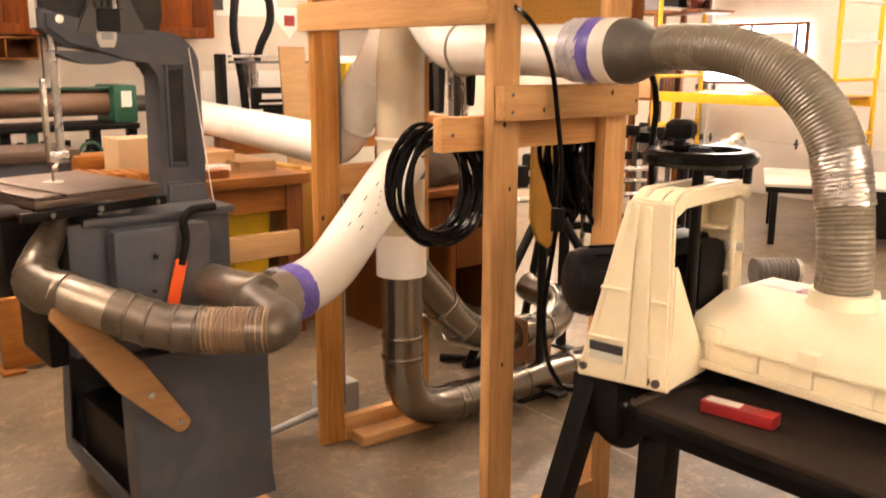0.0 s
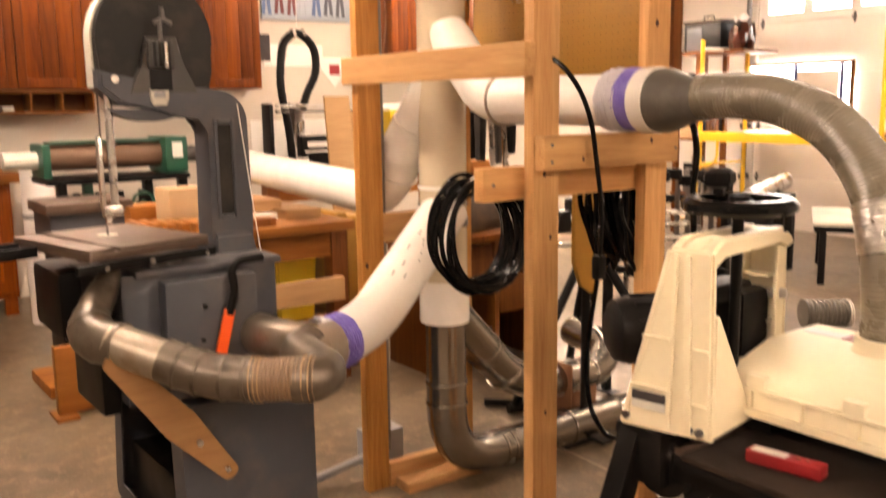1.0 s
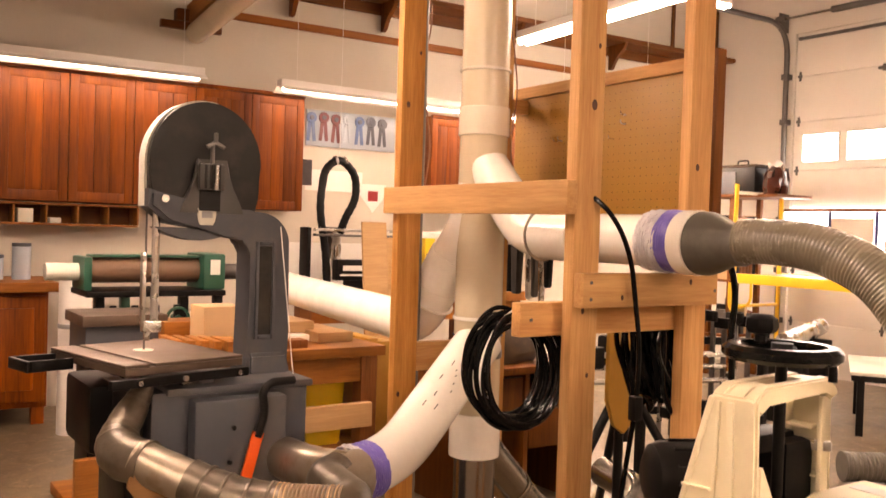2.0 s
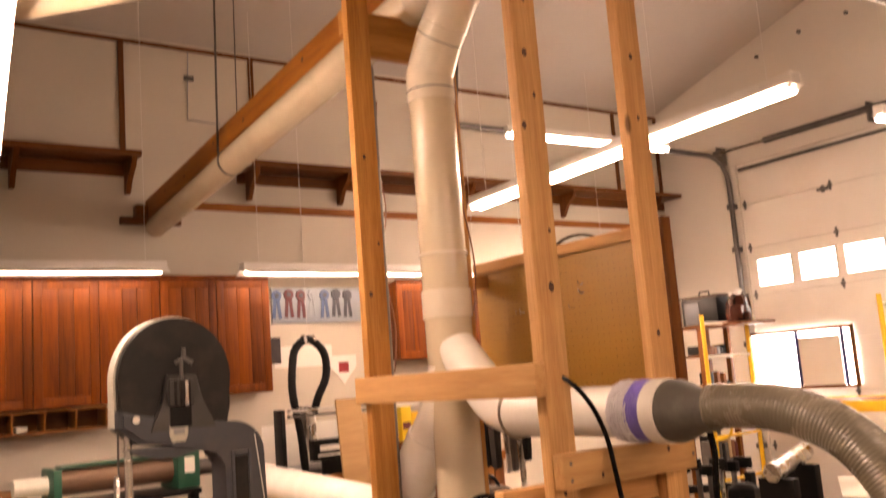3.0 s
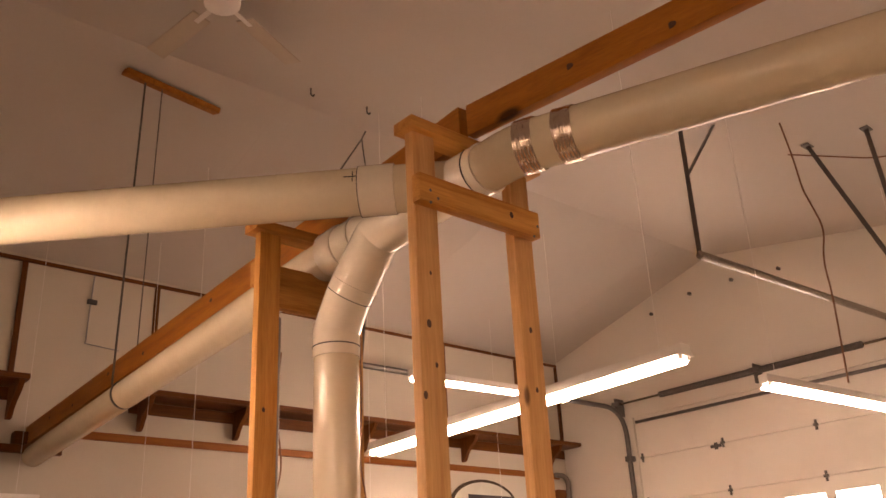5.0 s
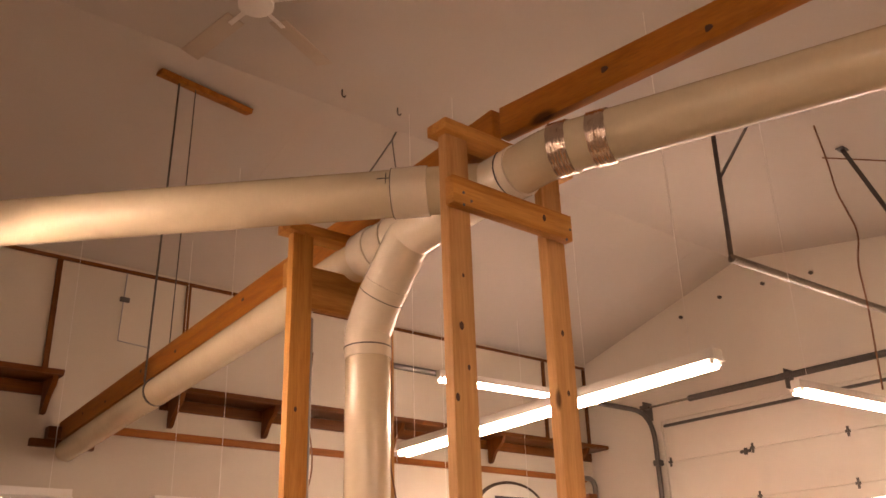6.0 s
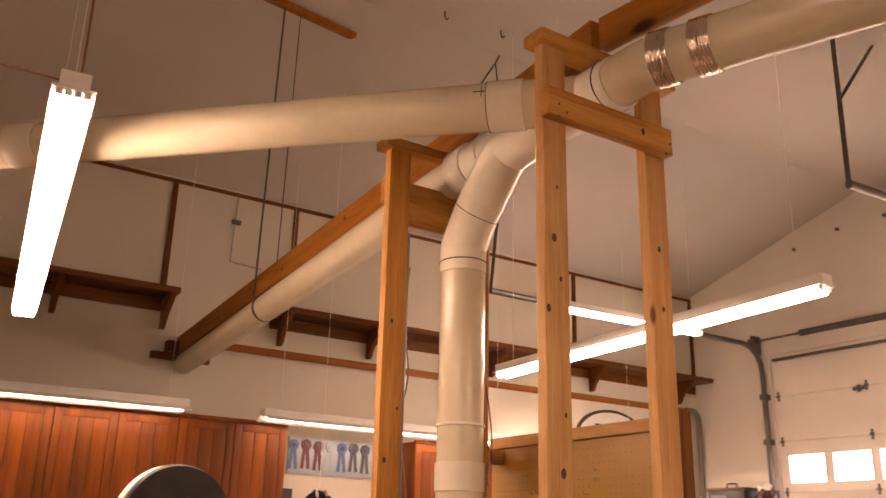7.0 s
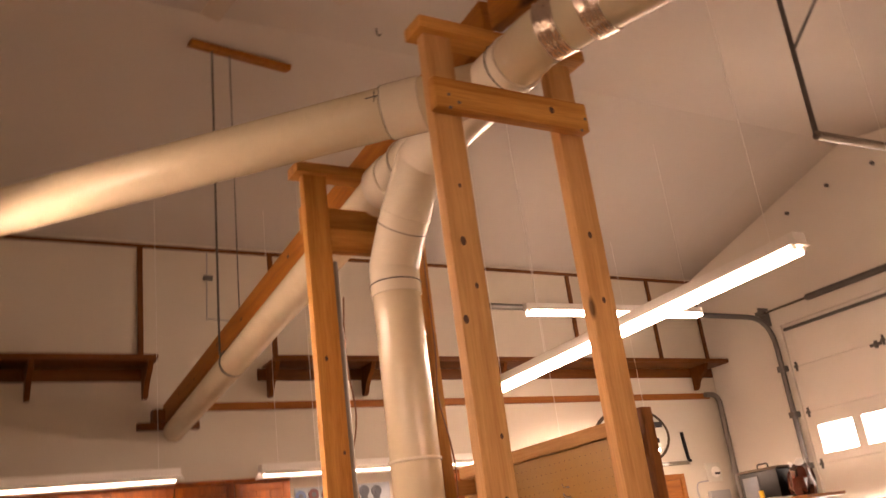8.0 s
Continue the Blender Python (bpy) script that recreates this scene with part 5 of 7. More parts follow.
# ---- fluorescent fixtures ----
def tube_light(a, b, width=0.13, tubes=2, lamp=tube_glow, batten=1.0, hood=False):
    a, b = Vector(a), Vector(b)
    d = (b - a).normalized()
    side = d.cross(Vector((0, 0, 1))).normalized()
    th = thing("fluorescent_light", a.lerp(b, 0.5), "hanging white fluorescent fixture with glowing tubes", "ceiling light", "fluorescent lights")
    bm = bmesh.new()
    up = Vector((0, 0, 0.05))
    bar(bm, a + up, b + up, width * 0.7 * batten, 0.05, 0.004)
    bar(bm, a + Vector((0, 0, 0.022)), b + Vector((0, 0, 0.022)), width * batten, 0.006, 0.001)
    part("housing", bm, fixture_white, th)
    if hood:
        bm = bmesh.new()
        for s in (-1, 1):
            bar(bm, a + side * s * 0.085 + Vector((0, 0, 0.004)), b + side * s * 0.085 + Vector((0, 0, 0.004)), 0.085, 0.004, 0.001, Vector((0, 0, 1)) + side * s * 0.55)
        part("reflector", bm, fixture_white, th, "white enamelled reflector wings")
    for k in range(tubes):
        o = side * ((k + 0.5) / tubes - 0.5) * width * 0.85
        t = part("tube", pipe([a + o + d * 0.03, b + o - d * 0.03], 0.014, 10), lamp, th, "lit fluorescent tube")
        for e in (a + o + d * 0.02, b + o - d * 0.02):
            part("lamp_holder", pipe([e, e + Vector((0, 0, 0.02))], 0.012, 8), fixture_white, t)
    for e in (a.lerp(b, 0.06), a.lerp(b, 0.94)):
        part("hanger_chain", pipe([e + Vector((0, 0, 0.07)), (e.x, e.y, min(e.z + 9, roof_z(e.y)))], 0.0018, 5), fixture_white, th)
    return th


tube_light((3.505, 2.222, 2.675), (3.48, 4.63, 2.605), 0.14, 2, tube_glow, 0.8)
tube_light((4.976, 2.65, 2.82), (7.396, 2.48, 2.82), 0.14, 2, east_glow, 0.65)
tube_light((4.31, 5.22, 3.35), (6.18, 5.22, 3.385), 0.12, 2, east_glow, 0.6)
tube_light((0.31, 2.44, 2.738), (0.60, 4.86, 2.613), 0.12, 4, bench_glow)
tube_light((-0.39, 6.6, 2.44), (2.05, 6.6, 2.455), 0.14, 1, small_glow, 1.0, True)
tube_light((2.65, 6.6, 2.45), (5.09, 6.6, 2.44), 0.14, 1, small_glow, 1.0, True)
# unseen fixture kept behind the pegboard, added to brighten the wall there
tube_light((5.45, 6.6, 2.44), (6.70, 6.6, 2.44), 0.16, 3, wall_glow)
# next three fixtures are out of view, added to brighten the near side
tube_light((-1.5, -1.4, 2.75), (-1.5, 1.0, 2.75), 0.2, 4)
tube_light((1.1, -1.9, 2.75), (3.5, -1.9, 2.75), 0.2, 4)
tube_light((2.2, -3.2, 2.7), (4.6, -3.2, 2.7), 0.14)

SITE = NORTH
# ---- north wall: shelves, rails, cabinets ----
def wall_shelf(x0, x1, stays):
    th = thing("wall_shelf", ((x0 + x1) / 2, YN - 0.15, 3.33), "dark stained timber shelf on curved wall brackets", "shelf", "high wall shelves")
    part("board", boxes(((x0, YN - 0.28, 3.315), (x1, YN - 0.002, 3.338)), bev=0.002), shelf_wood, th)
    part("front_lip", boxes(((x0, YN - 0.295, 3.32), (x1, YN - 0.281, 3.36)), bev=0.002), shelf_wood, th)
    part("back_rail", boxes(((x0 - 0.05, YN - 0.022, 3.21), (x1, YN - 0.002, 3.31)), bev=0.002), shelf_wood, th)
    for x in stays:
        bm = bmesh.new()
        m = Matrix(((0, 0, 1, x - 0.02), (-1, 0, 0, YN - 0.023), (0, 1, 0, 0), (0, 0, 0, 1)))
        prism(bm, [(0.0, 3.06), (0.035, 3.06)] + [(0.06 + 0.16 * k / 6, 3.08 + 0.17 * (k / 6) ** 0.6) for k in range(7)] + [(0.25, 3.314), (0.0, 3.314)], m, 0.04, 0.002)
        part("bracket", bm, shelf_wood_z, th)
    return th


wall_shelf(-1.2, 2.05, (-0.3, 1.16, 2.0))
wall_shelf(2.98, 8.33, (3.02, 3.9, 5.3, 6.65, 8.0))
solid("picture_rail", boxes(((2.44, YN - 0.024, 2.965), (8.20, YN - 0.002, 3.03)), bev=0.003), rail_wood, "brown timber rail along the wall", "rail")
for x in (1.98, 3.10, 5.25, 6.45, 7.6, 8.32):
    solid("wall_batten", boxes(((x - 0.022, YN - 0.024, 3.36), (x + 0.022, YN - 0.002, 4.335)), bev=0.002), shelf_wood_z, "thin brown vertical batten on the wall", "batten", "wall battens")
solid("wall_trim", boxes(((-3.0, YN - 0.024, 4.34), (8.345, YN - 0.002, 4.37)), bev=0.002), shelf_wood, "thin brown trim strip below the ceiling", "trim", kind="structure")
solid("electrical_tube", pipe(fillet([(8.10, YN - 0.057, 3.005), (8.24, YN - 0.057, 3.005), (8.30, YN - 0.057, 2.94), (8.30, YN - 0.057, 1.2)], 0.10), 0.03, 12), conduit_grey, "grey conduit bending down the wall corner", "conduit")


def upper_cabinet(x0, x1, z0, z1, doors, y=6.82):
    th = thing("wall_cabinet", ((x0 + x1) / 2, (y + YN) / 2, z0), "glossy reddish cherry wall cabinet with board doors", "cabinet", "wall cabinets")
    part("body", boxes(((x0, y + 0.02, z0), (x1, YN - 0.002, z1)), bev=0.003), cherry, th)
    w = (x1 - x0) / doors
    for k in range(doors):
        a, b = x0 + k * w + 0.003, x0 + (k + 1) * w - 0.003
        dr = part("door", boxes(((a, y, z0 + 0.003), (a + 0.06, y + 0.0195, z1 - 0.02)), ((b - 0.06, y, z0 + 0.003), (b, y + 0.0195, z1 - 0.02)), ((a + 0.06, y + 0.001, z0 + 0.003), (b - 0.06, y + 0.0195, z0 + 0.075)), ((a + 0.06, y + 0.001, z1 - 0.085), (b - 0.06, y + 0.0195, z1 - 0.02)), bev=0.002), cherry, th)
        n = 3
        for i in range(n):
            s = (b - a - 0.12) / n
            part("board", boxes(((a + 0.06 + i * s + 0.001, y + 0.004, z0 + 0.07), (a + 0.06 + (i + 1) * s - 0.001, y + 0.018, z1 - 0.08)), bev=0.002), cherry, dr)
    part("cornice", boxes(((x0, y - 0.012, z1 - 0.018), (x1, y + 0.02, z1 + 0.012)), bev=0.004), cherry, th)


for x0, x1 in ((-2.35, -1.45), (-1.45, -0.55), (-0.55, 0.35), (0.35, 1.25), (1.25, 2.15), (2.15, 3.05)):
    upper_cabinet(x0, x1 - 0.002, 1.43, 2.365, 2)
for x0, x1 in ((4.28, 5.18), (5.18, 6.08)):
    upper_cabinet(x0, x1 - 0.002, 1.62, 2.33, 2)

# pigeon-hole rack below the cabinets
pg = thing("pigeonhole_rack", (0.6, 6.95, 1.26), "light wood pigeonhole rack with small clutter", "rack")
bm = boxes(((-1.4, 6.86, 1.26), (1.75, 7.1, 1.275)), ((-1.4, 6.86, 1.405), (1.75, 7.1, 1.42)))
for k in range(16):
    x = -1.4 + k * 0.21
    box(bm, (x - 0.006, 6.86, 1.276), (x + 0.006, 7.1, 1.404), None, 0.001)
part("carcass", bm, bench_wood, pg)
part("back", boxes(((-1.4, 7.1, 1.262), (1.75, 7.11, 1.418)), bev=0), shelf_wood, pg)
for k in range(14):
    x = -1.30 + k * 0.21
    if k % 3 != 1:
        h = rng.uniform(0.03, 0.1)
        part("small_box", boxes(((x - 0.07, 6.9, 1.2765), (x + rng.uniform(0.0, 0.07), 7.05, 1.2765 + h)), bev=0.006), rng.choice((cardboard, rim_pale, saw_grey, dark_steel)), pg)

# award rosettes on a pale board
solid("ribbon_board", boxes(((3.19, YN - 0.02, 2.0), (4.06, YN - 0.002, 2.31)), bev=0.002), ribbon_pale, "pale bluish backing board", "board")
mats = (ribbon_blue, ribbon_red, ribbon_red, ribbon_pale, ribbon_blue, ribbon_dark, ribbon_dark)
for k, mt in enumerate(mats):
    x, z = 3.235 + 0.115 * k, 2.24 + 0.008 * (k % 2)
    rs = thing("award_ribbon", (x, YN - 0.03, z), "pleated award rosette with hanging tails", "ribbon", "award ribbons")
    bm = bmesh.new()
    m = Matrix.Translation((x, YN - 0.022, z)) @ Matrix.Rotation(radians(90), 4, "X")
    prism(bm, [((0.05 if i % 2 else 0.043) * math.cos(2 * math.pi * i / 28), (0.05 if i % 2 else 0.043) * math.sin(2 * math.pi * i / 28)) for i in range(28)], m, 0.012)
    part("rosette", bm, mt, rs)
    part("button", pipe([(x, YN - 0.033, z), (x, YN - 0.04, z)], 0.02, 14), ribbon_dark if k != 3 else ribbon_pale, rs)
    for s in (-1, 1):
        bm = bmesh.new()
        bar(bm, (x + s * 0.012, YN - 0.024, z - 0.02), (x + s * 0.03, YN - 0.026, z - 0.2), 0.03, 0.003, 0, (0, 1, 0))
        part("tail", bm, mt, rs)
solid("notice", boxes(((3.2, YN - 0.006, 1.62), (3.75, YN - 0.002, 1.80)), bev=0), white_plain, "white paper notice pinned on the wall", "notice")
solid("dark_notice", boxes(((3.13, YN - 0.008, 1.66), (3.26, YN - 0.0065, 1.88)), bev=0), ink, "small dark picture card pinned on the wall", "notice")
wcard = thing("warning_card", (3.86, YN - 0.005, 1.45), "white diamond card with a dark red square on the wall", "notice")
bm = bmesh.new()
prism(bm, [(3.73, 1.60), (3.86, 1.445), (3.99, 1.60), (3.99, 1.70), (3.73, 1.70)], Matrix(((1, 0, 0, 0), (0, 0, -1, YN - 0.002), (0, 1, 0, 0), (0, 0, 0, 1))), 0.004)
part("card", bm, white_plain, wcard)
part("square", boxes(((3.81, YN - 0.008, 1.55), (3.91, YN - 0.0065, 1.64)), bev=0), red_plastic, wcard, "dark red printed square")

# oval signboard
sg = thing("signboard", (7.1, YN - 0.03, 2.62), "pale oval signboard with a dark rim and lettering bars", "sign")
oval = [(0.52 * math.cos(2 * math.pi * k / 40), 0.31 * math.sin(2 * math.pi * k / 40)) for k in range(40)]
m = Matrix.Translation((6.95, YN - 0.002, 2.585)) @ Matrix.Rotation(radians(90), 4, "X")
bm = bmesh.new()
prism(bm, oval, m, 0.02, 0.004)
part("rim", bm, bag_brown, sg)
bm = bmesh.new()
prism(bm, [(0.92 * x, 0.9 * z) for x, z in oval], m, 0.024, 0.002)
part("face", bm, rim_pale, sg)
part("lettering_bar", boxes(((6.70, YN - 0.0285, 2.67), (7.38, YN - 0.0265, 2.73)), ((6.78, YN - 0.0285, 2.5), (7.30, YN - 0.0265, 2.56)), bev=0), ink, sg)

# ---- pegboard on the tower's far side ----
SITE = LEVEL
PX, P0, P1, PB, PT = 2.062, 1.845, 2.80, 1.40, 1.902
pb = thing("pegboard", (PX, 2.3, PB), "brown pegboard with a pine top rail fixed to the tower", "pegboard")
part("sheet", boxes(((PX, P0, PB), (PX + 0.006, P1, PT)), bev=0.001), peg, pb)
part("top_rail", boxes(((PX - 0.012, P0, PT + 0.001), (PX + 0.026, P1, PT + 0.042)), bev=0.003), pine_y, pb)
part("end_strip", boxes(((PX - 0.010, P0 - 0.020, PB), (PX + 0.028, P0 - 0.001, PT + 0.055)), bev=0.003), shelf_wood_z, pb, "dark stained end strip")
for y, x in ((1.82, 2.027), (2.69, 1.958)):
    for z in (PB + 0.02, PT - 0.06):
        part("cleat", boxes(((x, y + 0.03, z), (PX - 0.001, y + 0.06, z + 0.05)), bev=0.002), pine_x, pb)
# peg holes, one joined sheet of small flat dots, dark for the shade inside them
bm = bmesh.new()
for i in range(36):
    for j in range(18):
        y, z = P0 + 0.03 + i * 0.0254, PB + 0.04 + j * 0.0254
        vs = [bm.verts.new((PX - 0.0008, y + 0.0017 * math.cos(a), z + 0.0017 * math.sin(a))) for a in (k * math.pi / 3 for k in range(6))]
        bm.faces.new(vs)
tagged(part("peg_hole", bm, hole_shade, pb, smooth=0), kind="stuff")
for y, z in ((2.205, 1.795), (2.205, 1.765), (2.26, 1.72), (2.52, 1.73), (2.545, 1.73)):
    part("peg_hook", pipe(fillet([(PX + 0.001, y, z), (PX - 0.02, y, z), (PX - 0.024, y, z + 0.012)], 0.006), 0.002, 6), steel, pb)


SITE = MIDDLE
# ---- workbenches along the north side ----
def bench(name, x0, x1, y0, y1, z, label, top=bench_wood, leg=bench_wood_z, thick=0.05, shelf=None):
    th = thing(name, ((x0 + x1) / 2, (y0 + y1) / 2, 0), label, "workbench")
    part("top", boxes(((x0, y0, z - thick), (x1, y1, z)), bev=0.004), top, th)
    for x in (x0 + 0.03, x1 - 0.12):
        for y in (y0 + 0.03, y1 - 0.12):
            part("leg", boxes(((x, y, 0), (x + 0.09, y + 0.09, z - thick - 0.001)), bev=0.004), leg, th)
    part("apron", boxes(((x0 + 0.121, y0 + 0.04, z - thick - 0.13), (x1 - 0.121, y0 + 0.07, z - thick - 0.002)), bev=0.003), top, th)
    part("apron", boxes(((x1 - 0.06, y0 + 0.121, z - thick - 0.13), (x1 - 0.03, y1 - 0.121, z - thick - 0.002)), bev=0.003), top, th)
    if shelf:
        part("lower_shelf", boxes(((x0 + 0.02, y0 + 0.125, shelf - 0.03), (x1 - 0.02, y1 - 0.125, shelf)), bev=0.003), top, th)
    return th


bench("workbench", 1.25, 2.23, 3.95, 4.95, 0.83, "orange-brown timber workbench with square legs", shelf=0.30)
solid("plank", boxes(((1.66, 3.93, 0.43), (2.15, 3.975, 0.55)), bev=0.004), ply, "short pale plank fixed under the bench", "plank")
for x, y, h in ((1.99, 4.25, 0.45), (1.72, 4.52, 0.40), (1.45, 4.5, 0.42)):
    bn = thing("yellow_bin", (x, y, 0.301), "yellow plastic storage bin under the bench", "bin", "yellow bins")
    bm = bmesh.new()
    tapered(bm, (x - 0.10, y - 0.1), (x + 0.10, y + 0.1), 0.301, (x - 0.12, y - 0.12), (x + 0.12, y + 0.12), 0.301 + h, 0.01)
    part("body", bm, yellow_bin, bn)
    part("rim", boxes(((x - 0.127, y - 0.127, 0.301 + h - 0.02), (x + 0.127, y + 0.127, 0.301 + h + 0.005)), bev=0.006), yellow_bin, bn)
solid("carton", boxes(((1.38, 4.22, 0.831), (1.58, 4.42, 1.02)), bev=0.004), cardboard, "tan cardboard carton on the workbench", "carton")
for k, (x, y, w, d, h, mt) in enumerate(((1.30, 4.05, 0.20, 0.12, 0.05, bench_wood), (1.52, 4.0, 0.30, 0.09, 0.04, bench_wood_z), (1.62, 4.25, 0.34, 0.26, 0.03, white_plain), (1.70, 4.3, 0.30, 0.3, 0.06, ply), (1.28, 4.5, 0.25, 0.2, 0.09, bench_wood), (1.95, 4.15, 0.2, 0.4, 0.05, ply))):
    z = 0.831 + 0.035 * (k == 3)
    solid("offcut", boxes(((x, y, z), (x + w, y + d, z + h)), bev=0.003), mt, "wooden offcut lying on the workbench", "offcut", "bench offcuts")
rc = thing("slatted_crate", (1.27, 4.0, 0.83), "small slatted wooden crate on the bench edge", "crate")
for k in range(5):
    part("slat", boxes(((1.16 + 0.05 * k, 3.97 - 0.03 * k, 0.835), (1.195 + 0.05 * k, 4.2 - 0.03 * k, 0.90)), bev=0.003), bench_wood, rc)

ys = thing("panel_stand", (2.3, 4.5, 0), "ochre brown panel stand beside the workbench", "stand")
part("panel", boxes(((2.24, 4.15, 0), (2.30, 4.5, 0.84)), bev=0.006), peg, ys)
part("panel", boxes(((2.301, 4.15, 0), (2.40, 4.86, 0.82)), bev=0.006), peg, ys)
bench("long_bench", 2.45, 4.4, 5.45, 6.35, 0.96, "long brown timber bench below the cabinets", bench_wood, bench_wood_z, 0.07, 0.4)
# gantry machine with an aluminium rail on the long bench
gm = thing("gantry_machine", (2.95, 5.85, 0.96), "small black gantry machine with an aluminium rail", "machine")
part("rail", boxes(((2.60, 5.52, 1.39), (3.30, 5.56, 1.41)), bev=0.004), steel, gm)
part("rail", boxes(((2.60, 5.52, 1.355), (3.30, 5.56, 1.372)), bev=0.003), dark_steel, gm)
for x in (2.53, 3.30):
    part("end_plate", boxes(((x, 5.50, 0.962), (x + 0.03, 5.62, 1.415)), bev=0.006), black, gm)
part("carriage", boxes(((2.78, 5.70, 1.20), (2.88, 5.768, 1.42)), bev=0.008), dark_steel, gm)
part("spindle", pipe([(2.83, 5.66, 1.12), (2.83, 5.66, 1.40)], 0.035, 16), steel, gm)
part("base", boxes(((2.60, 5.6, 0.962), (3.32, 6.1, 1.0)), bev=0.004), dark_steel, gm)
part("back_sheet", boxes(((2.62, 6.0, 1.001), (3.3, 6.01, 1.30)), bev=0.001), white_plain, gm)
lb = thing("label_block", (3.0, 5.6, 1.0), "black box with a white printed label", "box")
part("foot", boxes(((2.80, 5.46, 0.961), (2.99, 5.49, 1.059)), bev=0.003), black, lb)
part("body", boxes(((2.72, 5.42, 1.06), (3.0, 5.50, 1.20)), bev=0.004), black, lb)
part("print_bar", boxes(((2.76, 5.417, 1.125), (2.95, 5.4195, 1.16)), ((2.74, 5.417, 1.09), (2.97, 5.4195, 1.102)), bev=0), white_plain, lb)
# corrugated vacuum hose arched over the machine
vh = thing("vacuum_hose", (2.8, 5.55, 1.0), "black corrugated vacuum hose hung in an arch", "hose")
arch = fillet([(2.72, 5.56, 0.97), (2.70, 5.56, 1.25), (2.64, 5.56, 1.55), (2.68, 5.57, 1.82), (2.79, 5.57, 1.90), (2.92, 5.57, 1.80), (2.93, 5.57, 1.62), (2.85, 5.58, 1.48), (2.84, 5.62, 1.38)], 0.12, 6)
part("tube", pipe(arch, [0.026 + 0.003 * (k % 2) for k in range(len(arch))], 12), black, vh)
part("hook", pipe([(2.79, 5.57, 1.92), (2.79, 5.57, roof_z(5.57))], 0.0018, 6), fixture_white, vh)
for x in (2.76, 2.83):
    part("spring_clip", ring((x, 5.57, 1.88), (1, 0, 0.3), 0.028, 0.02, 0.004), steel, vh)
# sheets leaning behind the tower
for x0, x1, y, z, mt in ((2.72, 2.90, 4.95, 1.46, ply), (2.93, 3.04, 4.99, 1.36, ply)):
    bm = bmesh.new()
    bar(bm, (( x0 + x1) / 2, y, 0.0), ((x0 + x1) / 2, y + 0.16, z), 0.018, x1 - x0, 0.002, (1, 0, 0))
    solid("leaning_board", bm, mt, "pale plywood board leaning against a bench", "board", "leaning boards")
for k, (x, mt, h, r) in enumerate(((3.42, yellow, 0.20, 0.045), (3.53, orange_plastic, 0.19, 0.04), (3.64, ribbon_red, 0.17, 0.035), (3.74, white_plain, 0.16, 0.04), (3.30, rust, 0.12, 0.05))):
    cn = thing("tin", (x, 5.55, 0.961), "bright coloured tin standing on the bench", "tin", "bench tins")
    part("body", pipe([(x, 5.55, 0.961), (x, 5.55, 0.961 + h)], r, 16), mt, cn)
    part("lid", pipe([(x, 5.55, 0.962 + h), (x, 5.55, 0.975 + h)], r * 0.8, 16), steel, cn)
solid("roll_tube", pipe([(3.35, 5.7, 1.36), (4.3, 5.75, 1.38)], 0.04, 14), white_plain, "pale rolled tube resting on the bench rack", "tube")
for x, y, z in ((3.5, 5.66, 1.322), (4.2, 5.68, 1.34)):
    solid("tube_rest", boxes(((x, y, 0.961), (x + 0.03, y + 0.14, z)), bev=0.003), shelf_wood_z, "brown rest carrying a rolled tube", "rest", "tube rests")

SITE = LEVEL
# bright packets on a wooden riser
solid("wooden_riser", boxes(((3.30, 5.45, 0.942), (3.62, 5.66, 1.09)), bev=0.004), bench_wood_z, "brown wooden box standing on the bench", "box")
for x, w, h, mt, band in ((3.335, 0.085, 0.24, yellow_bin, ribbon_red), (3.425, 0.075, 0.20, yellow, ribbon_blue), (3.505, 0.09, 0.16, orange_plastic, white_plain)):
    pk = thing("packet", (x + w / 2, 5.53, 1.091), "bright printed packet standing on a wooden box", "packet", "bright packets")
    part("carton", boxes(((x, 5.48, 1.091), (x + w, 5.58, 1.091 + h)), bev=0.003), mt, pk)
    part("print_bar", boxes(((x + 0.01, 5.4765, 1.091 + h * 0.35), (x + w - 0.01, 5.4795, 1.091 + h * 0.55)), bev=0), band, pk)

SITE = Matrix.Translation((-0.12, 0, 0))
# base cabinet and bottles at the far left of the wall
bc = thing("base_cabinet", (0.3, 6.8, 0), "reddish cherry base cabinet with a thick worktop", "cabinet")
part("worktop", boxes(((-2.2, 6.42, 0.90), (1.18, YN - 0.002, 0.965)), bev=0.006), bench_wood, bc)
part("body", boxes(((-2.1, 6.52, 0.12), (1.13, YN - 0.002, 0.899)), bev=0.003), cherry, bc)
for k in range(7):
    x = -2.08 + k * 0.457
    dr = part("door", boxes(((x, 6.498, 0.16), (x + 0.45, 6.518, 0.87)), bev=0.004), cherry, bc)
    part("panel", boxes(((x + 0.07, 6.49, 0.24), (x + 0.38, 6.4975, 0.79)), bev=0.006), cherry, dr)
for x in (-2.05, -0.5, 1.04):
    part("foot", boxes(((x, 6.54, 0), (x + 0.08, 6.62, 0.119)), bev=0.004), cherry, bc)
for k in range(8):
    x, h = -0.2 + k * 0.17, rng.uniform(0.14, 0.24)
    jr = thing("storage_jar", (x, 6.75, 0.966), "cloudy storage jar with a grey lid on the worktop", "jar", "worktop jars")
    part("glass", pipe([(x, 6.75, 0.966), (x, 6.75, 0.966 + h)], 0.06, 16), ribbon_pale, jr)
    part("lid", pipe([(x, 6.75, 0.967 + h), (x, 6.75, 0.99 + h)], 0.062, 16), saw_grey, jr)
dm = thing("dust_drum", (1.24, 6.1, 0), "pale grey cylindrical drum on the floor", "drum")
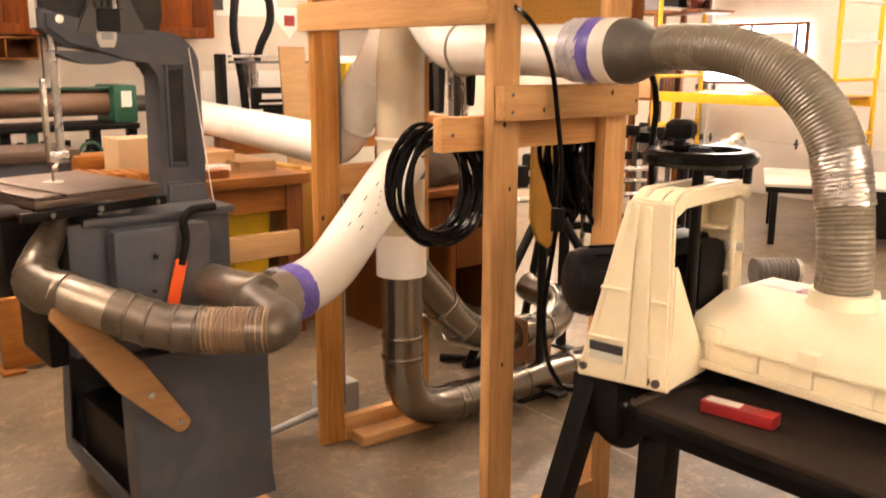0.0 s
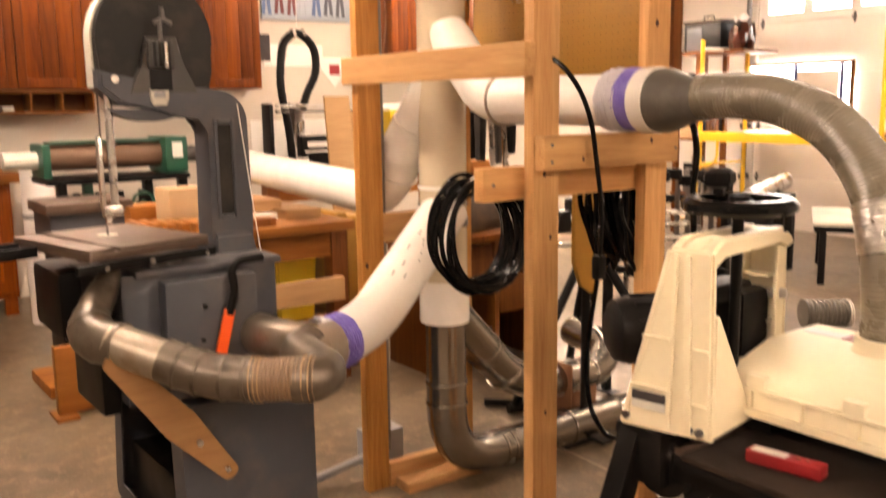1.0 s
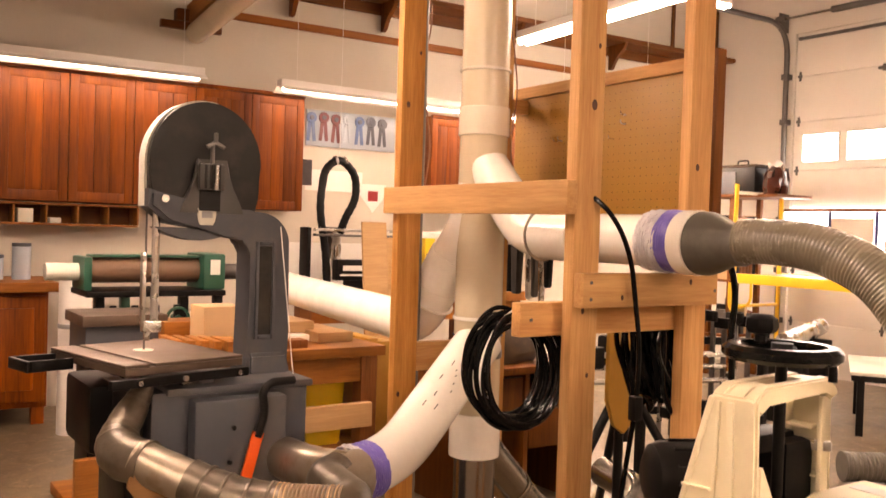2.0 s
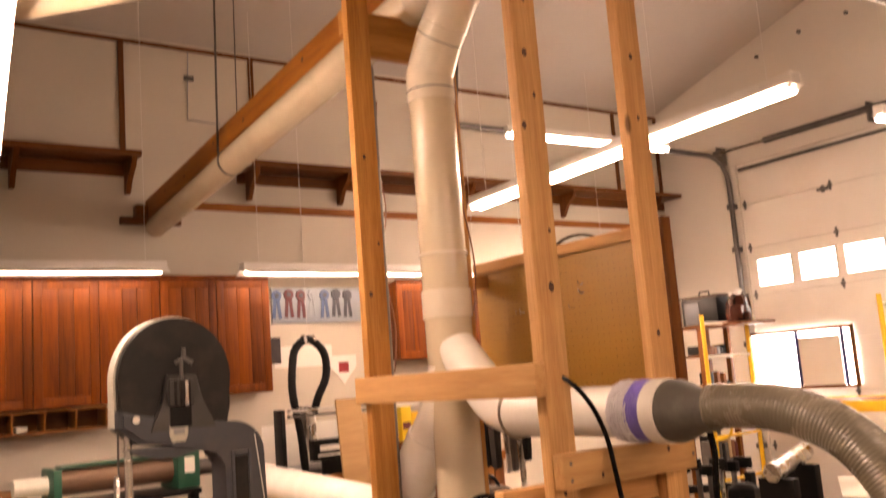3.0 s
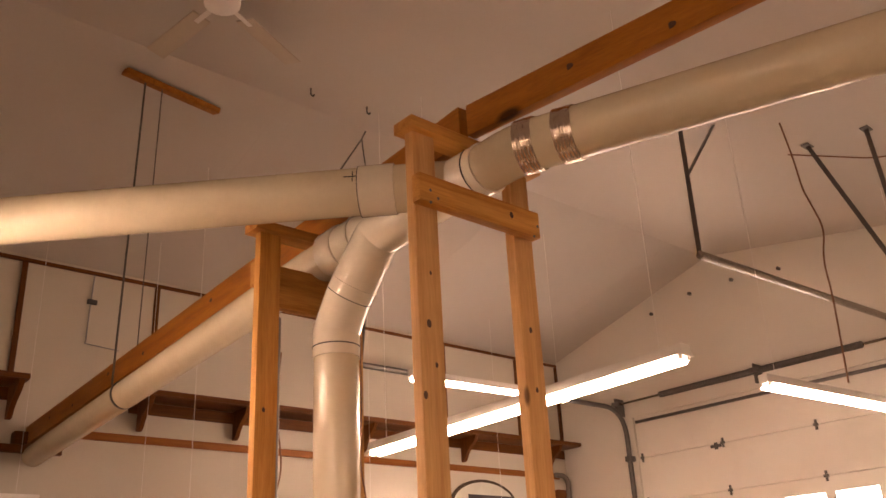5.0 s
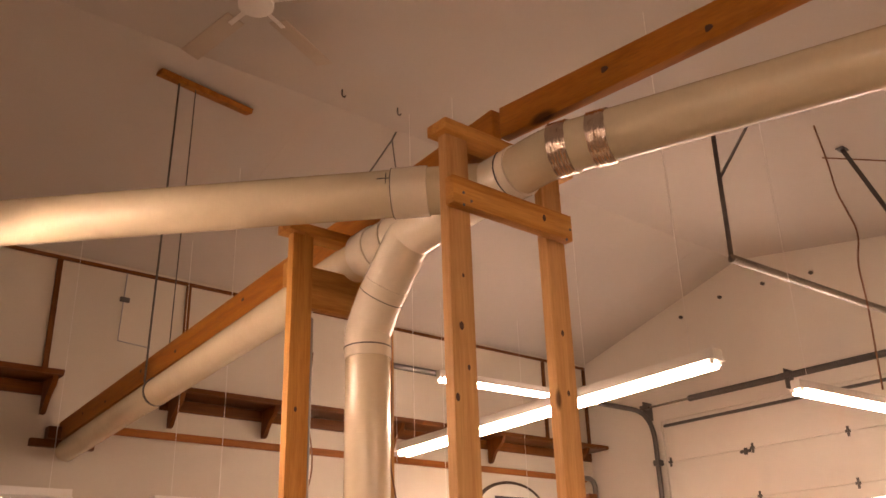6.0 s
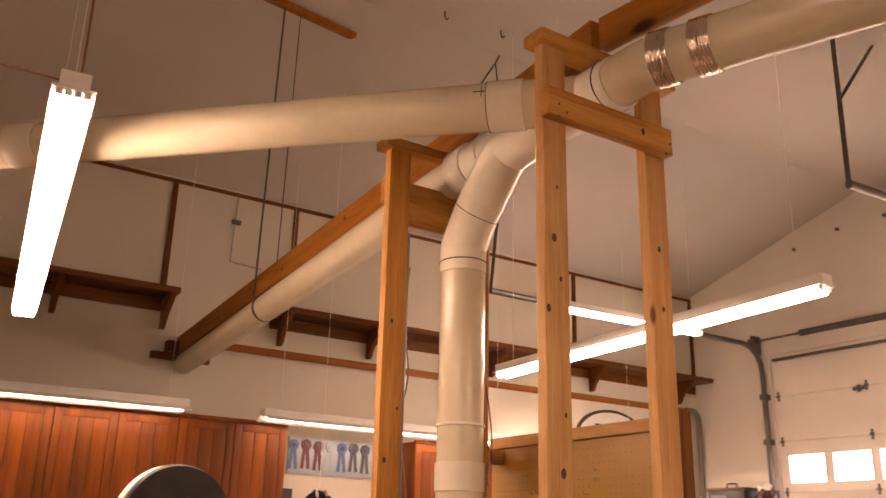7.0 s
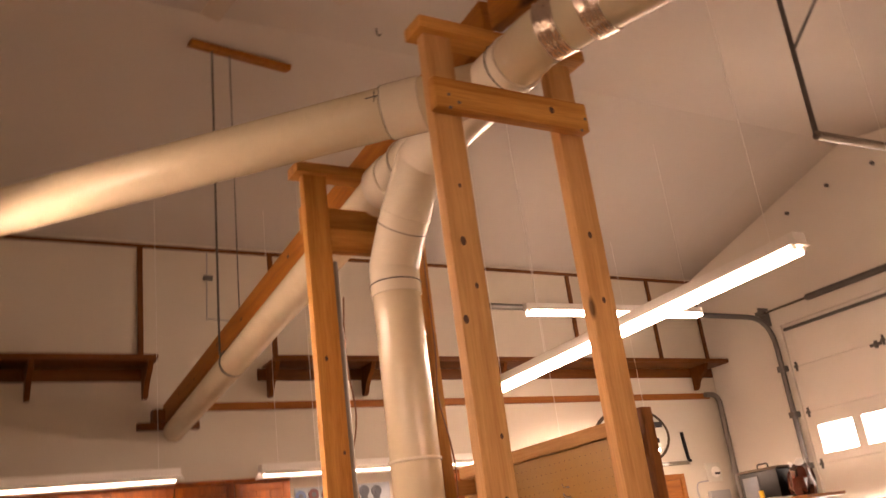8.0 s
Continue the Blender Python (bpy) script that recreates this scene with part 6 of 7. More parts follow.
part("body", pipe([(1.24, 6.2, 0.0), (1.24, 6.2, 0.98), (1.24, 6.2, 1.01)], [0.10, 0.10, 0.085], 24), fixture_white, dm)
part("band", ring((1.24, 6.2, 0.7), (0, 0, 1), 0.1, 0.03, 0.004), grey_box, dm)

SITE = MIDDLE
# green-ended machine on a stand
gr = thing("green_machine", (1.5, 5.4, 0), "long woodworking machine with green end housings", "machine")
part("end_housing", boxes(((1.075, 5.3, 1.02), (1.12, 5.6, 1.21)), bev=0.012), green, gr)
part("end_housing", boxes(((1.75, 5.28, 1.02), (1.885, 5.6, 1.235)), bev=0.014), green, gr)
part("top_rail", boxes(((1.121, 5.34, 1.208), (1.749, 5.48, 1.222)), bev=0.006), green, gr)
part("label_plate", boxes(((1.79, 5.2755, 1.11), (1.85, 5.2795, 1.20)), bev=0), white_plain, gr, "white label plate")
part("roller_hood", pipe([(1.121, 5.42, 1.135), (1.749, 5.42, 1.135)], 0.078, 24), hood_brown, gr, "brown roller hood")
for k in range(5):
    x = 1.20 + 0.12 * k
    part("hanging_tool", boxes(((x, 5.22, 0.80 + 0.02 * (k % 3)), (x + 0.035, 5.245, 0.94)), bev=0.004), black, gr)
part("bed", boxes(((1.08, 5.25, 0.985), (1.88, 5.65, 1.018)), bev=0.006), black, gr)
for x in (1.0, 1.99):
    part("motor_drum", pipe([(x - 0.10, 5.45, 1.12), (x + 0.10, 5.45, 1.12)], 0.05, 18), rim_pale if x < 1.5 else dark_steel, gr)
for x in (1.14, 1.28, 1.62, 1.83):
    part("stand_leg", boxes(((x, 5.3, 0), (x + 0.05, 5.36, 0.984)), bev=0.004), black if x != 1.28 else green, gr)
part("hand_wheel", ring((1.58, 5.22, 0.86), (0, 1, 0.1), 0.06, 0.02, 0.01), green, gr)
part("hand_wheel_hub", pipe([(1.58, 5.21, 0.86), (1.58, 5.30, 0.86)], 0.02, 10), green, gr)
for k, x in enumerate((1.20, 1.40, 1.66)):
    part("chip_box", boxes(((x, 5.38, 0.35), (x + 0.17, 5.6, 0.86 - 0.05 * (k == 1))), bev=0.006), white_plain, gr, "white box below the bed")
# grey planer body in front of it
pl = thing("planer", (1.15, 4.65, 0), "dusty grey metal planer body with a flat top", "planer")
part("body", boxes(((0.93, 4.6, 0.70), (1.30, 4.95, 0.90)), bev=0.01), saw_grey, pl)
part("top", boxes(((0.91, 4.57, 0.901), (1.32, 4.97, 0.955)), bev=0.008), iron, pl)
part("stand", boxes(((0.96, 4.65, 0.06), (1.24, 4.92, 0.699)), bev=0.008), black, pl)
part("wooden_base", boxes(((0.86, 4.58, 0), (1.32, 4.98, 0.059)), bev=0.006), bench_wood, pl)
bm = boxes(((0.82, 4.25, 0.02), (1.18, 4.3, 0.34)), ((0.80, 4.2, 0), (0.9, 4.36, 0.019)), ((1.1, 4.2, 0), (1.2, 4.36, 0.019)), bev=0.006)
solid("wooden_stand", bm, bench_wood, "low orange wooden stand on the floor", "stand")

SITE = MIDDLE
# ---- behind the tower ----
wc = thing("wooden_cabinet", (2.85, 3.85, 0), "dark brown wooden shop cabinet with dark open bays", "cabinet")
part("side", boxes(((2.52, 3.6, 0), (2.55, 4.1, 0.70)), bev=0.003), shelf_wood_z, wc)
part("side", boxes(((3.20, 3.6, 0), (3.23, 4.1, 0.70)), bev=0.003), shelf_wood_z, wc)
part("divider", boxes(((2.86, 3.6, 0), (2.89, 4.1, 0.70)), bev=0.003), shelf_wood_z, wc)
part("top", boxes(((2.48, 3.56, 0.701), (3.27, 4.14, 0.74)), bev=0.004), shelf_wood_z, wc)
part("back", boxes(((2.551, 4.08, 0.01), (3.199, 4.099, 0.699)), bev=0), shelf_wood_z, wc)
part("drawer", boxes(((2.56, 3.605, 0.46), (2.85, 3.63, 0.68)), bev=0.004), shelf_wood_z, wc)
part("drawer", boxes(((2.90, 3.605, 0.30), (3.19, 3.63, 0.50)), bev=0.004), shelf_wood_z, wc)
part("strap", boxes(((2.60, 3.60, 0.17), (2.84, 3.604, 0.24)), bev=0), black, wc, "black strip")
part("shelf", boxes(((2.551, 3.62, 0.14), (2.859, 4.07, 0.16)), bev=0.002), shelf_wood, wc)
bg = thing("canvas_bag", (2.9, 3.8, 0.74), "slumped dark brown tool bag on the cabinet", "bag")
bm = bmesh.new()
lathe(bm, [(0, 0), (0.16, 0.0), (0.19, 0.06), (0.17, 0.16), (0.11, 0.22), (0, 0.23)], Matrix.Translation((2.86, 3.82, 0.741)) @ Matrix.Diagonal((1.3, 0.9, 1, 1)), 18)
for v in bm.verts:
    v.co += Vector((1, 1, 0.6)) * 0.03 * (noise.noise(v.co * 7) - 0.2)
part("body", bm, bag_brown, bg)
part("handle", pipe(fillet([(2.75, 3.82, 0.92), (2.80, 3.82, 1.02), (2.92, 3.82, 1.02), (2.97, 3.82, 0.92)], 0.06), 0.01, 8), black, bg)
# dark tools hung under the pegboard
SITE = LEVEL
for k, (y, w, top, low, mt) in enumerate(((2.79, 0.055, 1.41, 1.17, black), (2.735, 0.05, 1.42, 1.165, saw_dark), (2.66, 0.018, 1.40, 1.15, steel), (2.625, 0.022, 1.41, 1.16, dark_steel), (2.585, 0.014, 1.40, 1.10, steel), (2.55, 0.03, 1.40, 1.20, black))):
    hk = thing("hanging_tool", (2.045, y, low), "dark hand tool hung below the pegboard" if mt not in (steel,) else "bright steel tool hung below the pegboard", "tool", "tools under the pegboard")
    bm = bmesh.new()
    tapered(bm, (2.03, y - w * 0.35), (2.055, y + w * 0.35), low, (2.025, y - w / 2), (2.058, y + w / 2), top - 0.06, 0.004)
    part("head", bm, mt, hk)
    part("stem", pipe([(2.045, y, top - 0.062), (2.045, y, top - 0.02), (2.064, y, top)], 0.005, 8), steel, hk)
SITE = RAIL
# black hoses bundled on the back of the tower
hb = thing("hose_bundle", (2.0, 1.98, 1.0), "bundle of black hoses hung behind a tower post", "hose")
for k in range(22):
    pts = []
    rx, rz = rng.uniform(0.012, 0.062), rng.uniform(0.10, 0.150)
    for i in range(31):
        a = 2 * math.pi * i / 30
        pts.append((1.945 + 0.013 * (k % 4) + rx * math.cos(a) + 0.01 * math.sin(3 * a + k), 1.870 + 0.008 * k + 0.02 * math.sin(a), 1.245 - rz + rz * math.sin(a) + 0.012 * math.sin(2 * a + k)))
    part("loop", pipe(pts, 0.0085, 7, False), black_hose, hb)
solid("hanging_strap", pipe(fillet([(2.06, 1.90, 1.42), (2.30, 1.95, 1.40), (2.33, 1.95, 1.28), (2.31, 1.95, 1.18), (2.325, 1.95, 1.0), (2.29, 1.96, 0.72)], 0.06), 0.011, 8), black_hose, "black hose end hanging beside the tower", "hose")
SITE = NEAR
# clamp stand: black legs and chrome bars behind the tower
cs = thing("clamp_stand", (2.9, 3.0, 0), "black steel stand with chrome clamp bars", "stand")
for a, b in (((2.95, 3.0, 0.80), (2.55, 3.1, 0.02)), ((2.95, 3.0, 0.80), (3.25, 2.65, 0.02)), ((2.95, 3.0, 0.80), (3.2, 3.4, 0.02))):
    part("leg", pipe([a, b], 0.022, 10), black, cs)
    part("foot", pipe([(b[0] - 0.03, b[1], 0.022), (b[0] + 0.05, b[1] - 0.02, 0.022)], 0.022, 10), black, cs)
part("post", pipe([(2.95, 3.0, 0.5), (2.95, 3.0, 0.98)], 0.03, 12), black, cs)
for k, (z, y) in enumerate(((0.90, 2.93), (0.84, 2.95), (0.78, 2.92))):
    part("clamp_bar", pipe([(2.55, y + 0.2, z), (3.35, y - 0.2, z + 0.02)], 0.013, 10), steel, cs)
    part("clamp_head", boxes(((2.70 + 0.16 * k, y + 0.03 - 0.08 * k, z - 0.05), (2.78 + 0.16 * k, y + 0.13 - 0.08 * k, z + 0.05)), bev=0.01), black, cs)
part("cross_foot", pipe([(2.5, 3.25, 0.02), (3.0, 2.75, 0.02)], 0.018, 8), black, cs)
part("head_block", boxes(((2.86, 2.9, 0.84), (3.06, 3.1, 0.99)), bev=0.02), black, cs)

SITE = LEVEL
# rack of black bar clamps beyond the tower
cr = thing("clamp_rack", (3.2, 2.78, 0), "black steel rack for bar clamps", "rack")
for x, y in ((2.98, 2.98), (3.42, 2.66)):
    part("post", boxes(((x - 0.018, y - 0.018, 0.012), (x + 0.018, y + 0.018, 0.99)), bev=0.003), black, cr)
    part("foot", boxes(((x - 0.03, y - 0.16, 0.0), (x + 0.03, y + 0.16, 0.012)), bev=0.002), black, cr)
for z in (0.93, 0.60):
    bm = bmesh.new()
    bar(bm, (3.0, 2.965, z), (3.40, 2.675, z), 0.03, 0.035, 0.003)
    part("cross_bar", bm, black, cr)
for k in range(8):
    q = Vector((3.02, 2.925, 0)).lerp(Vector((3.38, 2.663, 0)), (k + 0.5 * rng.uniform(0.3, 1.0)) / 8)
    lo, hi = 0.47 + rng.uniform(-0.05, 0.06), 1.03 + rng.uniform(-0.03, 0.05)
    bk = thing("bar_clamp", (q.x, q.y, lo), "black bar clamp hung upright in a rack", "clamp", "bar clamps")
    part("bar", boxes(((q.x - 0.005, q.y - 0.012, lo), (q.x + 0.005, q.y + 0.012, hi)), bev=0.001), dark_steel if k % 3 else steel, bk)
    part("fixed_jaw", boxes(((q.x - 0.014, q.y - 0.095, hi - 0.045), (q.x + 0.014, q.y - 0.0125, hi + 0.004)), bev=0.006), black, bk)
    part("sliding_jaw", boxes(((q.x - 0.014, q.y - 0.095, lo + 0.10), (q.x + 0.014, q.y - 0.0125, lo + 0.15)), bev=0.006), black, bk)
    part("handle", pipe([(q.x, q.y - 0.08, lo + 0.099), (q.x, q.y - 0.08, lo - 0.02)], 0.014, 10), black, bk)
SITE = NEAR
# things on the floor under the sander
solid("floor_board", boxes(((1.62, 1.42, 0.0), (2.12, 1.70, 0.018)), bev=0.003), shelf_wood, "dark brown board lying on the floor", "board")
sm = thing("small_motor", (1.86, 1.56, 0.018), "small black electric motor on a floor board", "motor")
part("body", pipe([(1.78, 1.52, 0.085), (1.79, 1.525, 0.085), (1.93, 1.60, 0.085), (1.94, 1.605, 0.085)], [0.045, 0.062, 0.062, 0.045], 20), black, sm)
part("foot", boxes(((1.79, 1.50, 0.0185), (1.93, 1.62, 0.03)), bev=0.003), dark_steel, sm)
part("terminal_box", boxes(((1.80, 1.52, 0.14), (1.88, 1.58, 0.18)), bev=0.006), black, sm)
bm = bmesh.new()
bar(bm, (1.70, 1.22, 0.045), (2.16, 1.42, 0.10), 0.22, 0.018, 0.002, (-0.1, 0.1, 1))
solid("offcut_sheet", bm, ply, "tan plywood offcut propped on the floor", "offcut")
# post and feet are made up to hold the brown panel
pn = thing("board_stand", (2.53, 2.62, 0), "brown plywood board on a black post stand", "stand")
bm = bmesh.new()
prism(bm, [(2.43, 0.80), (2.47, 0.70), (2.53, 0.66), (2.60, 0.72), (2.64, 0.80), (2.64, 1.13), (2.43, 1.13)], Matrix(((1, 0, 0, 0), (0, 0, -1, 2.61), (0, 1, 0, 0), (0, 0, 0, 1))), 0.02, 0.003)
part("board", bm, peg, pn)
part("post", pipe([(2.55, 2.64, 0.03), (2.55, 2.64, 1.05)], 0.02, 10), black, pn)
part("foot", boxes(((2.42, 2.61, 0.0), (2.68, 2.67, 0.03)), bev=0.004), black, pn)
part("cross_foot", boxes(((2.52, 2.50, 0.0305), (2.58, 2.80, 0.05)), bev=0.004), black, pn)
SITE = DISTANT
# silver items on the floor beyond
SITE = Matrix.Translation((5.93, 3.81, 0)) @ Matrix.Rotation(radians(-56.6), 4, "Z")
sv = thing("low_table", (0.7, 0.5, 0), "low table with a pale sheet top on a dark frame", "table")
part("top", boxes(((0, 0, 0.445), (1.5, 1.05, 0.47)), bev=0.004), rim_pale, sv)
part("edge_frame", boxes(((0.01, 0.008, 0.40), (1.49, 1.04, 0.444)), bev=0.004), black, sv)
for x, y in ((0.05, 0.04), (1.40, 0.04), (0.05, 0.95), (1.40, 0.95)):
    part("leg", boxes(((x, y, 0.0), (x + 0.05, y + 0.05, 0.399)), bev=0.004), black, sv)
part("drawer_box", boxes(((0.60, 0.10, 0.08), (1.38, 0.9, 0.398)), bev=0.01), black, sv, "black box below the top")
SITE = DISTANT
fh = thing("floor_hose", (5.0, 2.95, 0), "grey-brown ribbed hose end lying on the floor", "hose")
fp0, fp1 = Vector((4.80, 3.02, 0.09)), Vector((5.02, 2.86, 0.09))
part("tube", pipe([fp0.lerp(fp1, k / 40) for k in range(41)], [0.078 + 0.008 * (k % 4 < 2) for k in range(41)], 24), rubber_grey, fh)
part("mouth", ring(fp1, fp1 - fp0, 0.07, 0.02, 0.012), white_plain, fh, "white plastic end ring")
tb = thing("steel_tube", (6.0, 4.3, 0.5), "fat shiny steel tube on a dark trestle", "tube")
part("tube", pipe([(5.85, 4.15, 0.62), (6.55, 4.30, 0.70)], 0.07, 18), steel, tb)
for x, y, z in ((5.95, 4.17, 0.57), (6.42, 4.28, 0.615)):
    part("trestle", boxes(((x - 0.04, y - 0.15, 0), (x + 0.04, y + 0.15, z)), bev=0.006), black, tb)

# ---- yellow scaffold by the door ----
sc = thing("scaffold", (7.35, 4.6, 0), "yellow tubular scaffold with ladder ends and a platform", "scaffold")
for y in (5.5, 3.75):
    for x in (7.0, 7.7):
        part("upright", pipe([(x, y, 0.12), (x, y, 1.90)], 0.021, 10), yellow, sc)
        w = part("caster", pipe([(x, y - 0.02, 0.06), (x, y + 0.02, 0.06)], 0.06, 14), black, sc)
        part("caster_fork", boxes(((x - 0.02, y - 0.03, 0.06), (x + 0.02, y + 0.03, 0.13)), bev=0.004), steel, w)
    for z in (0.35, 0.75, 1.2, 1.5, 1.82):
        part("rung", pipe([(7.0, y, z), (7.7, y, z)], 0.016, 8), yellow if z < 1.4 else rim_pale, sc)
for x in (6.98, 7.72):
    part("side_rail", boxes(((x - 0.02, 3.75, 0.97), (x + 0.02, 5.5, 1.06)), bev=0.004), yellow, sc)
part("platform", boxes(((7.001, 3.8, 1.03), (7.699, 5.45, 1.05)), bev=0.002), bench_wood, sc)
for s in (-1, 1):
    part("brace", pipe(fillet([(6.97, 5.5 - 0.12 * s - 0.1, 0.97), (6.97, 5.5 - 0.12 * s - 0.1, 0.78), (6.97, 5.5, 0.72)], 0.08), 0.014, 8), yellow, sc)
dk = thing("brown_rack", (7.6, 6.05, 0), "narrow dark brown rack with a dark equipment box on top", "rack")
for x in (7.35, 7.78):
    for y in (5.8, 6.06):
        part("upright", boxes(((x, y, 0), (x + 0.05, y + 0.05, 1.79)), bev=0.003), shelf_wood_z, dk)
for z in (0.4, 0.95, 1.5):
    part("shelf", boxes(((7.34, 5.79, z), (7.84, 6.12, z + 0.025)), bev=0.003), shelf_wood, dk)
part("top", boxes(((7.3, 5.27, 1.791), (7.86, 6.13, 1.82)), bev=0.003), shelf_wood, dk)
eb = thing("equipment_box", (7.55, 5.7, 1.82), "dark equipment box with a grey side panel", "box")
part("body", boxes(((7.37, 5.58, 1.821), (7.80, 6.02, 2.09)), bev=0.012), black, eb)
part("side_panel", boxes(((7.362, 5.80, 1.83), (7.3695, 5.98, 2.05)), bev=0.003), saw_grey, eb, "grey steel panel")
part("lid", boxes(((7.36, 5.56, 2.0905), (7.81, 6.03, 2.115)), bev=0.006), bag_brown, eb)
part("grip", pipe(fillet([(7.37, 5.66, 2.112), (7.37, 5.66, 2.15), (7.37, 5.78, 2.15), (7.37, 5.78, 2.112)], 0.02), 0.008, 8), black, eb)
wp = thing("wrapped_bundle", (7.5, 5.42, 1.82), "crumpled shiny reddish-brown wrapped bundle", "bundle")
bm = bmesh.new()
lathe(bm, [(0, 0), (0.12, 0.0), (0.135, 0.08), (0.12, 0.16), (0.11, 0.23), (0.06, 0.27), (0, 0.26)], Matrix.Translation((7.50, 5.43, 1.8205)) @ Matrix.Diagonal((1.1, 0.95, 1, 1)), 22)
for v in bm.verts:
    v.co += Vector((1, 1, 0.5 if v.co.z > 1.85 else 0)) * 0.075 * (noise.noise(v.co * 15) - 0.1)
part("wrap", bm, wrap_brown, wp, smooth=25)
# white scraps in place of the highlights on the shiny wrapping
bm = bmesh.new()
for k in range(5):
    c = Vector((7.42 + 0.035 * k, 5.44 - 0.018 * (k % 3), 2.07 + 0.02 * (k % 2)))
    bar(bm, c, c + Vector((0.03, 0.03 * (-1) ** k, 0.05)), 0.05, 0.006, 0.001, (0.3, 1, 0.2 * k))
part("torn_top", bm, white_plain, wp, "pale scraps standing in for the wrapping's highlights")
for k in range(27):
    z = (0.426, 0.976, 1.526)[k % 3]
    x, y = 7.37 + 0.052 * (k // 3), 5.83
    top = (0.40, 0.42, 0.10)[k % 3]
    solid("rack_box", boxes(((x, y, z), (x + 0.046, y + rng.uniform(0.1, 0.22), z + top * rng.uniform(0.5, 1.0))), bev=0.004), rng.choice((dark_steel, ribbon_red, shelf_wood, black, black, cardboard, rust)), "small dark box stored on the rack", "box", "rack boxes")

# ---- ceiling and wall details ----
SITE = LEVEL
hbd = thing("hanging_board", (2.13, 5.05, 5.0), "short timber board under the ceiling with duct rods", "hanger")
bm = bmesh.new()
bar(bm, (1.773, 5.02, roof_z(5.02) - 0.022), (2.485, 5.09, roof_z(5.09) - 0.022), 0.09, 0.04, 0.003, (0, -0.28, 1))
part("board", bm, beam_wood, hbd)
for x, x2, r in ((1.925, 1.90, 0.007), (2.045, 2.03, 0.004)):
    part("rod", pipe([(x, 5.04, roof_z(5.04) - 0.04), (x2, 5.06, 2.96)], r, 8), dark_steel, hbd)
part("strap", ring((1.977, 5.06, 2.914), (0.077, -1, 0.014), 0.084, 0.012, 0.004), dark_steel, hbd)
cf = thing("ceiling_fan", (1.80, 3.73, 4.85), "white ceiling fan at rest", "fan")
part("rod", pipe([(1.80, 3.73, 4.92), (1.80, 3.73, roof_z(3.73))], 0.02, 10), fixture_white, cf)
part("hub", pipe([(1.80, 3.73, 4.80), (1.80, 3.73, 4.82), (1.80, 3.73, 4.90), (1.80, 3.73, 4.93)], [0.06, 0.10, 0.10, 0.05], 20), fixture_white, cf)
for k in range(5):
    a = radians(24 + 72 * k)
    u = Vector((math.cos(a), math.sin(a), 0))
    tilt = Vector((0, 0, 1)) + u.cross(Vector((0, 0, 1))) * 0.2
    bm = bmesh.new()
    bar(bm, Vector((1.80, 3.73, 4.85)) + u * 0.20, Vector((1.80, 3.73, 4.855)) + u * 0.70, 0.12, 0.008, 0.003, tilt)
    part("blade", bm, fan_tan, cf)
    bm = bmesh.new()
    bar(bm, Vector((1.80, 3.73, 4.845)) + u * 0.09, Vector((1.80, 3.73, 4.845)) + u * 0.26, 0.03, 0.006, 0.002, tilt)
    part("blade_iron", bm, fixture_white, cf)
SITE = ROOF
for x, y in ((3.40, 4.43), (2.95, 4.49)):
    z = roof_z(y)
    solid("ceiling_hook", pipe(fillet([(x, y, z), (x, y, z - 0.05), (x + 0.02, y, z - 0.06), (x + 0.03, y, z - 0.04)], 0.012), 0.006, 6), dark_steel, "small dark screw hook in the ceiling", "hook", "ceiling hooks")
SITE = LEVEL
wy = thing("wire_hanger", (3.61, 4.82, 5.1), "forked dark wire hanging below the ceiling", "wire")
part("wire", pipe([(3.61, 4.82, roof_z(4.82)), (3.57, 4.82, 5.06), (3.35, 4.82, 4.70)], 0.007, 6), dark_steel, wy)
part("wire", pipe(fillet([(3.572, 4.818, 5.062), (3.585, 4.815, 4.93), (3.607, 4.815, 4.80)], 0.05), 0.006, 6), dark_steel, wy)


def wavy(name, a, b, n, sway, r, mat, label, seed):
    g = random.Random(seed)
    a, b = Vector(a), Vector(b)
    pts = [a] + [a.lerp(b, k / n) + Vector((g.uniform(-1, 1), g.uniform(-1, 1), 0)) * sway for k in range(1, n)] + [b]
    return solid(name, pipe(fillet(pts, 0.3, 4), r, 6), mat, label, "wire", "loose wires")


SITE = LEVEL
wavy("loose_wire", (1.66, 2.80, 2.57), (1.66, 2.80, 1.55), 7, 0.022, 0.003, rust, "thin dark wire hanging beside a post", 3)
wavy("loose_wire", (1.93, 2.66, 2.72), (1.92, 2.64, 1.75), 7, 0.02, 0.003, rust, "thin dark wire hanging beside a post", 5)
SITE = ROOF
solid("loose_wire", pipe(fillet([(5.52, 2.38, roof_z(2.38)), (5.5, 2.332, 4.443), (5.5, 2.315, 4.194), (5.5, 2.287, 4.089), (5.5, 2.229, 3.865), (5.5, 2.284, 3.679), (5.5, 2.276, 3.416), (5.5, 2.3, 2.84)], 0.12), 0.006, 6), rust, "thin brown cable drooping from the ceiling", "wire", "loose wires")
wavy("loose_wire", (3.55, 4.0, roof_z(4.0)), (3.53, 4.0, 2.66), 6, 0.012, 0.0018, white_plain, "pale thin flex above a lamp", 9)
wavy("loose_wire", (0.33, 2.50, roof_z(2.5)), (0.35, 2.50, 2.80), 6, 0.02, 0.004, rust, "thin brown cable drooping to a lamp", 11)
wavy("loose_wire", (-0.8, 2.9, 3.0), (0.35, 2.52, 2.80), 6, 0.03, 0.004, rust, "thin brown cable drooping to a lamp", 12)
st = thing("track_strap", (5.9, 2.2, 4.2), "perforated steel straps holding a second door track", "strap")
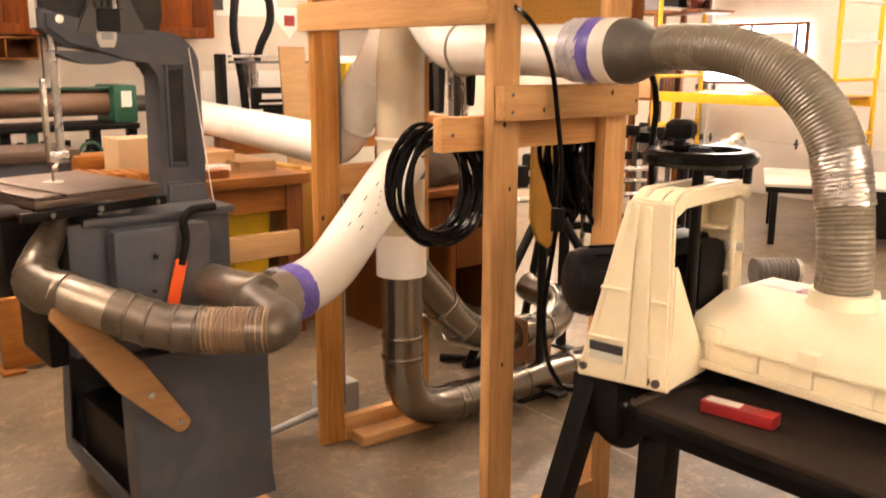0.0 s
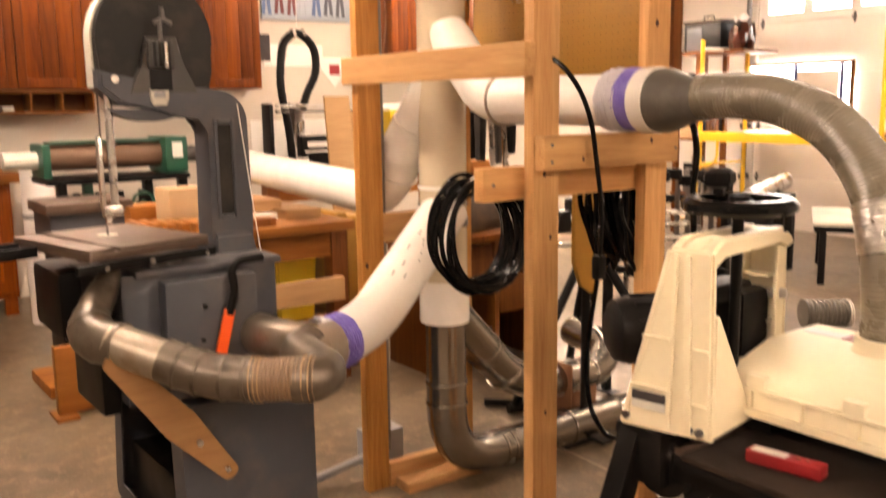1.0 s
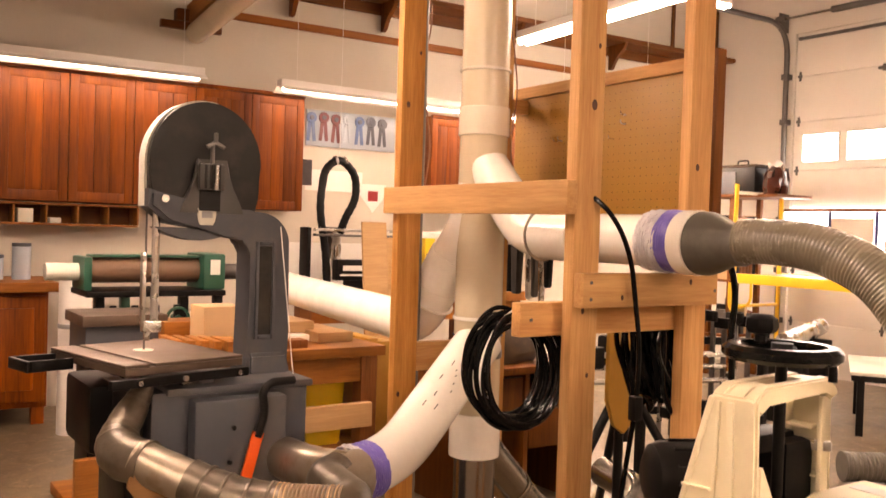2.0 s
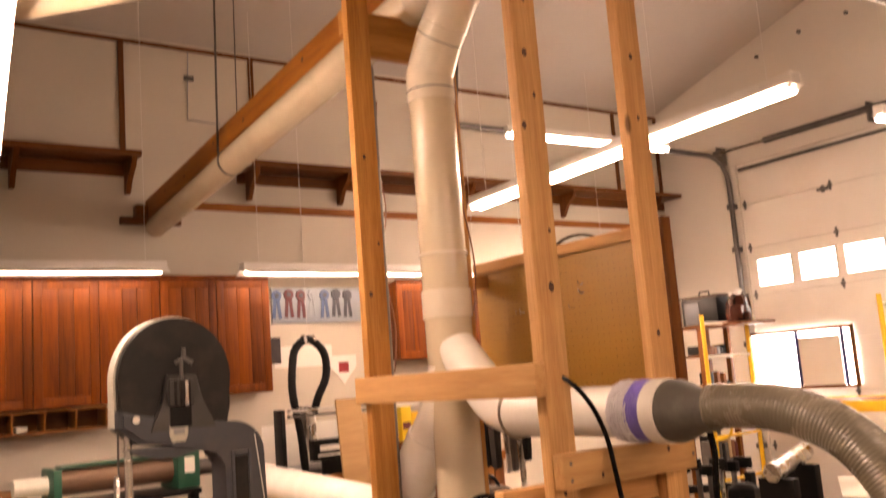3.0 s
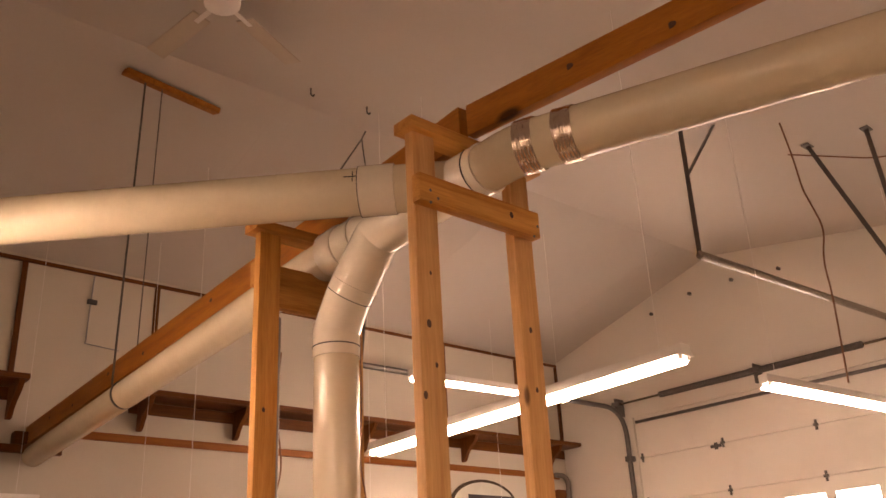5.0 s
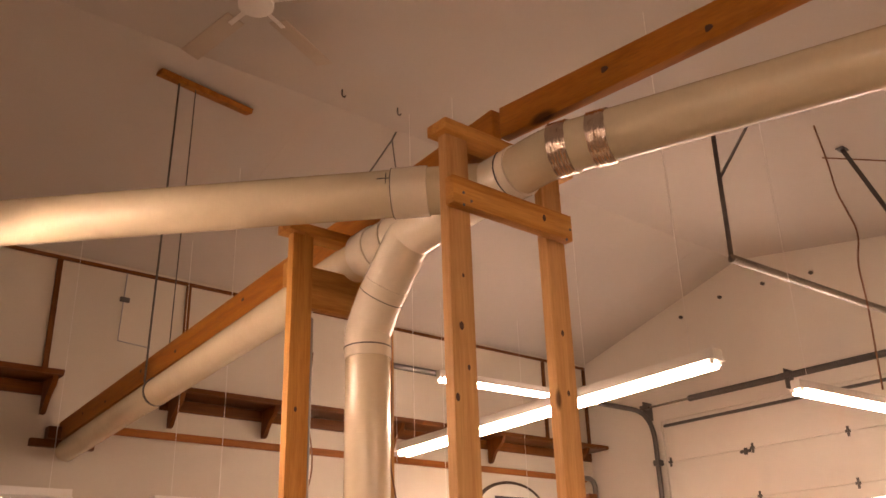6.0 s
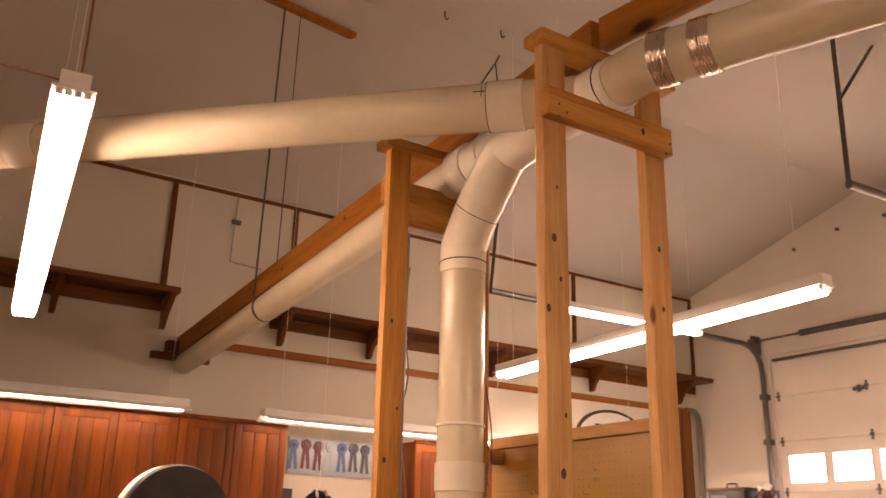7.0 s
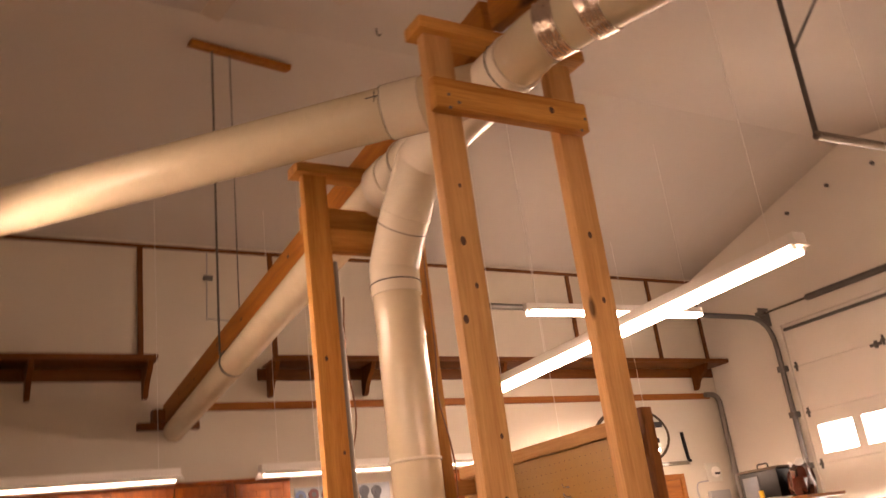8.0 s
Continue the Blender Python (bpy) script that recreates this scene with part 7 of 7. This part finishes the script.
for a, b in (((6.03, 2.428, roof_z(2.428)), (5.77, 1.84, 3.30)), ((5.986, 1.979, roof_z(1.979)), (5.77, 1.84, 3.32))):
    bm = bmesh.new()
    bar(bm, a, b, 0.032, 0.006, 0.001, (1, 0, 0))
    part("strap", bm, dark_steel, st)
    part("strap_plate", boxes(((a[0] - 0.05, a[1] - 0.03, a[2] - 0.008), (a[0] + 0.05, a[1] + 0.03, a[2] - 0.001)), bev=0.001), dark_steel, st)
part("track", pipe([(5.77, 1.84, 3.3), (XE, 1.84, 3.3)], 0.026, 10), galv, st)
solid("ceiling_cable", pipe(fillet([(6.09, 2.61, roof_z(2.61) - 0.006), (6.55, 2.17, roof_z(2.17) - 0.006), (6.66, 1.5, roof_z(1.5) - 0.006)], 0.1), 0.006, 6), rust, "thin brown cable stapled to the ceiling", "wire", "loose wires")
# bolts in the gable, wall bits near the corner
SITE = LEVEL
for y, z in ((5.60, 4.705), (5.07, 4.795), (4.54, 4.795), (4.0, 4.75)):
    solid("gable_bolt", pipe([(XE, y, z), (XE - 0.03, y, z), (XE - 0.035, y, z)], [0.02, 0.02, 0.012], 8), dark_steel, "dark bolt head in the gable wall", "bolt", "gable bolts")
solid("wall_level", boxes(((7.05, YN - 0.03, 2.345), (7.585, YN - 0.002, 2.385)), bev=0.003), galv, "pale metal straightedge resting on wall nails", "straightedge")
bm = bmesh.new()
bar(bm, (7.575, YN - 0.012, 2.69), (7.60, YN - 0.012, 2.40), 0.018, 0.036, 0.002, (1, 0, 0.08))
box(bm, (7.588, YN - 0.02, 2.372), (7.64, YN - 0.002, 2.40), None, 0.002)
solid("wall_square", bm, black, "black carpenter's square hung on the wall", "square")
tm = thing("thermostat", (7.93, YN - 0.02, 2.24), "beige thermostat with a dark dial on the wall", "thermostat")
part("plate", boxes(((7.82, YN - 0.022, 2.145), (8.04, YN - 0.002, 2.345)), bev=0.006), rim_pale, tm)
part("dial", pipe([(7.945, YN - 0.022, 2.245), (7.945, YN - 0.045, 2.245), (7.945, YN - 0.05, 2.245)], [0.058, 0.055, 0.03], 20), white_plain, tm)
part("dial_slot", boxes(((7.905, YN - 0.053, 2.215), (7.985, YN - 0.0505, 2.240)), bev=0.001), ink, tm)
part("lead", pipe(fillet([(7.82, YN - 0.01, 2.16), (7.66, YN - 0.01, 2.15), (7.63, YN - 0.01, 2.08), (7.66, YN - 0.01, 1.9)], 0.05), 0.008, 6), grey_box, tm)
solid("fuse_box", boxes(((7.78, YN - 0.05, 1.6), (8.08, YN - 0.002, 2.05)), bev=0.006), grey_box, "grey steel fuse box on the wall", "fuse box")
fp = thing("framed_panel", (7.3, YN - 0.02, 1.9), "small framed reddish brown panel on the wall", "picture")
part("frame", boxes(((7.08, YN - 0.03, 1.70), (7.14, YN - 0.002, 2.255)), ((7.41, YN - 0.03, 1.70), (7.47, YN - 0.002, 2.255)), ((7.141, YN - 0.03, 2.195), (7.409, YN - 0.002, 2.255)), ((7.141, YN - 0.03, 1.70), (7.409, YN - 0.002, 1.76)), bev=0.003), bench_wood, fp)
part("panel", boxes(((7.135, YN - 0.015, 1.755), (7.415, YN - 0.004, 2.20)), bev=0), rail_wood, fp)
SITE = NORTH
ot = thing("ceiling_outlet", (2.54, YN - 0.03, 4.05), "small outlet with thin conduit on the wall", "outlet")
part("box", boxes(((2.50, YN - 0.03, 4.08), (2.58, YN - 0.002, 4.12)), bev=0.004), dark_steel, ot)
part("conduit", pipe([(2.54, YN - 0.012, 4.34), (2.52, YN - 0.012, 3.74), (2.80, YN - 0.012, 3.72)], 0.006, 6), grey_box, ot)
